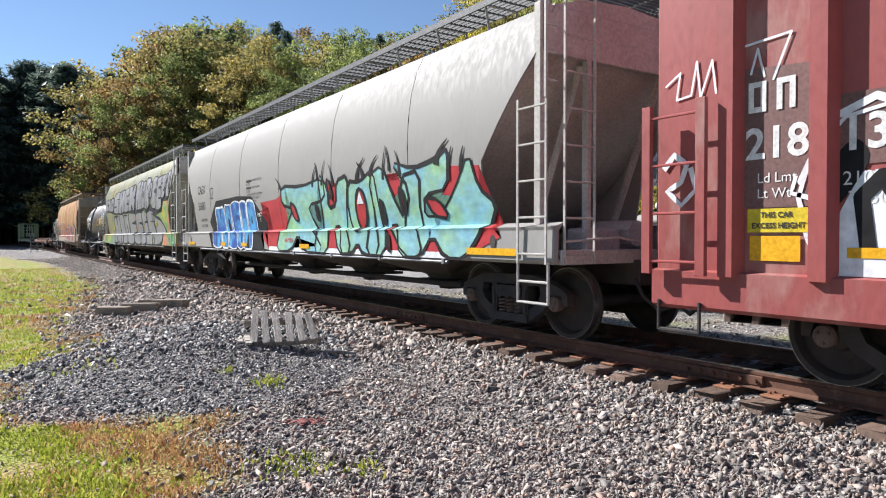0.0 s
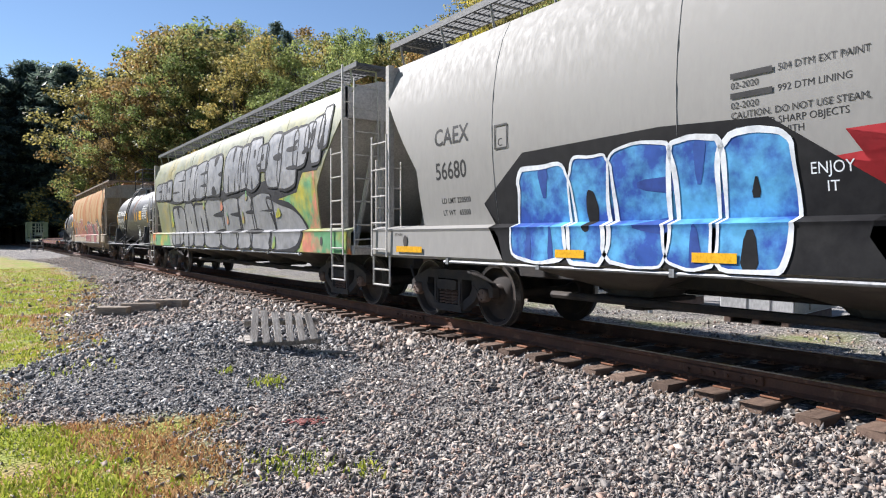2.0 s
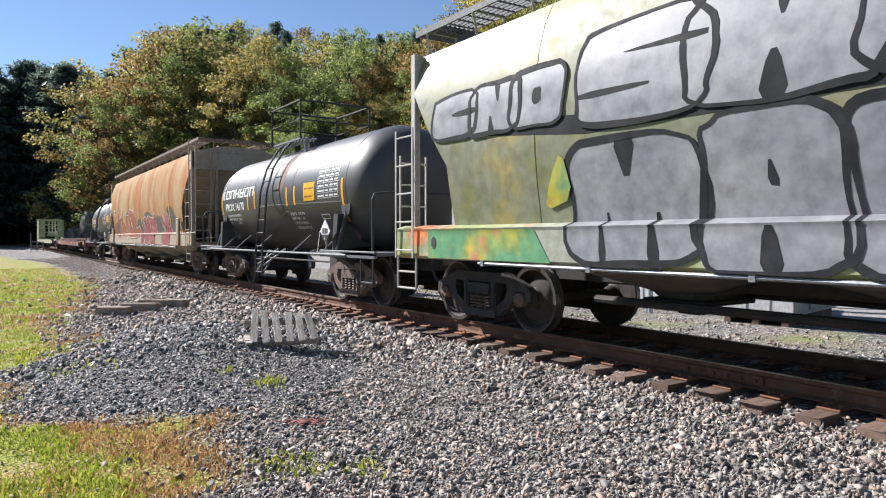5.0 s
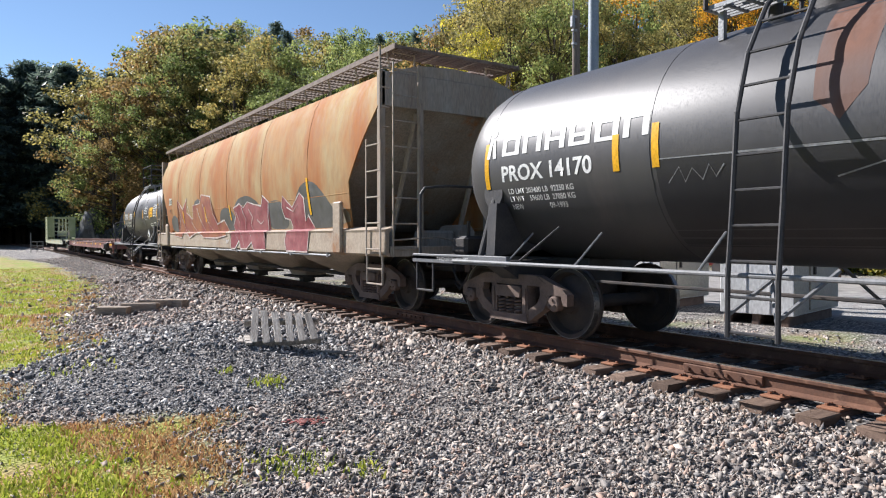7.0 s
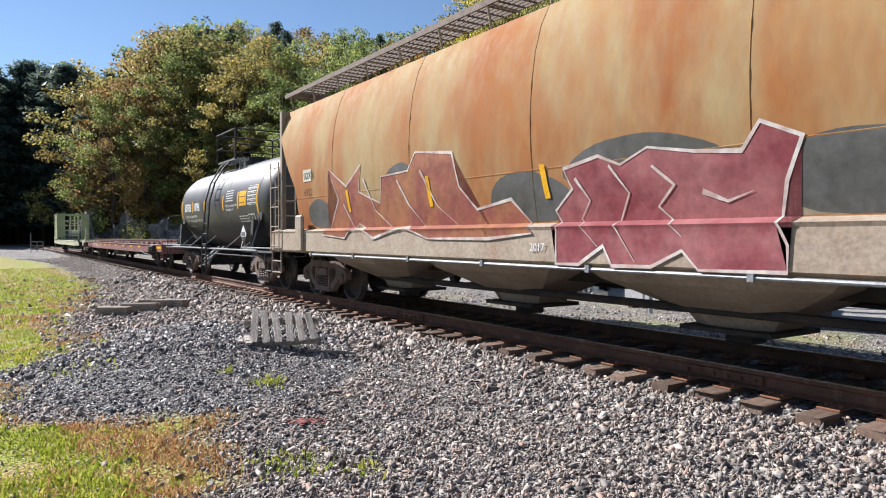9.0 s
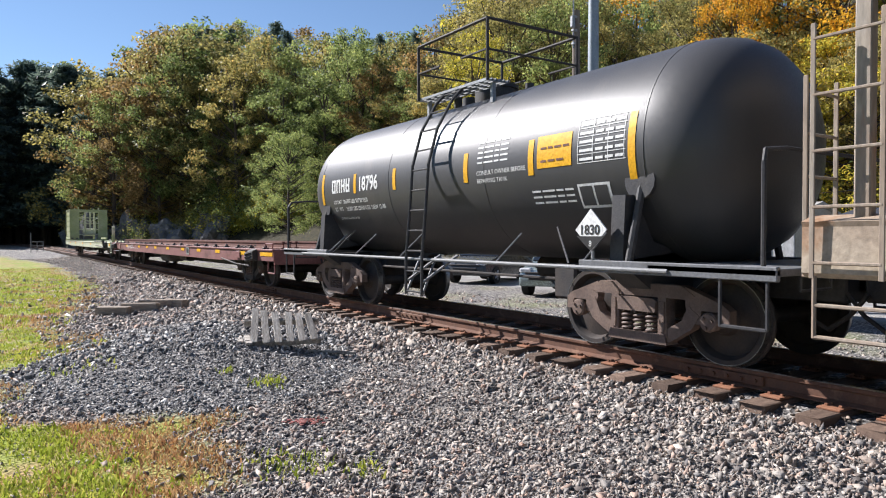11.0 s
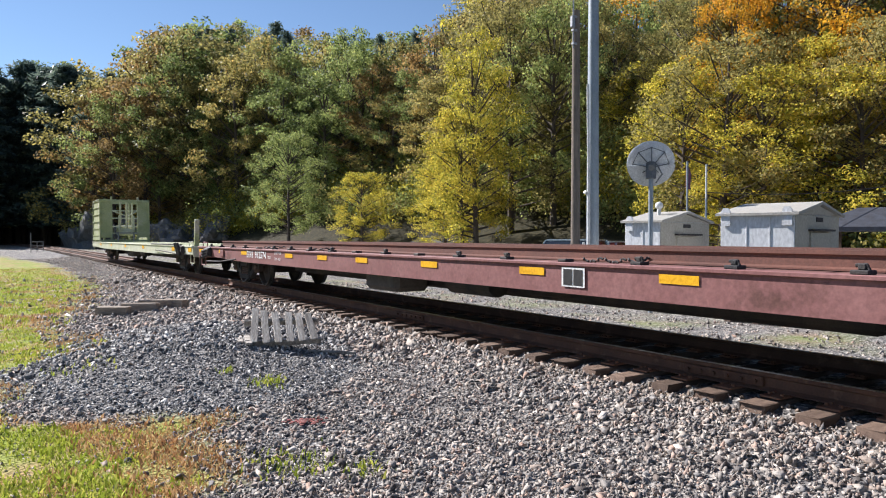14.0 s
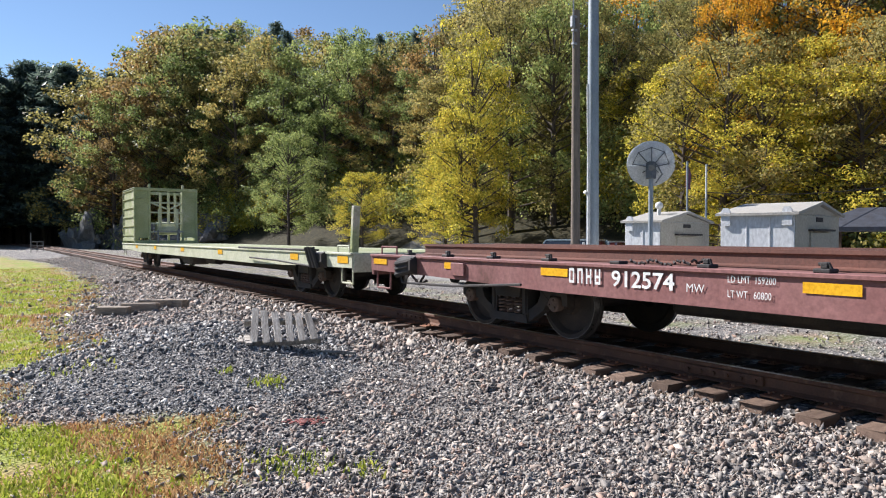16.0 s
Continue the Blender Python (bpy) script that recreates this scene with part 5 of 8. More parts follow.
def tank_car(label, yc, dusty, gear=False):
    car = empty("tank_car", label, "tank car", "cars of the train")
    CARS.append((car, yc))
    bm = bmesh.new()
    n = 64
    head = [(5.09, 0.02), (5.07, 0.30), (5.00, 0.62), (4.88, 0.90), (4.71, 1.09), (4.52, 1.20), (4.30, 1.255), (4.10, TANK_R)]
    prof = [(-y, r) for y, r in head] + [(-1.1, TANK_R), (1.1, TANK_R)] + head[::-1]
    loft(bm, [[(r * math.cos(2 * math.pi * i / n), y, TANK_Z + r * math.sin(2 * math.pi * i / n)) for i in range(n)] for y, r in prof])
    part("tank", bm, TANK_BLACK, car, smooth=True)
    bm = bmesh.new()
    for y in (-4.1, -1.35, 1.35, 4.1):
        ring = [(math.cos(2 * math.pi * i / n), math.sin(2 * math.pi * i / n)) for i in range(n)]
        loft(bm, [[(r * a, y + d, TANK_Z + r * b) for a, b in ring] for r, d in ((TANK_R - .01, -.012), (TANK_R + .004, -.006), (TANK_R + .004, .006), (TANK_R - .01, .012))])
    part("weld_seam", bm, TANK_BLACK, car, smooth=True)
    iron = mat("painted_underframe", (0.042, 0.042, 0.046), (0.07, 0.066, 0.063), rough=0.6, scale=3, fine=30)
    for e in (-1, 1):
        bm = bmesh.new()
        # stub sill, platform, bolster and the saddle under the tank
        box(bm, -0.33, 0.33, e * 3.1, e * 5.7, 0.68, 1.02, 0.02)
        part("stub_sill", bm, iron, car)
        bm = bmesh.new()
        box(bm, -1.5, 1.5, e * 4.35, e * 5.70, 0.965, 1.03, 0.01)
        box(bm, -1.5, -1.44, e * 3.4, e * 5.7, 0.92, 1.05, 0.008)
        box(bm, 1.44, 1.5, e * 3.4, e * 5.7, 0.92, 1.05, 0.008)
        part("end_platform", bm, mat("grey_platform_paint", (0.17, 0.175, 0.185), (0.11, 0.11, 0.11), rough=0.55, scale=3, fine=30), car, "grey steel end platform")
        bm = bmesh.new()
        prism(bm, [(-1.4, 1.05), (1.4, 1.05), (1.36, 1.75), (1.20, 1.75), (0.9, 1.25), (0.0, 1.02), (-0.9, 1.25), (-1.20, 1.75), (-1.36, 1.75)], 'y', e * 3.86 - .09, e * 3.86 + .09)
        prism(bm, [(-1.0, 0.70), (1.0, 0.70), (1.45, 0.98), (-1.45, 0.98)], 'y', e * 3.86 - .18, e * 3.86 + .18)
        part("saddle", bm, iron, car)
        for s in (-1, 1):
            bm = bmesh.new()
            tube(bm, (s * 1.42, e * 4.05, 1.02), (s * 1.16, e * 4.02, 1.92), 0.045, 8)
            bmesh.ops.create_cone(bm, cap_ends=True, segments=16, radius1=0.2, radius2=0.2, depth=0.05,
                                  matrix=Matrix.Translation((s * 1.20, e * 4.02, 1.9)) @ Matrix.Rotation(radians(90), 4, 'Y'))
            part("tank_brace", bm, iron, car)
            bm = bmesh.new()
            tube(bm, (s * 1.45, e * 3.2, 1.0), (s * 1.2, e * 2.75, 1.42), 0.014, 6)
            part("handrail_stay", bm, iron, car)
        bm = bmesh.new()
        # hand rails round the end
        for s in (-1, 1):
            pipe(bm, [(s * 1.45, e * 5.55, 1.02), (s * 1.45, e * 5.55, 1.95), (s * 1.38, e * 5.52, 2.06), (s * 1.0, e * 5.50, 2.1)], 0.022, 7)
        pipe(bm, [(-1.0, e * 5.50, 2.1), (0.0, e * 5.5, 2.1), (1.0, e * 5.50, 2.1)], 0.02, 6)
        part("end_handrail", bm, iron, car)
        for s in (-1, 1):
            bm = bmesh.new()
            pipe(bm, [(s * 1.47, e * 5.6, 1.0), (s * 1.47, e * 5.6, 0.5), (s * 1.47, e * 5.15, 0.5), (s * 1.47, e * 5.15, 1.0)], 0.018, 6)
            part("stirrup_step", bm, iron, car)
            bm = bmesh.new()
            pipe(bm, [(s * 1.2, e * 5.74, 0.96), (s * 1.2, e * 5.74, 0.84), (s * 0.7, e * 5.74, 0.84), (s * 0.7, e * 5.74, 0.96)], 0.014, 6)
            part("grab_iron", bm, iron, car)
        bm = bmesh.new()
        box(bm, -0.95, -0.55, e * 5.05, e * 5.45, 1.03, 1.32, 0.05)
        tube(bm, (-0.2, e * 5.2, 1.2), (0.5, e * 5.2, 1.2), 0.15, 12)
        tube(bm, (-0.75, e * 5.25, 1.3), (-0.75, e * 5.25, 1.55), 0.03, 6)
        if e > 0 and gear:
            part("air_brake_gear", bm, BLACK_IRON, car)
        else:
            bm.free()
        coupler(car, e * 5.72)
        truck(car, e * 3.87, dusty)
    pipe_grey = mat("light_grey_pipe", (0.22, 0.225, 0.23), (0.16, 0.16, 0.16), rough=0.6, metal=0.0, scale=4)
    for s in (-1, 1):
        bm = bmesh.new()
        tube(bm, (s * 1.5, -4.6, 0.965), (s * 1.5, 4.6, 0.965), 0.024, 9)
        for y in (-3.4, -1.9, 0.6, 2.2, 3.4):
            tube(bm, (s * 1.5, y, 0.965), (s * 1.05, y, 1.35), 0.014, 6)
        part("side_handrail", bm, pipe_grey, car, "light grey tubular side rail")
        # ladder to the dome, curving over the shoulder of the tank
        bm = bmesh.new()
        line = [(1.58, 0.42), (1.58, 0.95), (1.52, 1.6), (1.46, 2.4), (1.30, 2.95), (1.02, 3.42), (0.72, 3.72)]
        pipe(bm, [(s * x, -0.23, z) for x, z in line], 0.024, 7)
        lad = part("ladder", bm, iron, car, "dark grey steel ladder to the dome")
        bm = bmesh.new()
        pipe(bm, [(s * x, 0.23, z) for x, z in line], 0.024, 7)
        part("stile", bm, iron, lad)
        for dy in (-0.23, 0.23):
            for z0, shift, z1 in ((0.62, -0.25, 1.02), (0.45, 0.35, 0.98)):
                bm = bmesh.new()
                tube(bm, (s * 1.56, dy, z0), (s * 1.1, dy + shift, z1), 0.021, 6)
                part("ladder_brace", bm, pipe_grey, lad, "pale grey steel brace")
        bm = bmesh.new()
        tube(bm, (0, -0.23, 0), (0, 0.23, 0), 0.014, 6)
        me = shared("rung", bm, iron)
        for k in range(11):
            z = 0.47 + 0.31 * k
            for (a, b), (c, d) in zip(line, line[1:]):
                if b <= z <= d:
                    link("rung", me, lad, pose(s * (a + (c - a) * (z - b) / (d - b)), 0, z))
    bm = bmesh.new()
    tube(bm, (0.55, -1.6, 0.82), (0.55, -0.6, 0.82), 0.18, 12)
    box(bm, -0.75, -0.4, -2.6, -2.2, 0.5, 0.95, 0.03)
    tube(bm, (-0.7, -3.0, 0.75), (-0.7, 3.0, 0.75), 0.02, 6)
    part("brake_gear", bm, BLACK_IRON, car)
    # dome, its platform and rails
    bm = bmesh.new()
    tube(bm, (0, 0, 3.45), (0, 0, 3.72), 0.34, 24)
    tube(bm, (0, 0, 3.72), (0, 0, 3.78), 0.38, 24)
    for a, b in ((0.5, 0.45), (-0.4, 0.5), (0.2, -0.62), (-0.3, -0.45)):
        tube(bm, (a, b, 3.4), (a, b, 3.74), 0.07, 10)
    tube(bm, (0.0, 0.7, 3.45), (0.0, 0.7, 3.7), 0.14, 14)
    part("dome_fittings", bm, iron, car, smooth=True)
    bm = bmesh.new()
    for s in (-1, 1):
        for k in range(6):
            x = s * (0.5 + 0.075 * k)
            box(bm, x - .012, x + .012, -0.95, 0.95, 3.60, 3.64)
        for k in range(10):
            box(bm, s * 0.49, s * 0.89, -0.95 + 0.21 * k, -0.92 + 0.21 * k, 3.595, 3.62)
        box(bm, s * 0.70, s * 0.76, -0.9, -0.84, 3.3, 3.6)
        box(bm, s * 0.70, s * 0.76, 0.84, 0.9, 3.3, 3.6)
        part("dome_platform", bm, GRATING, car, "steel grating platform")
        bm = bmesh.new()
    bm = bmesh.new()
    for s in (-1, 1):
        for y0, y1 in ((-0.95, 0.95),):
            pipe(bm, [(s * 0.9, y0, 3.6), (s * 0.9, y0, 4.5), (s * 0.9, y1, 4.5), (s * 0.9, y1, 3.6)], 0.026, 7)
        tube(bm, (s * 0.9, -0.95, 4.05), (s * 0.9, -0.3, 4.05), 0.018, 6)
        tube(bm, (s * 0.9, 0.95, 4.05), (s * 0.9, 0.3, 4.05), 0.018, 6)
    for y in (-0.95, 0.95):
        pipe(bm, [(-0.9, y, 4.5), (0, y, 4.5), (0.9, y, 4.5)], 0.024, 7)
        tube(bm, (-0.9, y, 4.05), (0.9, y, 4.05), 0.018, 6)
    part("dome_handrail", bm, BLACK_IRON, car, "black tubular guard rail")
    return car


def data_table(car, y, z, w, h, rows):
    for k in range(rows + 1):
        bars(car, tank_surf, y, z + h * k / rows, (w,), 0.008, WHITE_INK)
    for k in range(rows):
        bars(car, tank_surf, y - 0.03, z + h * (k + 0.3) / rows, (w * 0.3, w * 0.16, w * 0.16, w * 0.16), h / rows * 0.32, WHITE_INK, gap=w * 0.045)
    bars(car, tank_surf, y, z, (0.008, 0.008, 0.008, 0.008), h, WHITE_INK, gap=w * 0.31)


def placard(car, y, z):
    bm = bmesh.new()
    r = 0.23
    prism(bm, [(y - r, z), (y, z + r), (y + r, z), (y, z - r)], 'x', -1.515, -1.50)
    pl = part("placard", bm, WHITE_INK, car, "white diamond hazard placard")
    flat_on(pl, lambda q: 1.515, "placard_lower_half", BLACK_INK, [[(y - r * .95, z - 0.06), (y, z - r * .95 - 0.01), (y + r * .95, z - 0.06), (y + r * .7, z - 0.07), (y - r * .7, z - 0.07)]], 0.003)
    text(pl, lambda q: 1.515, "1830", 0.15, y + 0.165, z - 0.05, BLACK_INK, lift=0.004, bold=0.004)
    text(pl, lambda q: 1.515, "8", 0.09, y + 0.025, z - 0.18, WHITE_INK, lift=0.006)
    bm = bmesh.new()
    tube(bm, (-1.48, y, 0.98), (-1.48, y, z - r), 0.02, 6)
    part("placard_post", bm, GRATING, car)


def make_tanks():
    car = tank_car("black tank car with white lettering and amber strips", 48.78, True, True)
    t = tank_surf
    # company word as plain blocks beside a small mark
    flat_on(car, t, "emblem", WHITE_INK, [[(4.10, 2.36), (4.03, 2.36), (4.0, 2.62), (4.06, 2.62)], [(3.97, 2.36), (3.90, 2.36), (3.95, 2.62), (4.0, 2.62)], disc(4.0, 2.70, 0.05)], 0.014)
    word_blocks(car, t, 3.78, 2.37, 0.345, 0.25, 6, WHITE_INK, 0.07, t=0.085)
    text(car, t, "PROX 14170", 0.28, 3.80, 2.04, WHITE_INK, bold=0.007, stretch=1.08)
    text(car, t, "LD LMT 203400 LB  92250 KG", 0.095, 3.7, 1.87, WHITE_INK, bold=0.001)
    text(car, t, "LT WT    59600 LB  27050 KG", 0.095, 3.7, 1.77, WHITE_INK, bold=0.001)
    text(car, t, "NEW                   09-1993", 0.095, 3.7, 1.67, WHITE_INK, bold=0.001)
    for y, z, h in ((4.15, 1.95, 0.62), (1.85, 2.02, 0.40), (1.32, 2.02, 0.46), (-0.95, 2.02, 0.42), (-1.42, 2.02, 0.42), (-3.9, 1.6, 0.85)):
        flat_on(car, t, "reflector", YELLOW, [[(y, z), (y - 0.09, z), (y - 0.09, z + h), (y, z + h)]], 0.012, "amber reflective strip", step=0.08)
    sign = [(-2.0, 2.08), (-2.6, 2.08), (-2.6, 2.47), (-2.0, 2.47)]
    flat_on(car, t, "yellow_notice", YELLOW, [sign], 0.012, "yellow notice panel", step=0.1)
    bars(car, t, -2.07, 2.33, (0.1, 0.08, 0.12, 0.1), 0.028, RUST, gap=0.03, lift=0.022)
    bars(car, t, -2.07, 2.16, (0.1, 0.12, 0.12), 0.028, RUST, gap=0.03, lift=0.022)
    data_table(car, -2.75, 2.10, 1.05, 0.62, 6)
    for k, s in enumerate(("INTERIOR  COATING", "PLASITE 3073  C-807", "EXTERIOR COATING", "THERMALBOND P-400")):
        text(car, t, s, 0.085, -1.08, 1.80 - 0.105 * k, WHITE_INK)
    bars(car, t, -2.75, 1.68, (0.40,), 0.10, WHITE_INK)
    bars(car, t, -2.77, 1.695, (0.36,), 0.07, TANK_BLACK, lift=0.014)
    placard(car, -3.70, 1.42)
    text(car, lambda z: 1.5, "2 INCH HF COMP SHOES", 0.07, -3.7, 0.96, WHITE_INK, lift=0.004)
    text(car, lambda z: 1.5, "2 INCH HF COMP SHOES", 0.07, 5.0, 0.96, WHITE_INK, lift=0.004)
    tar = mat("fresh_black_coating", (0.022, 0.022, 0.025), (0.035, 0.035, 0.038), rough=0.4, spec=0.4, scale=0.8, fine=40, bump=0.0, speck=0.15)
    flat_on(car, t, "lower_coating", tar, [[(1.28, 2.10), (1.28, 1.2), (-4.0, 1.2), (-4.0, 2.0), (-1.0, 2.08)]], 0.002, "fresh glossy black coating on the lower shell")
    ribbon(car, t, "coating_edge", GRATING, [(1.28 - 0.528 * q, 2.10 - 0.01 * q) for q in range(11)], 0.018, 0.003, closed=False)
    scrawl = ([(1.15, 1.85), (1.0, 2.0), (0.95, 1.85), (0.85, 1.98), (0.75, 1.86), (0.66, 2.0), (0.6, 1.88), (0.5, 1.99)], [(-0.5, 1.8), (-0.9, 1.9), (-1.4, 1.84)])
    for line in scrawl:
        ribbon(car, t, "chalk_scrawl", GRATING, line, 0.014, 0.005, closed=False)
    grit = mat("rust_wash", (0.15, 0.07, 0.045), (0.10, 0.09, 0.09), rough=0.7, scale=3, fine=12, stretch=(1, 1, 0.3), bump=0.1)
    flat_on(car, t, "spill_stain", grit, [[(-0.55, 2.25), (-0.33, 2.45), (-0.28, 3.3), (-0.8, 3.3), (-0.75, 2.5)]], 0.003, "rusty spill stain below the dome", step=0.06)

    car = tank_car("glossy black tank car with white lettering and amber strips", 78.85, True)
    word_blocks(car, t, 3.63, 2.16, 0.165, 0.26, 4, WHITE_INK, 0.04, t=0.05)
    text(car, t, "18796", 0.36, 2.50, 2.16, WHITE_INK, bold=0.008, stretch=0.85)
    text(car, t, "LD LMT  206700 LBS 93750 KGS", 0.105, 3.6, 1.95, WHITE_INK, bold=0.001)
    text(car, t, "LT  WT     56300 LBS 25550 KGS  NEW 12-88", 0.105, 3.6, 1.81, WHITE_INK, bold=0.001)
    text(car, t, "2 INCH TREAD COND SHOES", 0.06, 3.5, 1.65, WHITE_INK)
    for y, z, h in ((4.12, 1.95, 0.62), (2.68, 2.12, 0.36), (1.2, 2.1, 0.36), (-0.87, 2.08, 0.42), (-2.28, 2.08, 0.45), (-3.9, 1.8, 0.85)):
        flat_on(car, t, "reflector", YELLOW, [[(y, z), (y - 0.10, z), (y - 0.10, z + h), (y, z + h)]], 0.012, "amber reflective strip", step=0.08)
    flat_on(car, t, "yellow_notice", YELLOW, [[(-2.45, 2.15), (-3.05, 2.15), (-3.05, 2.55), (-2.45, 2.55)]], 0.012, "yellow notice panel", step=0.1)
    bars(car, t, -2.52, 2.38, (0.1, 0.08, 0.12, 0.1), 0.028, RUST, gap=0.03, lift=0.022)
    bars(car, t, -2.52, 2.22, (0.1, 0.12, 0.12), 0.028, RUST, gap=0.03, lift=0.022)
    data_table(car, -3.15, 2.15, 0.72, 0.5, 5)
    for k in range(5):
        bars(car, t, -1.2, 2.60 - 0.07 * k, (0.12, 0.2, 0.1, 0.16), 0.024, WHITE_INK, gap=0.03)
    text(car, t, "CONSULT OWNER BEFORE", 0.085, -1.18, 2.16, WHITE_INK)
    text(car, t, "REPAIRING TANK", 0.085, -1.18, 2.05, WHITE_INK)
    for k in range(3):
        bars(car, t, -2.3, 1.86 - 0.07 * k, (0.16, 0.22, 0.12, 0.14), 0.024, WHITE_INK, gap=0.03)
    bars(car, t, -3.1, 1.64, (0.5,), 0.28, WHITE_INK)
    bars(car, t, -3.13, 1.67, (0.20, 0.20), 0.22, TANK_BLACK, gap=0.03, lift=0.016)
    placard(car, -3.6, 1.38)


# ---- boxcar ----
def make_boxcar():
    red = mat("boxcar_red_paint", (0.35, 0.085, 0.078), (0.25, 0.075, 0.065), rough=0.5, scale=0.9, fine=18, bump=0.03, stretch=(1, 1, 0.4), c=(0.46, 0.30, 0.26), c_scale=0.9, c_low=0.56, c_high=0.75, speck=0.25)
    car = empty("boxcar", "dark red boxcar with white stencils and graffiti", "boxcar", "cars of the train")
    CARS.append((car, -3.85))
    H = 8.25
    bm = bmesh.new()
    box(bm, -1.50, 1.50, -H, H, 0.80, 5.05, 0.03)
    box(bm, -1.53, 1.53, -H, H, 5.02, 5.12, 0.02)
    part("body", bm, red, car)
    for s in (-1, 1):
        bm = bmesh.new()
        prism(bm, [(s * 1.49, 0.62), (s * 1.56, 0.66), (s * 1.56, 0.98), (s * 1.49, 1.0)], 'y', -H, H - 0.0)
        part("side_sill", bm, red, car)
        bm = bmesh.new()
        ys = [H - 0.82 - 0.80 * k for k in range(7)] + [-H + 0.82 + 0.80 * k for k in range(7)]
        prism(bm, [(s * 1.49, -.13), (s * 1.61, -.07), (s * 1.61, .07), (s * 1.49, .13)], 'z', 0.95, 5.0)
        me = shared("side_post", bm, red)
        for y in ys:
            link("side_post", me, car, pose(0, y, 0))
        bm = bmesh.new()
        box(bm, s * 1.52, s * 1.60, -1.6, 1.6, 1.0, 4.4, 0.02)
        for k in range(5):
            box(bm, s * 1.59, s * 1.63, -1.55, 1.55, 1.4 + 0.65 * k, 1.48 + 0.65 * k, 0.01)
        part("sliding_door", bm, red, car)
    for e in (-1, 1):
        bm = bmesh.new()
        for k in range(7):
            tube(bm, (-1.4, e * H, 1.3 + 0.55 * k), (1.4, e * H, 1.3 + 0.55 * k), 0.07, 6)
        part("end_rib", bm, red, car)
        for s in (-1, 1):
            ladder(car, "ladder", s * 1.66, e * (H - 0.02), s * 1.66, e * (H - 0.62), 0.95, 2.55, 4, red, r=0.014, stile=0.05, label="dark red steel ladder")
        for s in (-1, 1):
            bm = bmesh.new()
            pipe(bm, [(s * 1.58, e * (H - 0.1), 0.7), (s * 1.58, e * (H - 0.1), 0.42), (s * 1.58, e * (H - 0.55), 0.42), (s * 1.58, e * (H - 0.55), 0.7)], 0.018, 6)
            part("stirrup_step", bm, BLACK_IRON, car)
        coupler(car, e * (H + 0.1))
        truck(car, e * 5.95)
    bm = bmesh.new()
    box(bm, -0.32, 0.32, -H - 0.1, H + 0.1, 0.62, 0.82, 0.02)
    tube(bm, (-0.8, 6.9, 0.66), (-0.8, 8.0, 0.6), 0.04, 8)
    part("centre_sill", bm, BLACK_IRON, car)
    s = lambda z: 1.505
    flat_on(car, s, "repainted_patch", mat("brown_patch_paint", (0.16, 0.09, 0.08), (0.21, 0.11, 0.10), rough=0.6, scale=2, bump=0), [[(H - 0.93, 1.55), (H - 1.52, 1.55), (H - 1.52, 2.7), (H - 0.93, 2.75)]], 0.003)
    flat_on(car, s, "repainted_patch", MATS["brown_patch_paint"], [[(H - 1.72, 1.85), (H - 2.34, 1.85), (H - 2.34, 2.4), (H - 1.72, 2.4)]], 0.003)
    word_blocks(car, s, H - 0.98, 2.36, 0.16, 0.26, 2, WHITE_INK, 0.09, t=0.05)
    text(car, s, "218", 0.37, H - 0.95, 1.97, WHITE_INK, bold=0.008)
    text(car, s, "13", 0.37, H - 1.74, 1.97, WHITE_INK, bold=0.008)
    text(car, s, "Ld Lmt", 0.12, H - 1.06, 1.76, WHITE_INK)
    text(car, s, "Lt Wt", 0.12, H - 1.06, 1.63, WHITE_INK)
    text(car, s, "210700", 0.15, H - 1.76, 1.70, WHITE_INK)
    text(car, s, "75300", 0.15, H - 1.80, 1.55, WHITE_INK)
    sx = lambda z: 1.505
    flat_on(car, sx, "warning_sign", mat("sign_yellow", (0.72, 0.56, 0.03), rough=0.5, scale=4, bump=0), [[(H - 0.98, 1.34), (H - 1.5, 1.34), (H - 1.5, 1.54), (H - 0.98, 1.54)]], 0.012, "yellow warning sign")
    text(car, sx, "THIS CAR", 0.065, H - 1.10, 1.465, BLACK_INK, lift=0.016, bold=0.002)
    text(car, sx, "EXCESS HEIGHT", 0.065, H - 1.02, 1.375, BLACK_INK, lift=0.016, bold=0.002)
    flat_on(car, sx, "reflector", YELLOW, [[(H - 1.0, 1.10), (H - 1.44, 1.10), (H - 1.44, 1.31), (H - 1.0, 1.31)]], 0.010, "amber reflective panel")
    flat_on(car, sx, "reflector", YELLOW, [[(H - 1.8, 1.14), (H - 2.3, 1.14), (H - 2.3, 1.22), (H - 1.8, 1.22)]], 0.010)
    # scrawled white lines and a pale ground at the sill
    flat_on(car, sx, "white_graffiti", SPRAY_WHITE, [[(H - 1.7, 1.0), (H - 2.5, 1.0), (H - 2.5, 1.75), (H - 1.9, 1.8), (H - 1.72, 1.45)]], 0.004)
    k = H
    tag = [[(k - 0.12, 2.75), (k - 0.28, 2.85), (k - 0.24, 2.6), (k - 0.4, 2.62), (k - 0.46, 2.92), (k - 0.5, 2.58), (k - 0.62, 2.9), (k - 0.66, 2.6)],
           [(k - 0.95, 2.95), (k - 1.35, 2.98), (k - 1.2, 2.62)], [(k - 1.0, 2.7), (k - 1.06, 2.9), (k - 1.12, 2.66)]]
    paint_strokes(car, sx, "white_graffiti", SPRAY_WHITE, tag, 0.022, 0.006, "thin white scrawl")
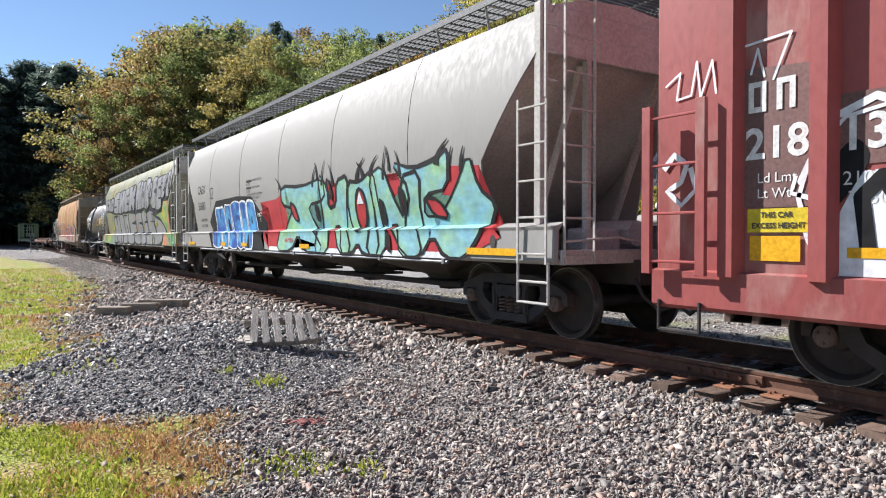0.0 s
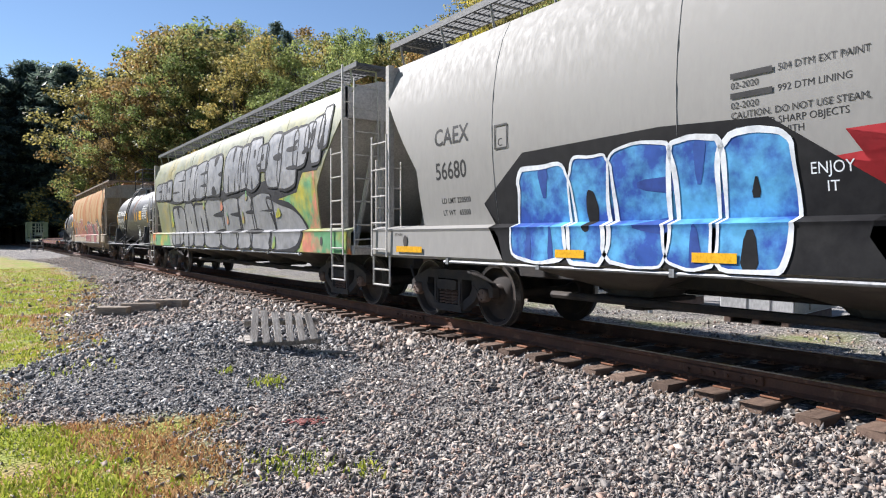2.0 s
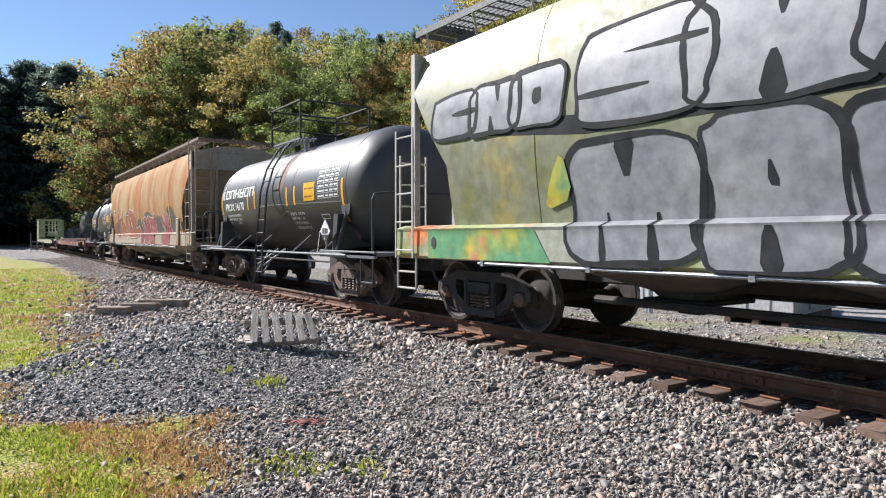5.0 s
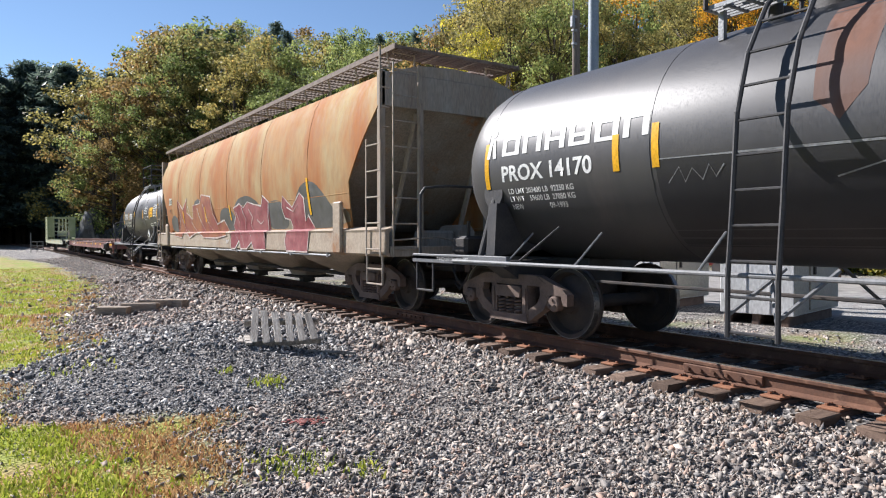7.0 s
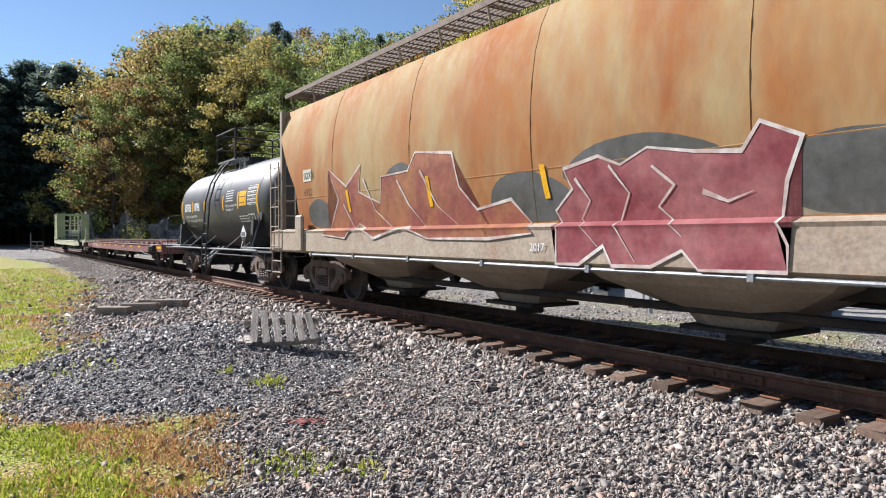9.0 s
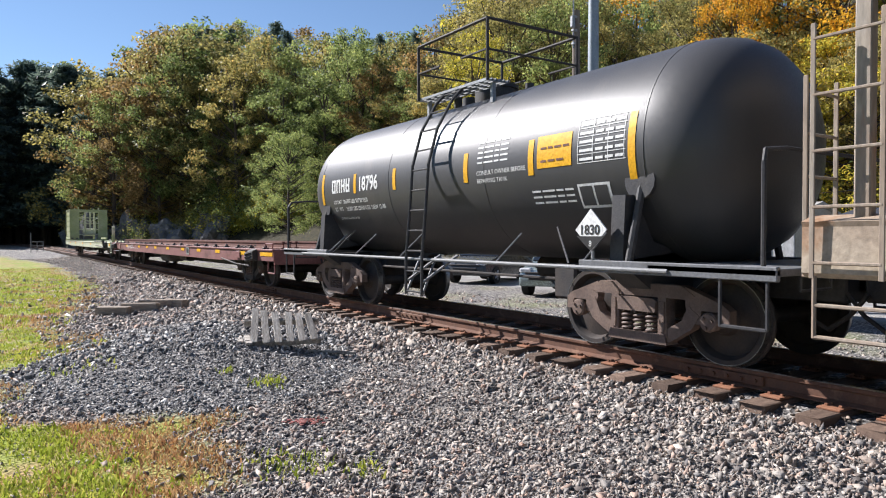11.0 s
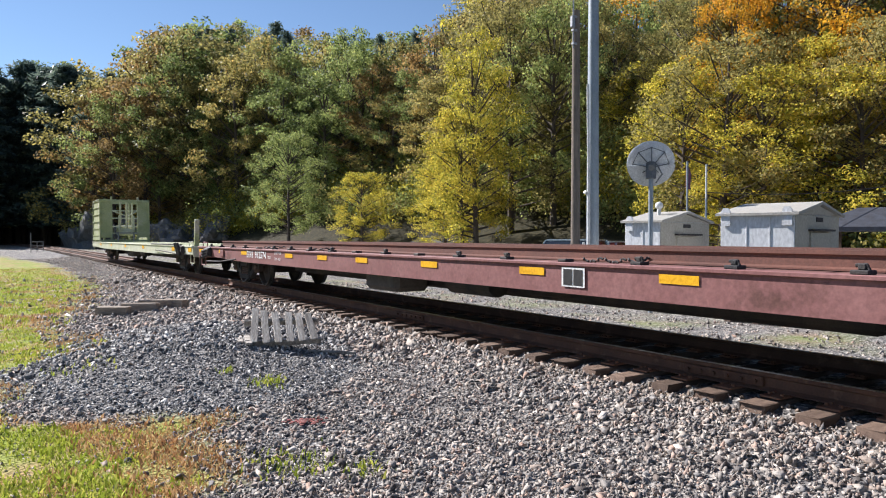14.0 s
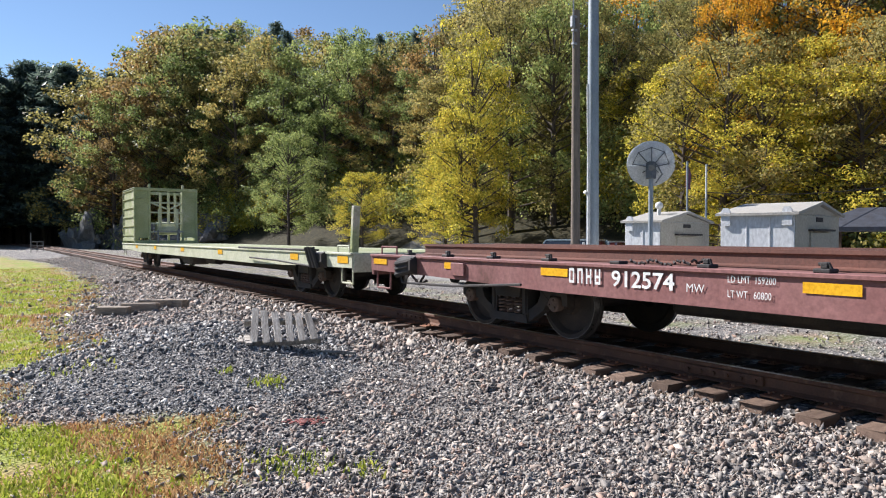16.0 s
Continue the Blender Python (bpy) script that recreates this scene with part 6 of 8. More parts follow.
    loops = ([(k - 1.50, 1.30), (k - 1.42, 1.62), (k - 1.52, 1.95), (k - 1.78, 2.22), (k - 2.10, 2.28), (k - 2.42, 2.10)], [(k - 0.10, 1.95), (k - 0.22, 2.08), (k - 0.36, 1.98), (k - 0.30, 1.82), (k - 0.14, 1.74), (k - 0.30, 1.60), (k - 0.46, 1.74), (k - 0.40, 1.95)],
             [(k - 1.56, 1.05), (k - 1.50, 0.92), (k - 1.66, 0.80), (k - 1.74, 0.70)], [(k - 1.40, 1.80), (k - 1.36, 1.66), (k - 1.56, 1.60)])
    for line in loops:
        fine = [(a[0] + (b[0] - a[0]) * q / 3, a[1] + (b[1] - a[1]) * q / 3) for a, b in zip(line, line[1:]) for q in range(3)] + [line[-1]]
        ribbon(car, sx, "white_graffiti", SPRAY_WHITE, [(y, max(z, 1.0)) for y, z in fine], 0.045, 0.010, closed=False)
    for q in ([(k - 1.66, 1.9), (k - 1.86, 2.08), (k - 1.98, 1.9), (k - 1.80, 1.62), (k - 1.68, 1.5)], [(k - 2.05, 1.5), (k - 2.2, 1.72), (k - 2.38, 1.6), (k - 2.30, 1.1), (k - 2.16, 1.02)]):
        flat_on(car, sx, "dark_graffiti", SPRAY_BLACK, [rounded(q, 2)], 0.006)
    swirl = [[(k - 1.44, 1.75), (k - 1.56, 2.0), (k - 1.6, 1.6), (k - 1.5, 1.3), (k - 1.62, 1.05)], [(k - 1.75, 2.25), (k - 2.0, 2.35), (k - 2.3, 2.2)]]
    paint_strokes(car, sx, "white_graffiti", SPRAY_WHITE, swirl, 0.06, 0.008)
    paint_strokes(car, sx, "dark_graffiti", SPRAY_BLACK, [[(k - 1.95, 1.2), (k - 1.9, 1.6), (k - 2.05, 1.75), (k - 2.2, 1.5), (k - 2.15, 1.1)]], 0.12, 0.009)


# ---- flat cars ----
def flat_car(name, label, yc, half, trucks, paint, deck_paint, dusty):
    car = empty(name, label, "flat car", "cars of the train")
    CARS.append((car, yc))
    for s in (-1, 1):
        bm = bmesh.new()
        # fish-belly side sill with flanges
        pts = [(-half, 0.74), (-half, 1.0), (half, 1.0), (half, 0.74), (trucks + 1.2, 0.72), (trucks - 1.4, 0.66), (-trucks + 1.4, 0.66), (-trucks - 1.2, 0.72)]
        prism(bm, [(y, z) for y, z in pts], 'x', min(s * 1.49, s * 1.52), max(s * 1.49, s * 1.52))
        box(bm, s * 1.36, s * 1.55, -half, half, 0.975, 1.015, 0.006)
        part("side_sill", bm, paint, car)
    bm = bmesh.new()
    box(bm, -1.48, 1.48, -half + .02, half - .02, 0.95, 0.99)
    deck = part("deck", bm, deck_paint, car)
    bm = bmesh.new()
    box(bm, -1.35, 1.35, -.28, .28, 0.985, 1.012, 0.004)
    me = shared("plank", bm, deck_paint)
    for k in range(int(half * 2 / 0.6)):
        link("plank", me, deck, pose(0, -half + 0.3 + 0.6 * k, 0))
    bm = bmesh.new()
    box(bm, -0.34, 0.34, -half, half, 0.62, 0.95, 0.02)
    box(bm, -0.5, 0.5, -trucks + 2.2, trucks - 2.2, 0.42, 0.66, 0.05)
    for k in range(9):
        y = -half * 0.8 + half * 0.2 * k
        box(bm, -1.48, 1.48, y - .06, y + .06, 0.70, 0.95)
    tube(bm, (-0.9, -2.0, 0.62), (-0.9, -0.9, 0.62), 0.19, 12)
    tube(bm, (-1.0, 1.2, 0.66), (-1.0, 1.6, 0.66), 0.16, 12)
    part("underframe", bm, BLACK_IRON, car)
    bm = bmesh.new()
    box(bm, -1.25, -0.55, 0.35, 1.5, 0.36, 0.70, 0.08)
    part("equipment_box", bm, DARK_FUNNEL, car)
    for e in (-1, 1):
        bm = bmesh.new()
        box(bm, -1.5, 1.5, e * (half - .05), e * (half + .02), 0.66, 1.0, 0.01)
        part("end_sill", bm, paint, car)
        for s in (-1, 1):
            bm = bmesh.new()
            pipe(bm, [(s * 1.45, e * (half - 0.1), 0.76), (s * 1.45, e * (half - 0.1), 0.45), (s * 1.45, e * (half - 0.55), 0.45), (s * 1.45, e * (half - 0.55), 0.76)], 0.018, 6)
            part("stirrup_step", bm, paint, car)
            bm = bmesh.new()
            pipe(bm, [(s * 1.45, e * (half - 0.25), 1.0), (s * 1.45, e * (half - 0.25), 1.14), (s * 1.45, e * (half - 0.75), 1.14), (s * 1.45, e * (half - 0.75), 1.0)], 0.014, 6)
            part("grab_iron", bm, paint, car)
        coupler(car, e * (half + .02))
        truck(car, e * trucks, dusty)
    return car


def make_flats():
    brown = mat("brown_car_paint", (0.21, 0.088, 0.082), (0.27, 0.13, 0.12), rough=0.6, scale=1.2, fine=20, bump=0.08, c=(0.12, 0.055, 0.045), c_scale=1.6, c_low=0.58, c_high=0.7)
    deckp = mat("worn_deck", (0.20, 0.10, 0.085), (0.12, 0.075, 0.06), rough=0.8, scale=2, fine=30)
    railp = mat("new_rail_rust", (0.17, 0.075, 0.055), (0.11, 0.055, 0.045), rough=0.7, scale=1.5, fine=40)
    car = flat_car("flat_car", "brown flat car loaded with lengths of steel rail", 97.35, 12.2, 9.05, brown, deckp, False)
    side = lambda z: 1.525
    for k in range(5):
        x = -1.05 + 0.36 * k
        bm = bmesh.new()
        prism(bm, [(x - .07, 1.02), (x + .07, 1.02), (x + .07, 1.035), (x + .012, 1.05), (x + .012, 1.14), (x + .035, 1.155), (x + .035, 1.19), (x - .035, 1.19), (x - .035, 1.155), (x - .012, 1.14), (x - .012, 1.05), (x - .07, 1.035)], 'y', -11.6 + 0.5 * (k % 3), 11.2 - 0.4 * (k % 2))
        part("loaded_rail", bm, railp, car, "rusty loose rail on the deck")
    rng = random.Random(3)
    for k in range(22):
        y = -11.4 + 1.07 * k
        bm = bmesh.new()
        box(bm, -1.50, -1.36, y - .07, y + .07, 1.014, 1.05, 0.008)
        if rng.random() < 0.8:
            pipe(bm, [(-1.44, y - .05, 1.05), (-1.44, y - .03, 1.09), (-1.44, y + .05, 1.085)], 0.014, 6)
            box(bm, -1.46, -1.40, y - .03, y + .03, 1.05, 1.10, 0.008)
        part("stake_pocket", bm, BLACK_IRON, car)
    for y in (6.0, 3.2, -4.8, -9.6):
        bm = bmesh.new()
        for i in range(14):
            a = y + 0.055 * i
            z = 1.035 + 0.02 * math.sin(i)
            tube(bm, (-1.3 - .015 * (i % 2), a, z), (-1.3 + .03 * (i % 2), a + 0.05, z + .015), 0.014, 5)
        for i in range(8):
            tube(bm, (-1.28 + 0.05 * i, y, 1.06 + 0.02 * math.sin(2.0 * i)), (-1.23 + 0.05 * i, y + .01, 1.06 + 0.02 * math.sin(2.0 * i + 2)), 0.014, 5)
        part("chain", bm, BLACK_IRON, car, "loose binder chain")
    for k, y in enumerate((12.1, 9.95, 7.9, 4.78, 3.0, 1.3, -0.9, -3.2, -5.3, -7.4, -9.7, -11.3)):
        w = 0.85 if k == 11 else 0.45
        flat_on(car, side, "reflector", YELLOW, [[(y, 0.85), (y - w, 0.85), (y - w, 0.94), (y, 0.94)]], 0.005, "amber reflective strip")
    word_blocks(car, side, 7.42, 0.79, 0.08, 0.165, 4, WHITE_INK, 0.05, t=0.022)
    text(car, side, "912574", 0.23, 6.80, 0.79, WHITE_INK, bold=0.004, stretch=1.15)
    text(car, side, "MW", 0.11, 5.88, 0.79, WHITE_INK)
    text(car, side, "LD LMT  159200", 0.09, 5.45, 0.90, WHITE_INK, stretch=0.72)
    text(car, side, "LT WT   60800", 0.09, 5.45, 0.77, WHITE_INK, stretch=0.72)
    bars(car, side, -3.95, 0.74, (0.36,), 0.22, WHITE_INK)
    bars(car, side, -3.98, 0.76, (0.14, 0.14), 0.18, BLACK_INK, gap=0.02, lift=0.014)
    for e in (-1, 1):
        bm = bmesh.new()
        prism(bm, [(-1.53, 0.72), (-1.66, 0.80), (-1.66, 0.95), (-1.53, 1.02)], 'y', e * 10.9 - .2, e * 10.9 + .2)
        for q in range(3):
            tube(bm, (-1.60, e * 10.9 - .18, 0.8 + .07 * q), (-1.72, e * 10.9 + .1, 0.72 + .08 * q), 0.05, 8)
        pipe(bm, [(-1.68, e * 10.9 + .2, 0.85), (-1.66, e * 10.9, 0.6), (-1.62, e * 9.6, 0.62), (-1.58, e * 8.2, 0.72)], 0.018, 6)
        part("hand_brake", bm, BLACK_IRON, car, "dark iron brake winch with rod")
        bm = bmesh.new()
        box(bm, -1.555, -1.525, e * 9.6 - .16, e * 9.6 + .16, 0.76, 0.94, 0.006)
        part("side_plate", bm, brown, car)

    olive = mat("olive_car_paint", (0.30, 0.33, 0.17), (0.40, 0.41, 0.27), rough=0.6, scale=1.2, fine=20, bump=0.06, c=(0.45, 0.43, 0.33), c_scale=1.4)
    pale = mat("pale_olive_paint", (0.55, 0.55, 0.42), (0.40, 0.42, 0.26), rough=0.6, scale=1.2, fine=20)
    car = flat_car("flat_car", "pale olive-green flat car carrying a steel frame unit", 122.9, 12.6, 9.3, pale, olive, False)
    for y in (-12.0, -9.6, -4.0, 0.5, 5.0, 9.0):
        flat_on(car, side, "reflector", YELLOW, [[(y, 0.82), (y - 0.45, 0.82), (y - 0.45, 0.95), (y, 0.95)]], 0.005, "amber reflective strip")
    bm = bmesh.new()
    box(bm, -1.56, -1.46, -11.0, -6.0, 1.02, 1.06, 0.01)
    prism(bm, [(-1.52, 0.70), (-1.64, 0.82), (-1.64, 0.98), (-1.52, 1.02)], 'y', -11.5, -10.8)
    for q in range(3):
        tube(bm, (-1.62, -11.3 + .15 * q, 0.7), (-1.70, -11.2 + .15 * q, 1.1), 0.05, 8)
    pipe(bm, [(-1.62, -10.9, 0.72), (-1.6, -9.0, 0.78), (-1.58, -7.0, 0.80)], 0.02, 6)
    part("hand_brake", bm, BLACK_IRON, car)
    bm = bmesh.new()
    box(bm, -1.40, -1.26, -12.35, -12.25, 1.0, 1.88, 0.01, m=Matrix.Translation((0, -12.3, 1.0)) @ Matrix.Rotation(radians(6), 4, 'X') @ Matrix.Translation((0, 12.3, -1.0)))
    part("end_stake", bm, olive, car, "olive steel stake")

    # the frame unit on the far end: its own thing, carried along
    unit = empty("steel_frame_unit", "olive-green ribbed steel frame unit bolted on a flat car", "machinery")
    CARS.append((unit, 131.9))
    W0, W1, L0, L1, Z0, Z1 = -1.46, 1.2, 0.5, 3.5, 1.02, 3.55
    bm = bmesh.new()
    box(bm, W0, W0 + .06, L0, L1, Z0 + .25, Z1 - .1)
    panel = part("side_panel", bm, olive, unit)
    for k in range(6):
        z = Z0 + 0.35 + 0.42 * k
        bm = bmesh.new()
        box(bm, W0 - .05, W0, L0, L1, z, z + .05)
        part("rib", bm, olive, panel)
    bm = bmesh.new()
    for x0, x1 in ((W0, W0 + 0.55), (W1 - 0.55, W1)):
        box(bm, x0, x1, L0, L0 + .05, Z0 + .25, Z1 - .1)
        for k in range(6):
            z = Z0 + 0.35 + 0.42 * k
            box(bm, x0, x1, L0 - .05, L0, z, z + .05)
        part("front_panel", bm, olive, unit)
        bm = bmesh.new()
    bm.free()
    bm = bmesh.new()
    for x in (W0, W0 + 0.6, W1 - 0.6, W1):
        for y in (L0, L1):
            box(bm, x - .05, x + .05, y - .05, y + .05, Z0, Z1 + (0.18 if abs(x - W0 - .6) < .01 or abs(x - W1 + .6) < .01 else 0), 0.01)
    for y in (L0, L1):
        box(bm, W0, W1, y - .06, y + .06, Z1 - .14, Z1, 0.01)
        box(bm, W0, W1, y - .06, y + .06, Z0, Z0 + .12, 0.01)
    for x in (W0, W1):
        box(bm, x - .05, x + .05, L0, L1, Z1 - .12, Z1, 0.01)
        box(bm, x - .05, x + .05, L0, L1, Z0 + .1, Z0 + .25, 0.01)
    part("frame", bm, olive, unit)
    bm = bmesh.new()
    for x in (-0.35, 0.0, 0.3):
        tube(bm, (x, L0 + .2, Z0 + .5), (x, L0 + .2, Z1 - .2), 0.06, 8)
    for z in (1.5, 1.9, 2.4, 2.85):
        box(bm, W0 + .6, W1 - .6, L0 + .02, L0 + .1, z, z + .07)
    tube(bm, (W0 + .6, L0, 2.9), (-0.1, L0, 2.6), 0.04, 6)
    tube(bm, (W1 - .6, L0, 2.9), (0.05, L0, 2.6), 0.04, 6)
    tube(bm, (-0.5, L0 + .4, 1.7), (0.4, L0 + .4, 1.7), 0.3, 14)
    tube(bm, (-0.42, L0 + .05, 1.7), (-0.42, L0 + .05, 2.6), 0.07, 8)
    tube(bm, (0.35, L0 + .05, 1.7), (0.35, L0 + .05, 2.6), 0.07, 8)
    part("hydraulic_cylinder", bm, pale, unit)
    bm = bmesh.new()
    for x in (-0.5, 0.35):
        box(bm, x - .03, x + .03, L0 - .1, L0 - .04, Z0, Z0 + .6)
    box(bm, -0.7, 0.6, L0 - .1, L0 - .05, Z0 + .5, Z0 + .56)
    part("guard_rail", bm, GRATING, unit)


make_boxcar()
make_grey_hopper()
make_silver_hopper()
make_tanks()
make_orange_hopper()
make_flats()

# ---- the far side: poles, sheds, dish, parked cars ----
GZ = -0.45


def make_poles():
    wood = mat("weathered_pole_wood", (0.20, 0.165, 0.135), (0.12, 0.10, 0.085), rough=0.9, stretch=(8, 8, 0.5), scale=2, fine=10, bump=0.5)
    p = empty("utility_pole", "weathered grey wooden utility pole", "pole", at=pose(14.75, 14.85, GZ))
    bm = bmesh.new()
    tube(bm, (0, 0, -0.3), (0, 0, 8.55), 0.15, 14, r2=0.11)
    part("shaft", bm, wood, p, smooth=True)
    bm = bmesh.new()
    tube(bm, (-0.16, -0.05, 7.4), (-0.16, -0.05, 9.6), 0.022, 8)
    for z in (7.5, 7.9, 8.3):
        box(bm, -0.2, 0.0, -0.1, 0.02, z, z + .07, 0.01)
    box(bm, -0.26, -0.14, -0.12, 0.0, 8.0, 8.35, 0.02)
    part("antenna_mount", bm, GRATING, p, "slim grey antenna on brackets")
    galv = mat("galvanised_steel_pole", (0.30, 0.34, 0.37), (0.22, 0.25, 0.28), rough=0.5, metal=0.35, scale=1.5, fine=25, stretch=(3, 3, 0.6))
    p = empty("steel_pole", "tall blue-grey galvanised steel pole on a concrete base", "pole", at=pose(14.18, 13.6, GZ))
    bm = bmesh.new()
    tube(bm, (0, 0, 0.25), (0, 0, 13.0), 0.19, 12, r2=0.12)
    box(bm, -0.22, 0.22, -0.22, 0.22, 0.22, 0.26)
    part("shaft", bm, galv, p, smooth=True)
    bm = bmesh.new()
    box(bm, -0.32, 0.32, -0.32, 0.32, -0.1, 0.22, 0.03)
    part("base", bm, mat("concrete", (0.42, 0.41, 0.38), (0.34, 0.33, 0.3), rough=0.9, scale=3, fine=40), p, "pale concrete footing")
    bm = bmesh.new()
    pipe(bm, [(-0.26, -0.1, -0.1), (-0.26, -0.1, 2.4), (-0.26, -0.05, 6.0)], 0.035, 8)
    pipe(bm, [(-0.33, 0.03, -0.1), (-0.33, 0.03, 1.6)], 0.03, 8)
    tube(bm, (-0.2, 0, 2.95), (-0.32, 0, 3.02), 0.05, 8)
    part("conduit", bm, mat("white_conduit", (0.62, 0.62, 0.6), rough=0.5, scale=5), p, "pale plastic cable conduit")


make_poles()


def shed(label, corner, yaw, w, d, h, lugs):
    """A prefabricated equipment shelter: near corner, width along its long side, depth, eaves height."""
    flip = Matrix.Diagonal((1, -1, 1, 1))
    s = empty("equipment_shed", label, "shed", "equipment sheds", at=pose(corner[0], corner[1], GZ, 0, 0, yaw))
    white = mat("white_shelter_paint", (0.66, 0.67, 0.68), (0.56, 0.57, 0.57), rough=0.5, scale=1.2, fine=20, bump=0.06, stretch=(1, 1, 0.4))
    tan = mat("tan_shelter_paint", (0.44, 0.41, 0.34), (0.37, 0.34, 0.28), rough=0.6, scale=1.5, fine=20, bump=0.06)
    bm = bmesh.new()
    box(bm, 0, w, 0.0, d, 0.22, h, 0.01)
    for k in range(1, int(w / 0.45)):
        box(bm, k * 0.45 - .01, k * 0.45 + .01, -0.012, 0.0, 0.25, h - .02)
    bm.transform(flip)
    part("wall", bm, white, s)
    bm = bmesh.new()
    box(bm, -0.012, 0.0, 0.02, d - .02, 0.24, h - .01)
    prism(bm, [(0.0, h), (d / 2, h + 0.20), (d, h)], 'x', -0.01, 0.04)
    bm.transform(flip)
    gable = part("gable_wall", bm, tan, s, "tan painted end wall")
    bm = bmesh.new()
    box(bm, -0.05, -0.012, d * 0.30, d * 0.72, 0.30, h - .35, 0.008)
    bm.transform(flip)
    door = part("door", bm, tan, s)
    bm = bmesh.new()
    box(bm, -0.09, -0.05, d * 0.34, d * 0.37, 1.0, 1.2, 0.005)
    box(bm, -0.14, -0.01, d * 0.27, d * 0.75, h - .33, h - .29, 0.005)
    bm.transform(flip)
    part("handle", bm, BLACK_IRON, door)
    bm = bmesh.new()
    box(bm, -0.03, -0.012, d * 0.44, d * 0.58, h - .14, h - .05)
    bm.transform(flip)
    part("vent", bm, BLACK_IRON, s)
    bm = bmesh.new()
    prism(bm, [(-0.08, h - .02), (d / 2, h + 0.22), (d + .08, h - .02), (d + .08, h + .03), (d / 2, h + 0.28), (-0.08, h + .03)], 'x', -0.10, w + .08)
    bm.transform(flip)
    part("roof", bm, mat("cream_roof_panel", (0.42, 0.40, 0.36), (0.36, 0.34, 0.30), rough=0.55, scale=1.5, fine=20), s)
    for k in lugs:
        bm = bmesh.new()
        prism(bm, [(k - .09, h - .22), (k + .09, h - .22), (k + .09, h + .08), (k + .05, h + .14), (k - .05, h + .14), (k - .09, h + .08)], 'y', -0.05, -0.015)
        tube(bm, (k, -0.055, h + .04), (k, -0.01, h + .04), 0.03, 8)
        bm.transform(flip)
        part("lifting_lug", bm, white, s)
    bm = bmesh.new()
    for k in range(3):
        x = 0.1 + (w - 0.3) * k / 2
        box(bm, x, x + .14, 0.05, d - .05, -0.05, 0.22, 0.01)
    bm.transform(flip)
    part("skid", bm, DUSTY_IRON, s)
    return s


def make_sheds():
    # long wall faces the track; the gabled end faces the eye's right
    a = shed("small white prefabricated equipment shed with tan end wall", (13.29, 10.58), 99, 0.95, 2.5, 2.12, (0.8,))
    b = shed("long white prefabricated equipment shed with tan end wall", (12.80, 7.06), 101, 1.42, 2.8, 2.2, (0.12, 1.3))
    bm = bmesh.new()
    tube(bm, (0.45, -0.75, 2.3), (0.45, -0.75, 2.5), 0.05, 8)
    bmesh.ops.create_icosphere(bm, subdivisions=2, radius=0.1, matrix=Matrix.Translation((0.45, -0.75, 2.54)))
    part("roof_vent", bm, mat("white_plastic", (0.7, 0.7, 0.68), rough=0.4, scale=4), a, smooth=True)


make_sheds()


def make_dish():
    p = empty("satellite_dish", "white mesh-backed satellite dish on a steel post", "satellite dish", at=pose(12.80, 10.45, GZ))
    galv = MATS["galvanised_steel_pole"]
    bm = bmesh.new()
    tube(bm, (0, 0, -0.1), (0, 0, 3.2), 0.055, 12)
    part("post", bm, galv, p, smooth=True)
    # the dish turns its back to the eye
    m = Matrix.Translation((0.0, 0.0, 3.42)) @ Matrix.Diagonal((0.82, 0.82, 0.82, 1)) @ Vector((0.62, 0.62, 0.48)).to_track_quat('Z', 'Y').to_matrix().to_4x4()
    bm = bmesh.new()
    rings, n = [], 32
    for r, z in ((0.03, 0.0), (0.2, 0.015), (0.4, 0.06), (0.58, 0.13), (0.65, 0.165), (0.66, 0.18), (0.64, 0.185), (0.57, 0.15), (0.4, 0.08), (0.2, 0.035), (0.03, 0.02)):
        rings.append([(r * math.cos(2 * math.pi * i / n), r * math.sin(2 * math.pi * i / n), z) for i in range(n)])
    loft(bm, rings)
    bm.transform(m)
    part("reflector", bm, mat("dish_white", (0.60, 0.62, 0.64), (0.50, 0.52, 0.54), rough=0.5, scale=3, fine=30), p, "off-white round reflector", smooth=True)
    bm = bmesh.new()
    for k in range(8):
        a = math.pi * k / 4
        tube(bm, (0, 0, -0.16), (0.5 * math.cos(a), 0.5 * math.sin(a), 0.09), 0.014, 6)
        b = a + math.pi / 4
        tube(bm, (0.5 * math.cos(a), 0.5 * math.sin(a), 0.09), (0.5 * math.cos(b), 0.5 * math.sin(b), 0.09), 0.012, 6)
    tube(bm, (0, 0, -0.2), (0, 0, 0.02), 0.09, 12)
    bm.transform(m)
    shield = bmesh.new()
    low = m.to_3x3().inverted() @ Vector((0, 0, -1))
    mid = math.atan2(low.y, low.x)
    arc = [(0.655 * math.cos(mid + math.pi * (k / 12 - 0.5)), 0.655 * math.sin(mid + math.pi * (k / 12 - 0.5))) for k in range(13)]
    prism(shield, arc, 'z', -0.012, 0.0)
    shield.transform(m)
    part("lower_shield", shield, MATS["dish_white"], p, "solid white panel over the dish's lower half")
    box(bm, -0.09, 0.09, -0.09, 0.09, 3.1, 3.5, 0.02)
    pipe(bm, [(0.06, -0.1, 3.45), (0.12, -0.22, 3.2), (0.02, -0.12, 3.0)], 0.015, 6)
    part("back_frame", bm, mat("dark_galvanised", (0.17, 0.18, 0.19), rough=0.55, metal=0.3, scale=4), p, "dark steel back bracing")


make_dish()


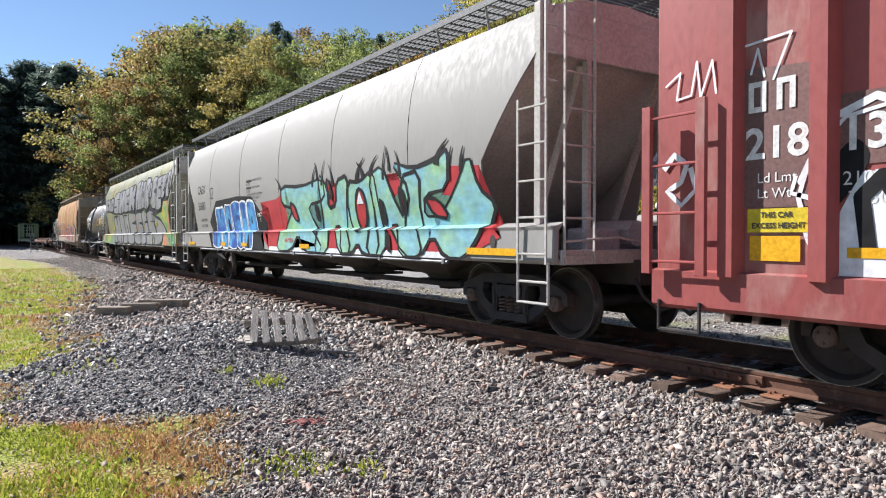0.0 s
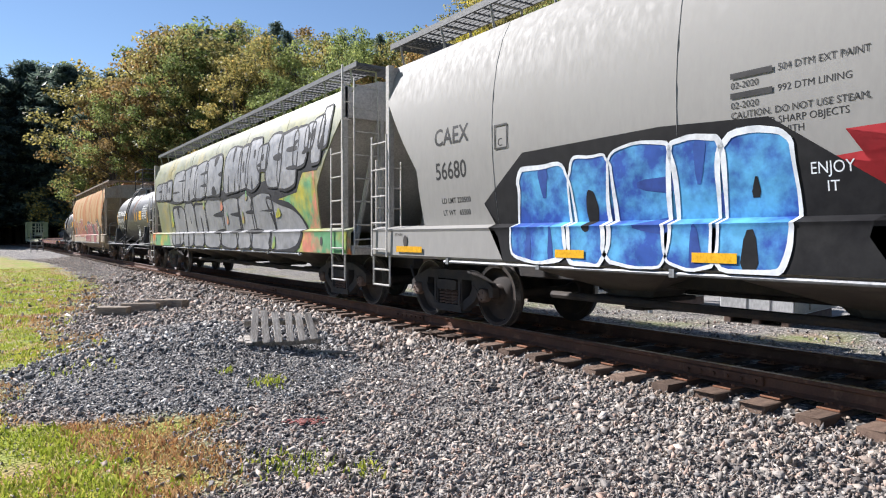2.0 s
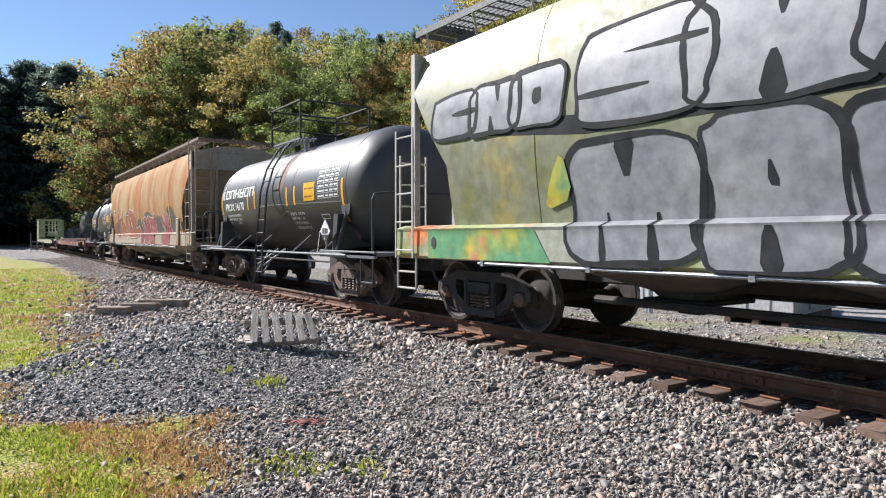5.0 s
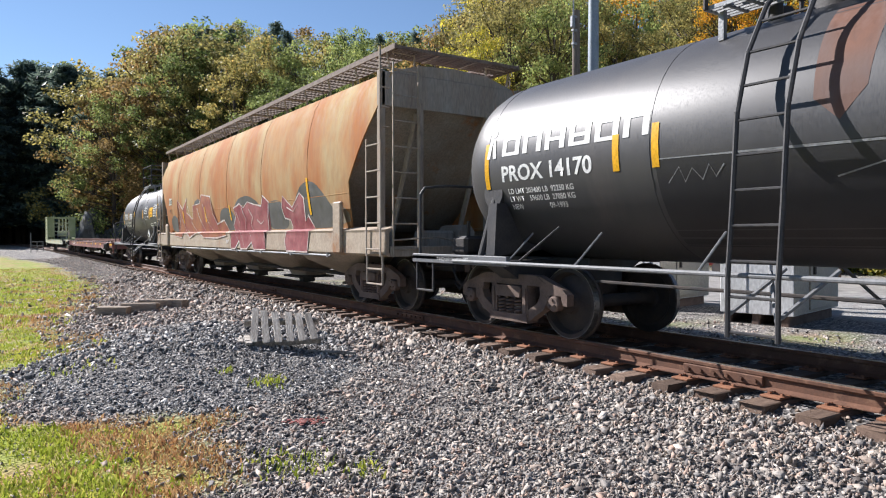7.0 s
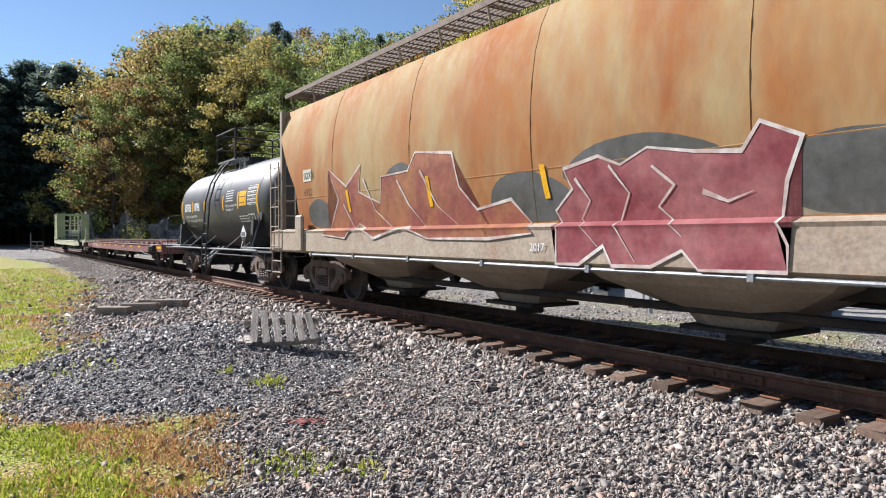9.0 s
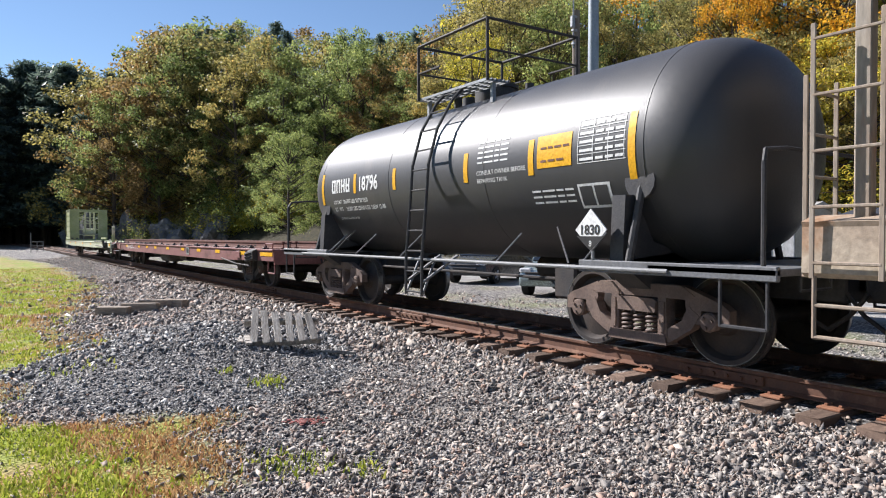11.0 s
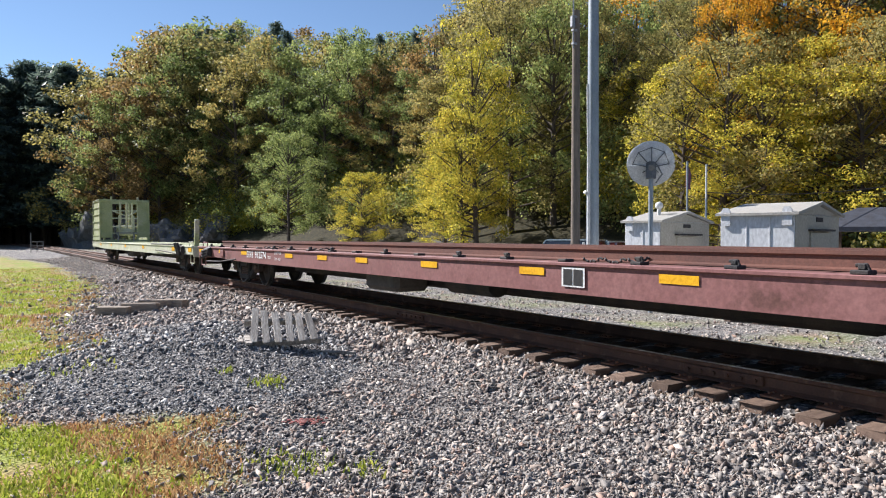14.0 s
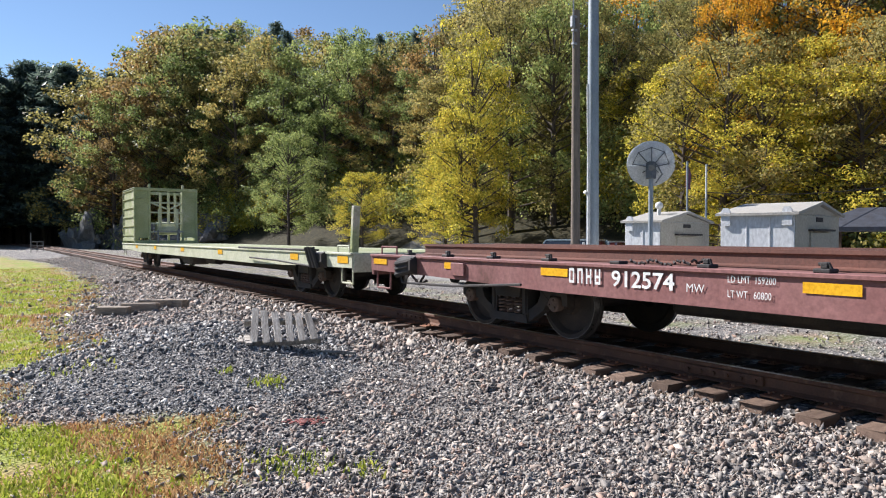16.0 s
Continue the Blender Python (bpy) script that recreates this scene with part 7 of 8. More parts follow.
def make_small_masts():
    white = MATS["white_conduit"]
    p = empty("whip_antenna", "thin white whip antenna on a grey mast", "antenna", at=pose(19.3, 13.55, GZ))
    bm = bmesh.new()
    tube(bm, (0, 0, -0.1), (0, 0, 3.0), 0.035, 8)
    part("mast", bm, MATS["galvanised_steel_pole"], p)
    bm = bmesh.new()
    tube(bm, (0, 0, 3.0), (0, 0, 4.1), 0.03, 8)
    part("whip", bm, white, p)
    p = empty("flagpole", "short pole with a furled dark striped flag", "flagpole", at=pose(18.8, 13.9, GZ))
    bm = bmesh.new()
    tube(bm, (0, 0, -0.1), (0, 0, 4.2), 0.03, 8)
    part("pole", bm, MATS["galvanised_steel_pole"], p)
    bm = bmesh.new()
    loft(bm, [[(0.03 + w, 0.05 * math.sin(3 * z), 3.3 + z), (0.03 + w * 1.3, 0.06, 3.3 + z), (0.03, 0.08, 3.3 + z), (0.02, -0.02, 3.3 + z)] for z, w in ((0.0, 0.12), (0.25, 0.17), (0.5, 0.2), (0.75, 0.08))])
    part("flag", bm, mat("flag_cloth", (0.10, 0.05, 0.09), (0.25, 0.10, 0.12), rough=0.9, scale=6), p, "furled red and blue cloth")
    p = empty("overhead_cable", "thin slack black cable strung behind the sheds", "cable")
    bm = bmesh.new()
    pipe(bm, [(19.3 + 0.9 * k, 13.55 - 0.35 * k, 2.45 + 0.075 * k + 0.012 * (k - 5) ** 2) for k in range(11)], 0.014, 5)
    part("strand", bm, BLACK_IRON, p)
    p = empty("open_shelter", "dark-roofed open timber shelter beyond the lot", "shelter", at=pose(25.7, 11.0, GZ, 0, 0, 20))
    for x, y in ((-2.2, -1.6), (2.2, -1.6), (-2.2, 1.6), (2.2, 1.6)):
        bm = bmesh.new()
        box(bm, x - .07, x + .07, y - .07, y + .07, -0.1, 2.0)
        part("post", bm, TIE_WOOD, p)
    bm = bmesh.new()
    loft(bm, [[(x * k, y * k, z) for x, y in ((-2.7, -2.1), (2.7, -2.1), (2.7, 2.1), (-2.7, 2.1))] for k, z in ((1.0, 1.95), (1.0, 2.08), (0.35, 2.75))])
    part("roof", bm, mat("dark_shingle", (0.055, 0.06, 0.075), (0.035, 0.035, 0.04), rough=0.85, scale=4, fine=40), p)
    p = empty("parked_van", "tall red van parked behind the sheds", "vehicle", at=pose(28.3, 17.1, GZ))
    bm = bmesh.new()
    box(bm, -0.9, 0.9, -2.4, 2.4, 0.45, 1.15, 0.12)
    loft(bm, [[(x * k, y * k + 0.2, z) for x, y in ((-0.82, -1.0), (0.82, -1.0), (0.82, 1.0), (-0.82, 1.0))] for k, z in ((1.0, 1.14), (0.92, 2.9), (0.8, 3.0))])
    part("body", bm, mat("red_car_paint", (0.30, 0.02, 0.02), rough=0.25, scale=2, bump=0), p)
    for x in (-0.8, 0.8):
        for y in (-1.5, 1.5):
            bm = bmesh.new()
            tube(bm, (x - .1, y, 0.33), (x + .1, y, 0.33), 0.33, 18)
            part("wheel", bm, BLACK_IRON, p)


make_small_masts()


def parked_car(label, paint, at, tall):
    c = empty("parked_car", label, "car", "parked cars", at=at)
    glass = mat("car_glass", (0.02, 0.025, 0.03), rough=0.06, scale=2, bump=0, spec=0.8)
    bm = bmesh.new()
    # body lofted along its length, nose at -y
    rows = [(-2.2, 0.50, 0.62, 0.70), (-2.1, 0.32, 0.80, 0.82), (-1.2, 0.28, 0.98, 0.90), (-0.75, 0.28, 1.05, 0.91), (1.9, 0.28, 1.08, 0.90), (2.15, 0.35, 1.02, 0.85), (2.2, 0.5, 0.9, 0.78)]
    loft(bm, [[(-w, y, lo), (-w * 1.02, y, (lo + hi) / 2), (-w * 0.94, y, hi), (w * 0.94, y, hi), (w * 1.02, y, (lo + hi) / 2), (w, y, lo)] for y, lo, hi, w in rows])
    part("body", bm, paint, c, smooth=True)
    bm = bmesh.new()
    loft(bm, [[(-w, y0 + k, z), (w, y0 + k, z), (w, y1 - k, z), (-w, y1 - k, z)] for (y0, y1, z, w, k) in ((-1.0, 2.05, 1.04, 0.84, 0), (-0.2, 1.9, tall - .06, 0.70, 0))])
    part("cabin_glass", bm, glass, c)
    bm = bmesh.new()
    box(bm, -0.68, 0.68, -0.2, 1.9, tall - .07, tall, 0.03)
    for s in (-1, 1):
        tube(bm, (s * 0.83, -0.95, 1.05), (s * 0.69, -0.18, tall - .04), 0.035, 6)
        tube(bm, (s * 0.84, 0.5, 1.05), (s * 0.70, 0.5, tall - .04), 0.04, 6)
        tube(bm, (s * 0.84, 2.0, 1.05), (s * 0.69, 1.88, tall - .04), 0.06, 6)
    part("roof", bm, paint, c)
    for s in (-1, 1):
        bm = bmesh.new()
        box(bm, s * 0.45, s * 0.80, -2.17, -1.9, 0.70, 0.85, 0.04)
        part("headlight", bm, mat("headlight_glass", (0.7, 0.7, 0.72), rough=0.1, scale=5, bump=0), c, "clear headlight")
        for y in (-1.35, 1.35):
            bm = bmesh.new()
            tube(bm, (s * 0.72, y, 0.33), (s * 0.93, y, 0.33), 0.335, 22)
            w = part("wheel", bm, mat("tyre_rubber", (0.02, 0.02, 0.021), rough=0.8, scale=5), c)
            bm = bmesh.new()
            for k in range(5):
                a = 2 * math.pi * k / 5
                tube(bm, (s * 0.935, y, 0.33), (s * 0.935, y + 0.19 * math.cos(a), 0.33 + 0.19 * math.sin(a)), 0.035, 6)
            tube(bm, (s * 0.928, y, 0.33), (s * 0.94, y, 0.33), 0.06, 10)
            part("rim", bm, mat("alloy_rim", (0.5, 0.5, 0.52), rough=0.3, metal=0.8, scale=5), w)
    bm = bmesh.new()
    box(bm, -0.5, 0.5, -2.24, -2.15, 0.50, 0.62, 0.02)
    box(bm, -0.62, 0.62, -2.20, -2.1, 0.66, 0.74, 0.02)
    part("grille", bm, BLACK_IRON, c)


def make_parked():
    silver = mat("silver_car_paint", (0.30, 0.36, 0.38), (0.27, 0.33, 0.35), rough=0.25, metal=0.5, scale=1, bump=0)
    parked_car("silver-green sport utility car parked on the lot", silver, pose(15.2, 15.6, GZ, 0, 0, -62), 1.68)
    parked_car("dark grey car parked on the lot", mat("grey_car_gloss", (0.10, 0.105, 0.11), rough=0.25, metal=0.3, scale=1, bump=0), pose(16.6, 21.5, GZ, 0, 0, -62), 1.5)
    parked_car("pale grey car parked on the lot", mat("pale_car_gloss", (0.42, 0.42, 0.41), rough=0.3, metal=0.3, scale=1, bump=0), pose(18.0, 17.3, GZ, 0, 0, -66), 1.6)


make_parked()


# ---- near things ----
def make_pallet():
    grey = mat("bleached_pallet_wood", (0.44, 0.40, 0.35), (0.16, 0.135, 0.11), rough=0.9, stretch=(9, 1.5, 9), scale=2, fine=9, bump=0.5, rand=0.25, speck=0.9)
    gz = ground_z(3.5, 9.25)
    p = empty("broken_pallet", "grey weathered broken wooden pallet lying tilted on the stones", "pallet",
              at=pose(3.28, 8.70, ground_z(3.28, 8.7) + 0.06, 30, 0, -17))
    for k in range(6):
        bm = bmesh.new()
        x = -0.40 + 0.155 * k
        l = (0.66, 0.62, 0.58, 0.56, 0.52, 0.48)[k]
        box(bm, x - .046, x + .046, -0.10, l, 0.10, 0.122, 0.003)
        part("board", bm, grey, p, at=pose(0, 0, 0, 0, 0, (-3, 1, 2, -1, 2, 5)[k]))
    for y in (-0.02, 0.42):
        bm = bmesh.new()
        box(bm, -0.52, 0.47, y - .022, y + .022, 0.012, 0.098, 0.004)
        part("stringer", bm, grey, p)
    q = empty("loose_pallet_board", "thin grey splintered board on the stones", "board", at=pose(2.86, 8.95, ground_z(2.86, 8.95) + 0.03, 0, 0, 75))
    bm = bmesh.new()
    box(bm, -0.35, 0.35, -0.04, 0.04, 0.0, 0.025, 0.003)
    box(bm, -0.1, 0.55, 0.06, 0.13, -0.01, 0.012, 0.003)
    part("board", bm, grey, q)
    q = empty("loose_pallet_board", "broken grey board end on the stones", "board", at=pose(3.85, 8.45, ground_z(3.85, 8.45) + 0.03, 0, 4, -24))
    bm = bmesh.new()
    box(bm, -0.42, 0.3, -0.03, 0.03, 0.0, 0.03, 0.003)
    part("board", bm, grey, q)


make_pallet()


def make_loose_ties():
    wood = mat("weathered_tie_wood", (0.38, 0.31, 0.24), (0.22, 0.165, 0.125), rough=0.9, stretch=(1.2, 9, 9), scale=2, fine=10, bump=0.6, rand=0.2)
    for x, y, rz, l in ((2.28, 16.5, -38, 0.72), (2.88, 16.85, -30, 0.8), (3.35, 17.45, -20, 0.75), (3.75, 17.3, -62, 0.7)):
        z = max(ground_z(x - .3, y), ground_z(x + .3, y), ground_z(x, y))
        bm = bmesh.new()
        box(bm, -l / 2, l / 2, -0.11, 0.11, 0, 0.17, 0.012)
        rng = random.Random(int(x * 100))
        for v in bm.verts:
            v.co += Vector((rng.uniform(-.03, .03), rng.uniform(-.01, .01), rng.uniform(-.006, .006)))
        ob = part("cut_tie", bm, wood)
        ob.matrix_basis = pose(x, y, z + 0.02, 0, 0, rz)
        tagged(ob, "weathered grey-brown cut wooden tie lying on the stones", "timber", "cut ties by the heap")


make_loose_ties()


def make_marks():
    """Sprayed red paint on the stones, and the far gate."""
    rng = np.random.default_rng(3)
    bm = bmesh.new()
    for k in range(55):
        x, y = 2.36 + rng.normal() * 0.065, 5.78 + rng.normal() * 0.05
        s = rng.uniform(0.008, 0.018)
        bmesh.ops.create_icosphere(bm, subdivisions=1, radius=s, matrix=Matrix.Translation((x, y, ground_z(x, y) + 0.018)) @ Matrix.Diagonal((1.4, 1.2, 0.6, 1)))
    ob = part("painted_stones", bm, mat("faded_red_marking", (0.36, 0.12, 0.10), (0.24, 0.11, 0.10), rough=0.85, scale=20))
    tagged(ob, "stones sprayed with faded red marking paint", "paint mark", kind="stuff")
    g = empty("barrier_gate", "small grey steel bar gate beside the track", "gate", at=pose(4.5, 88.0, -0.42, 0, 0, 10))
    bm = bmesh.new()
    for x in (-0.6, 0.0, 0.6):
        tube(bm, (x, 0, -0.1), (x, 0, 1.25 if x > -0.5 else 2.2), 0.05, 6)
    for z in (0.35, 0.75, 1.2):
        tube(bm, (-0.6, 0, z), (0.6, 0, z), 0.04, 6)
    part("bars", bm, mat("gate_grey", (0.17, 0.17, 0.165), rough=0.6, scale=5), g)


make_marks()


# ---- tunnel and rock ----
def make_tunnel():
    stone = mat("portal_stone", (0.055, 0.053, 0.05), (0.035, 0.034, 0.033), rough=0.95, scale=0.6, fine=4, bump=0.8, bump_dist=0.15)
    bm = bmesh.new()
    tx = track_x(TUNNEL_Y)
    arch = [(tx - 3.0, -0.4), (tx - 3.0, 4.2)] + [(tx + 3.0 * math.cos(math.pi - math.pi * k / 12), 4.2 + 2.6 * math.sin(math.pi * k / 12)) for k in range(1, 12)] + [(tx + 3.0, 4.2), (tx + 3.0, -0.4)]
    # wall with the arch left open
    left = [(tx - 26, -0.6), (tx - 26, 9.0), (tx, 9.0)] + list(reversed(arch[:7 + 1]))
    right = [(tx, 9.0), (tx + 22, 9.0), (tx + 22, -0.6)] + list(reversed(arch[7:]))
    prism(bm, left, 'y', TUNNEL_Y, TUNNEL_Y + 1.6)
    prism(bm, right, 'y', TUNNEL_Y, TUNNEL_Y + 1.6)
    wall = part("tunnel_portal", bm, stone)
    tagged(wall, "dark stone tunnel mouth in the hillside", "tunnel", kind="structure")
    bm = bmesh.new()
    loft(bm, [[(a - 0.04 * (y - TUNNEL_Y), y, b) for a, b in arch] for y in (TUNNEL_Y + 1.5, TUNNEL_Y + 20, TUNNEL_Y + 45)], cap=False, closed=False)
    vs = [bm.verts.new((a - 1.8, TUNNEL_Y + 45.1, b)) for a, b in arch]
    bm.faces.new(vs)
    tagged(part("tunnel_lining", bm, stone), "black unlit tunnel lining", "tunnel", kind="structure")


make_tunnel()


def make_rocks():
    rock = mat("grey_cliff_rock", (0.17, 0.165, 0.16), (0.085, 0.082, 0.08), rough=0.95, scale=0.5, fine=3.0, bump=0.9, bump_dist=0.25, c=(0.26, 0.23, 0.19), c_scale=0.8)
    for x, y, sx, sy, sz, seed in ((13.0, 118, 3.5, 9, 5.2, 1), (17.5, 108, 3.0, 6, 4.6, 2), (21.5, 100, 3.5, 6, 3.6, 3), (25.5, 94, 3, 5, 2.6, 4)):
        bm = bmesh.new()
        bmesh.ops.create_icosphere(bm, subdivisions=4, radius=1.0)
        for v in bm.verts:
            p = v.co.copy()
            n = noise.fractal(p * 1.7 + Vector((seed * 3.0, 0, 0)), 0.9, 2.1, 6) * 0.5
            v.co = p * (1 + n)
            v.co.z += 0.06 * math.sin(p.z * 14 + p.x * 3)
            v.co = Vector((v.co.x * sx, v.co.y * sy, max(v.co.z, -0.25) * sz))
        ob = part("rock_outcrop", bm, rock)
        ob.matrix_basis = pose(x, y, ground_z(x, y) - 0.2)
        tagged(ob, "rough grey layered rock outcrop at the foot of the hill", "rock", "rock outcrops")


make_rocks()


# ---- woods ----
BARK = mat("bark", (0.10, 0.08, 0.065), (0.055, 0.045, 0.038), rough=0.95, stretch=(4, 4, 0.7), scale=2, fine=8, bump=0.6)
LEAF = {
    "green": island_mat("green_leaves", [(0.0, (0.060, 0.085, 0.026)), (0.4, (0.195, 0.245, 0.080)), (0.8, (0.37, 0.42, 0.14)), (1.0, (0.55, 0.54, 0.17))], rough=0.5, bump=0, translucent=0.52, tint=0.35),
    "olive": island_mat("olive_leaves", [(0.0, (0.090, 0.088, 0.034)), (0.4, (0.265, 0.238, 0.084)), (0.8, (0.47, 0.40, 0.13)), (1.0, (0.57, 0.36, 0.11))], rough=0.5, bump=0, translucent=0.52, tint=0.3),
    "yellow": island_mat("yellow_leaves", [(0.0, (0.16, 0.17, 0.028)), (0.35, (0.38, 0.36, 0.050)), (0.7, (0.64, 0.53, 0.075)), (1.0, (0.78, 0.56, 0.085))], rough=0.5, bump=0, translucent=0.56, tint=0.2),
    "orange": island_mat("orange_leaves", [(0.0, (0.30, 0.19, 0.025)), (0.4, (0.62, 0.36, 0.035)), (0.75, (0.78, 0.43, 0.040)), (1.0, (0.74, 0.30, 0.035))], rough=0.5, bump=0, translucent=0.5, tint=0.2),
    "brown": island_mat("brown_leaves", [(0.0, (0.120, 0.088, 0.038)), (0.5, (0.30, 0.205, 0.080)), (1.0, (0.50, 0.32, 0.12))], rough=0.6, bump=0, translucent=0.52, tint=0.3),
    "pine": island_mat("pine_needles", [(0.0, (0.055, 0.080, 0.068)), (0.5, (0.125, 0.175, 0.140)), (1.0, (0.24, 0.29, 0.21))], rough=0.5, bump=0, translucent=0.4, tint=0.3),
}


def crown_mesh(seed, leaves, leaf, kind="broad", limbs=34):
    """A unit tree, one metre tall: leaf clumps on limbs; and its wood."""
    rng = np.random.default_rng(seed)
    clumps = []
    wood = bmesh.new()
    if kind == "broad":
        lean = rng.normal(size=2) * 0.03
        for k in range(4):
            z0, z1 = 0.22 * k, 0.22 * (k + 1)
            r0, r1 = 0.017 * (1 - 0.22 * k), 0.017 * (1 - 0.22 * (k + 1))
            tube(wood, (lean[0] * z0, lean[1] * z0, z0), (lean[0] * z1, lean[1] * z1, z1), r0, 7, r2=max(r1, .003))
        low = rng.uniform(0.07, 0.22)
        for k in range(limbs):
            h = low + (0.92 - low) * (k + rng.random()) / limbs
            f = (h - low) / (0.97 - low)
            rad = (0.10 + 0.20 * math.sin(math.pi * min(f * 0.85 + 0.18, 1.0))) * rng.uniform(0.6, 1.15)
            a = 2.4 * k + rng.normal() * 0.5
            tip = np.array((math.cos(a) * rad, math.sin(a) * rad, h))
            tube(wood, (lean[0] * h * .8, lean[1] * h * .8, h * 0.78), tip, 0.0045, 5, r2=0.0015)
            clumps.append((tip, rng.uniform(0.045, 0.085)))
            for _ in range(2):
                clumps.append((tip * (0.75, 0.75, 1) + np.clip(rng.normal(size=3), -1.3, 1.3) * 0.04, rng.uniform(0.03, 0.07)))
        clumps.append((np.array((lean[0], lean[1], 0.88)), 0.09))
    else:
        tube(wood, (0, 0, 0), (0, 0, 0.98), 0.013, 7, r2=0.002)
        for k in range(56):
            h = 0.16 + 0.82 * (k + rng.random()) / 56
            rad = 0.20 * (1.02 - h) ** 0.8 * rng.uniform(0.6, 1.2)
            a = 2.4 * k
            tip = np.array((math.cos(a) * rad, math.sin(a) * rad, h - rad * 0.25))
            tube(wood, (0, 0, h), tip, 0.003, 4, r2=0.001)
            for j in range(3):
                clumps.append((np.array((0, 0, h)) + (tip - (0, 0, h)) * (0.35 + 0.32 * j), 0.018 + 0.012 * j))
    weights = np.array([c[1] ** 2 for c in clumps])
    weights /= weights.sum()
    idx = rng.choice(len(clumps), leaves, p=weights)
    cen = np.array([clumps[i][0] for i in idx])
    rad = np.array([clumps[i][1] for i in idx])[:, None]
    d = rng.normal(size=(leaves, 3))
    d /= np.linalg.norm(d, axis=1, keepdims=True)
    pos = cen + d * rad * (rng.random((leaves, 1)) ** 0.5) * (1, 1, 0.55)
    n = d * 0.6 + rng.normal(size=(leaves, 3)) * 0.7 + (0, 0, 0.35)
    n /= np.linalg.norm(n, axis=1, keepdims=True)
    t = np.cross(n, rng.normal(size=(leaves, 3)))
    t /= np.linalg.norm(t, axis=1, keepdims=True)
    b = np.cross(n, t)
    s = leaf * rng.uniform(0.6, 1.35, (leaves, 1))
    wide = 0.62 if kind == "broad" else 0.22
    V = np.stack([pos - t * s, pos + b * s * wide + n * s * 0.18, pos + t * s, pos - b * s * wide + n * s * 0.18], axis=1).reshape(-1, 3)
    F = np.arange(leaves * 4).reshape(-1, 4)
    me = raw_mesh("crown", V, F, LEAF["green"])
    bmesh.ops.recalc_face_normals(wood, faces=wood.faces)
    wm = bpy.data.meshes.new("trunk")
    wood.to_mesh(wm)
    wood.free()
    wm.materials.append(BARK)
    return me, wm


TREES = {"near": [crown_mesh(10 + k, 10500, 0.0066) for k in range(5)], "mid": [crown_mesh(20 + k, 5600, 0.0082) for k in range(4)], "far": [crown_mesh(30 + k, 3000, 0.0105) for k in range(4)],
         "edge": [crown_mesh(70 + k, 17000, 0.0056, limbs=46) for k in range(3)], "pine": [crown_mesh(50 + k, 4600, 0.016, "pine") for k in range(3)]}


def tree(kind, x, y, h, colour, spread, rng, label):
    t = empty("tree", label, "tree", "trees of the hillside", at=pose(x, y, ground_z(x, y) - 0.2, 0, 0, rng.uniform(0, 360)))
    crown, wood = TREES[kind][rng.randrange(len(TREES[kind]))]
    h *= 1.0 if kind == "pine" else 1.06
    c = link("crown", crown, t)
    c.scale = (h * spread, h * spread, h)
    c.material_slots[0].link = 'OBJECT'
    c.material_slots[0].material = LEAF[colour]
    w = link("trunk", wood, t)
    w.scale = (h * spread, h * spread, h)
    return t


# how high the woods stand against the sky, as slope over bearing from the track's line
SKYLINE = [(-14, 0.19), (0, 0.225), (3, 0.23), (5.5, 0.225), (7, 0.212), (9, 0.235), (10.5, 0.26), (12, 0.29), (16, 0.295), (20, 0.31), (22, 0.31), (23.5, 0.29), (26.5, 0.31), (30, 0.292), (34, 0.325), (38, 0.38), (42, 0.385), (46, 0.36), (50, 0.36), (55, 0.40), (60, 0.38), (66, 0.37), (80, 0.40), (100, 0.35)]


def skyline(b):
    for (p, u), (q, v) in zip(SKYLINE, SKYLINE[1:]):
        if b <= q:
            return u + (v - u) * (b - p) / (q - p)
    return 0.35


LABELS = {"green": "leafy green broadleaf tree on the hillside", "olive": "broadleaf tree turning olive and brown", "yellow": "tree with bright yellow autumn leaves",
          "orange": "tree with orange autumn leaves", "brown": "thin tree with brownish autumn leaves", "pine": "dark green conifer on the hill"}


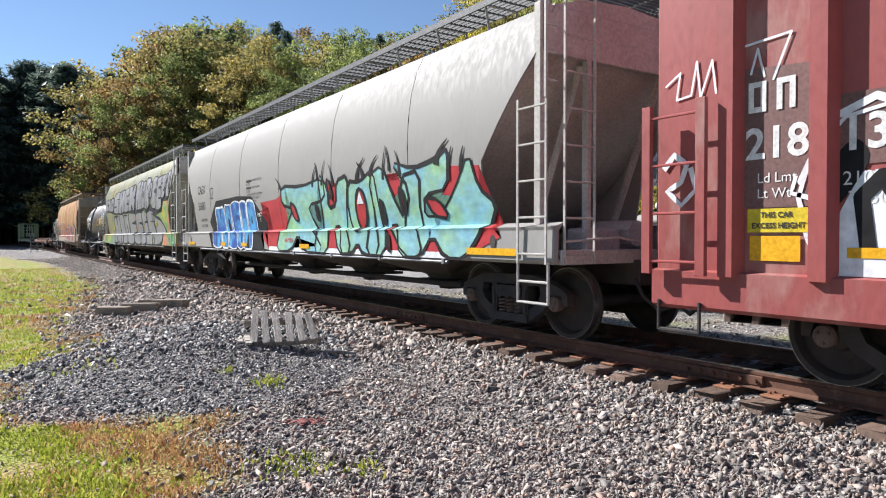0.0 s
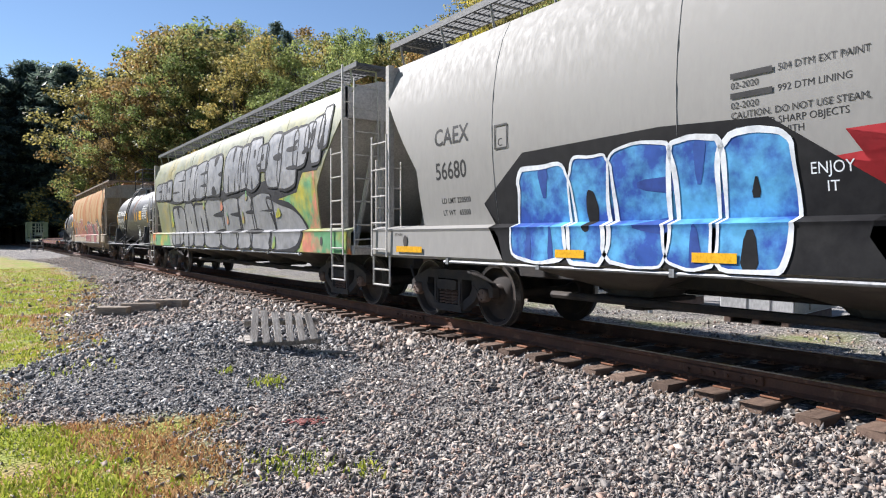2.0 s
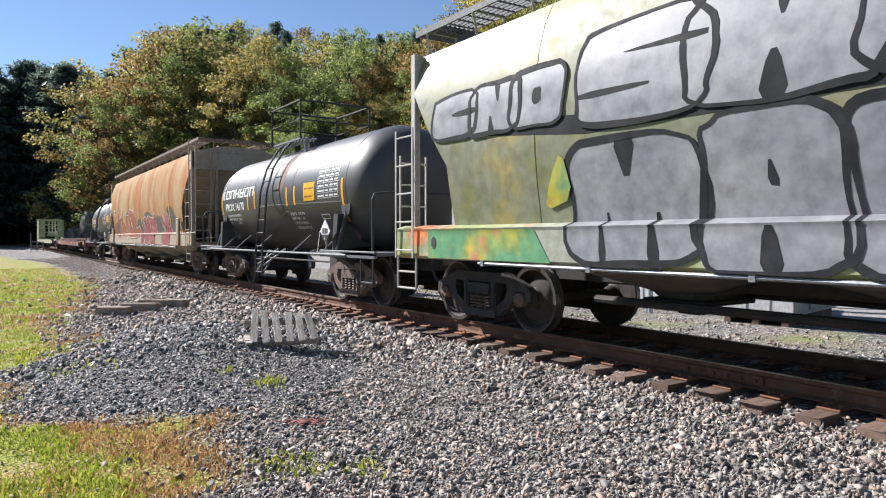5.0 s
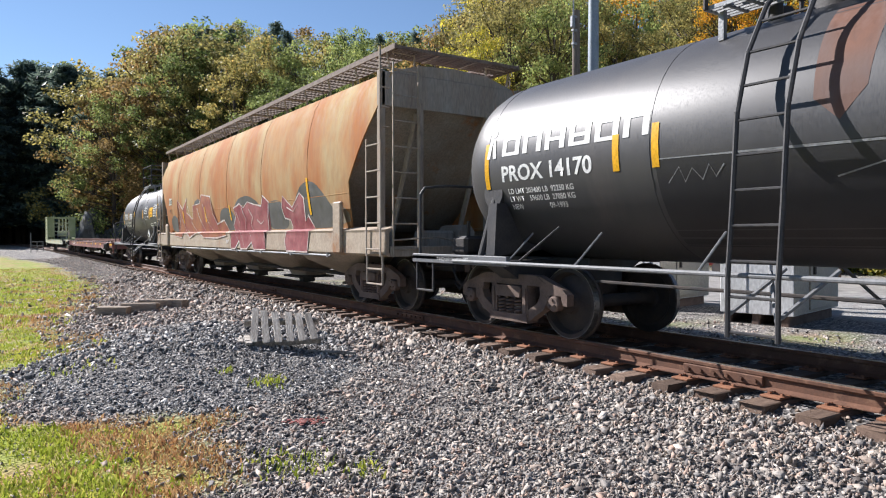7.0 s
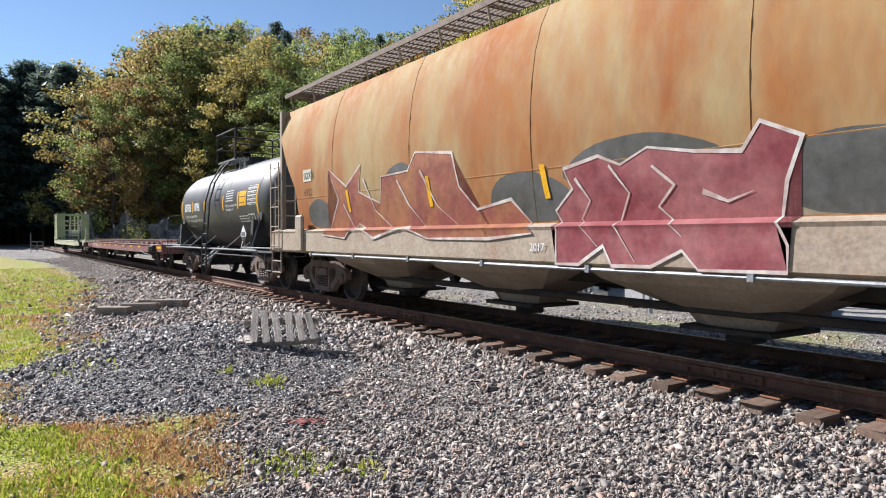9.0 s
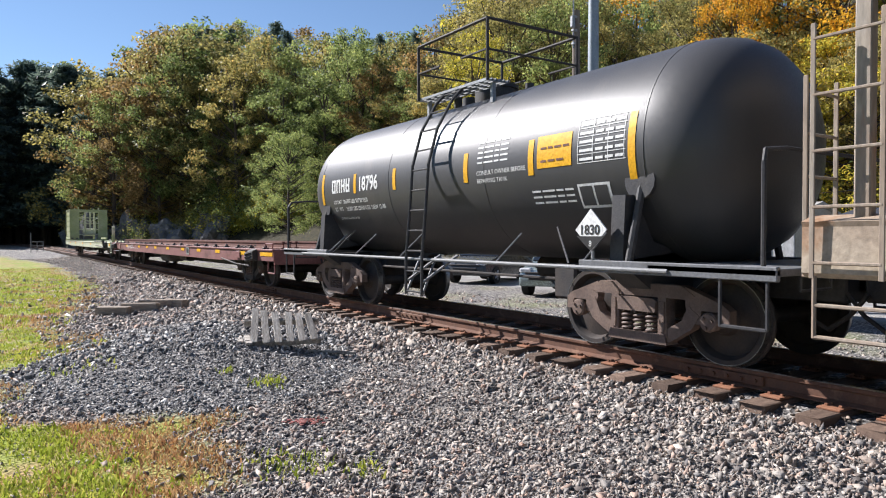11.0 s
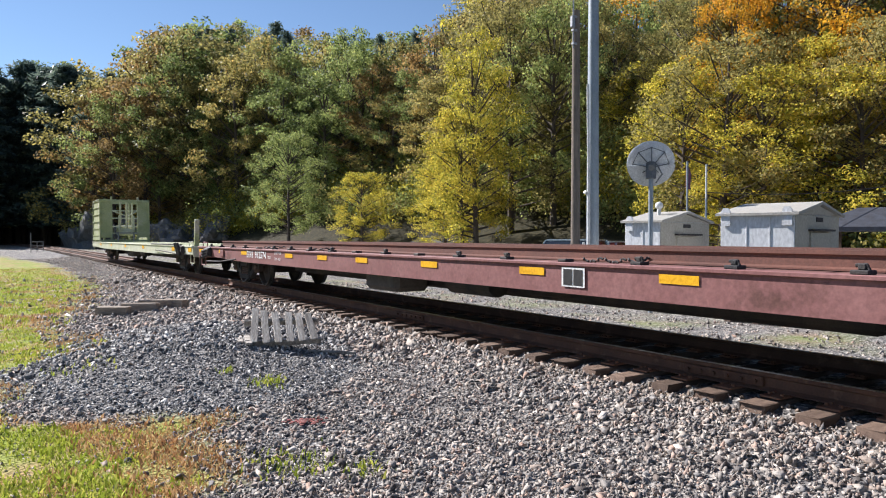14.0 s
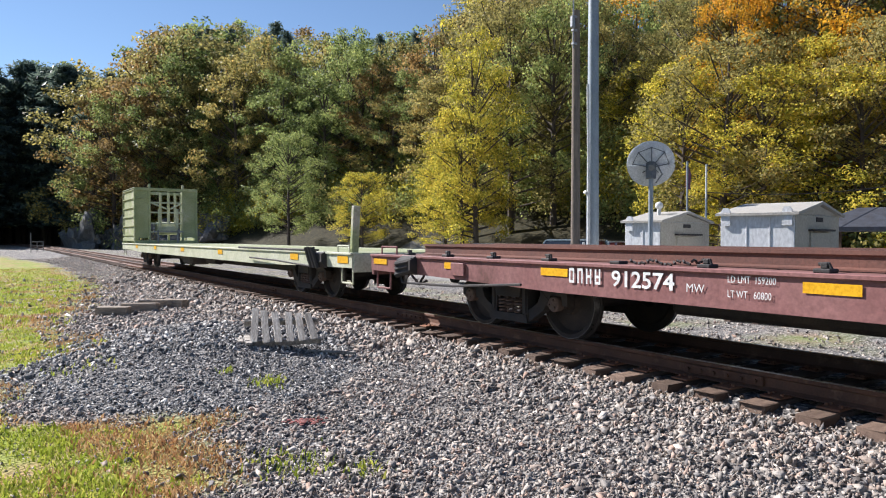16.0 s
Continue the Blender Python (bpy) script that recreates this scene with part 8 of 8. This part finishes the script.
def make_woods():
    rng = random.Random(12)

    def shade(b):
        """Mix of autumn colours along the wood's edge."""
        r = rng.random()
        if b < 3.5:
            return "pine"
        if b < 7:
            return "green" if r < 0.6 else "olive"
        if b < 20:
            return "olive" if r < 0.5 else "green" if r < 0.85 else "brown"
        if b < 34:
            return "green" if r < 0.55 else "olive" if r < 0.85 else "brown"
        if b < 48:
            return "olive" if r < 0.55 else "yellow" if r < 0.68 else "green" if r < 0.9 else "brown"
        return "yellow" if r < 0.22 else "orange" if r < 0.28 else "olive" if r < 0.72 else "green"

    # edge trees and the ranks up the slope: bearing from the track's line, and distance
    for row, (extra, step, kind, lo) in enumerate(((0, 2.3, "near", 0.55), (9, 2.2, "mid", 0.82), (20, 2.4, "far", 0.93), (34, 2.6, "far", 0.97), (54, 2.6, "far", 0.97))):
        b = -4.0 if row else 8.0
        while b < (84 if row < 4 else 16):
            dist = 128 - 1.75 * b if b < 30 else 75.5 - 0.95 * (b - 30) if b < 62 else 45 - 0.3 * (b - 62)
            d = dist + extra + rng.uniform(-3, 3)
            a = radians(b)
            x, y = d * math.sin(a), d * math.cos(a)
            g = ground_z(x, y)
            top = skyline(b) * d / math.cos(radians(33.8 - b)) * math.cos(radians(33.8 - b)) + CAM_H
            h = (top - g) * rng.uniform(lo, 1.0)
            h = min(max(h, 5.0), 38.0 if b < 10 else 31.0)
            if abs(x - track_x(y)) > 6.0 and (y < TUNNEL_Y - 1 or g > 4):
                c = "pine" if row >= 2 and rng.random() < 0.22 else shade(b)
                tree("pine" if c == "pine" else "edge" if row == 0 and b > 34 else kind, x, y, h, c, rng.uniform(0.85, 1.2) if h > 11 else 1.25, rng, LABELS[c])
            b += step * rng.uniform(0.75, 1.25) * (70 / dist if b > 8 else 0.9)
    # the bright trees at the lot's edge
    for b, d, h, c, sp in ((36.6, 51, 16.5, "yellow", 0.8), (35.4, 52, 12.0, "yellow", 0.9), (39.5, 56, 19, "olive", 0.9), (43.0, 55, 18, "green", 0.9), (34.0, 55, 8.5, "yellow", 1.1), (56, 41, 13, "olive", 1.2), (59.0, 40, 11.0, "yellow", 1.1), (62.5, 40, 11.0, "olive", 1.2), (65.5, 39, 10.5, "yellow", 1.2), (63.5, 50, 20.5, "orange", 0.9), (53.0, 43, 12.5, "yellow", 0.9), (67.5, 50, 21.0, "orange", 0.9), (57.0, 48, 15.5, "orange", 0.7), (27, 62, 8, "yellow", 1.1), (21, 72, 13, "green", 0.9)):
        a = radians(b)
        tree("edge", d * math.sin(a), d * math.cos(a), h, c, sp, rng, LABELS[c])
    for b, d in ((10.5, 128), (11.2, 131), (14.2, 122), (16.5, 118), (28.5, 92), (31.5, 88)):
        a = radians(b)
        x, y = d * math.sin(a), d * math.cos(a)
        tree("pine", x, y, (skyline(b)) * d + CAM_H - ground_z(x, y), "pine", 0.8, rng, LABELS["pine"])
    # the dark stand of conifers above the tunnel
    for k in range(44):
        b, d = -4.5 + 0.24 * k + rng.uniform(-.2, .2), rng.uniform(150, 178)
        x, y = d * math.sin(radians(b)), d * math.cos(radians(b))
        if abs(x - track_x(y)) > 5.0 or y > TUNNEL_Y + 3:
            tree("pine", x, y, max(skyline(b) * d * rng.uniform(0.85, 1.0) + CAM_H - ground_z(x, y), 8.0), "pine", 1.5, rng, LABELS["pine"])
    # over the tunnel and along the eye's side of the cutting
    for k in range(26):
        x, y = rng.uniform(-60, 30), TUNNEL_Y + rng.uniform(3, 40)
        tree("far", x, y, rng.uniform(12, 17), "green" if rng.random() < 0.7 else "olive", 1.15, rng, LABELS["green"])
    for k in range(12):
        x, y = rng.uniform(-60, -22), TUNNEL_Y + rng.uniform(-30, 8)
        tree("pine", x, y, rng.uniform(18, 26), "pine", 1.0, rng, LABELS["pine"])


make_woods()


def make_brush():
    """Undergrowth along the wood's foot."""
    rng = np.random.default_rng(21)
    r2 = random.Random(8)
    spots = []
    for k in range(900):
        b = r2.uniform(9.5, 75)
        dist = (128 - 1.75 * b if b < 30 else 75.5 - 0.95 * (b - 30) if b < 62 else 45 - 0.3 * (b - 62)) - r2.uniform(-14, 6)
        spots.append((dist * math.sin(radians(b)), dist * math.cos(radians(b)), r2.uniform(1.6, 4.6)))
    for name, colour, sel in (("green_brush", "green", 0), ("yellow_brush", "yellow", 1), ("olive_brush", "olive", 2)):
        P = []
        for i, (x, y, s) in enumerate(spots):
            if (i * 7 % 10 < 4) != (sel == 0) or (sel and (i % 2 == 0) != (sel == 1)):
                continue
            for _ in range(5):
                c = np.array((x, y, ground_z(x, y) + s * 0.4)) + rng.normal(size=3) * (s * .5, s * .5, s * .22)
                d = rng.normal(size=(150, 3))
                d /= np.linalg.norm(d, axis=1, keepdims=True)
                P.append(c + d * s * 0.5 * rng.random((150, 1)) ** 0.4)
        P = np.concatenate(P)
        n = len(P)
        t = rng.normal(size=(n, 3))
        t /= np.linalg.norm(t, axis=1, keepdims=True)
        b = np.cross(t, rng.normal(size=(n, 3)))
        b /= np.linalg.norm(b, axis=1, keepdims=True)
        s = rng.uniform(0.07, 0.17, (n, 1))
        V = np.stack([P - t * s, P + b * s * .6, P + t * s, P - b * s * .6], axis=1).reshape(-1, 3)
        ob = new(name, raw_mesh(name, V, np.arange(n * 4).reshape(-1, 4), LEAF[colour]))
        tagged(ob, "tangled undergrowth with yellowing leaves along the wood's edge", "shrubs", kind="stuff")


make_brush()


# ---- what moves: the train slows a little as it passes ----
def run(t):
    return 6.72 * t - 0.0325 * t * t


def motions():
    times = [0.5 * k for k in range(33)]
    for car, y0 in CARS:
        rows = []
        for t in times:
            y = y0 - run(t)
            rows.append((t, pose(track_x(y), y, 0, 0, 0, math.degrees(heading(y)))))
        walk(car, rows)
    spins = [0.1 * k for k in range(161)]
    for w, yy in WHEELSETS:
        walk(w, [(t, pose(0, yy, 0.457, math.degrees(run(t) / 0.457))) for t in spins])


motions()
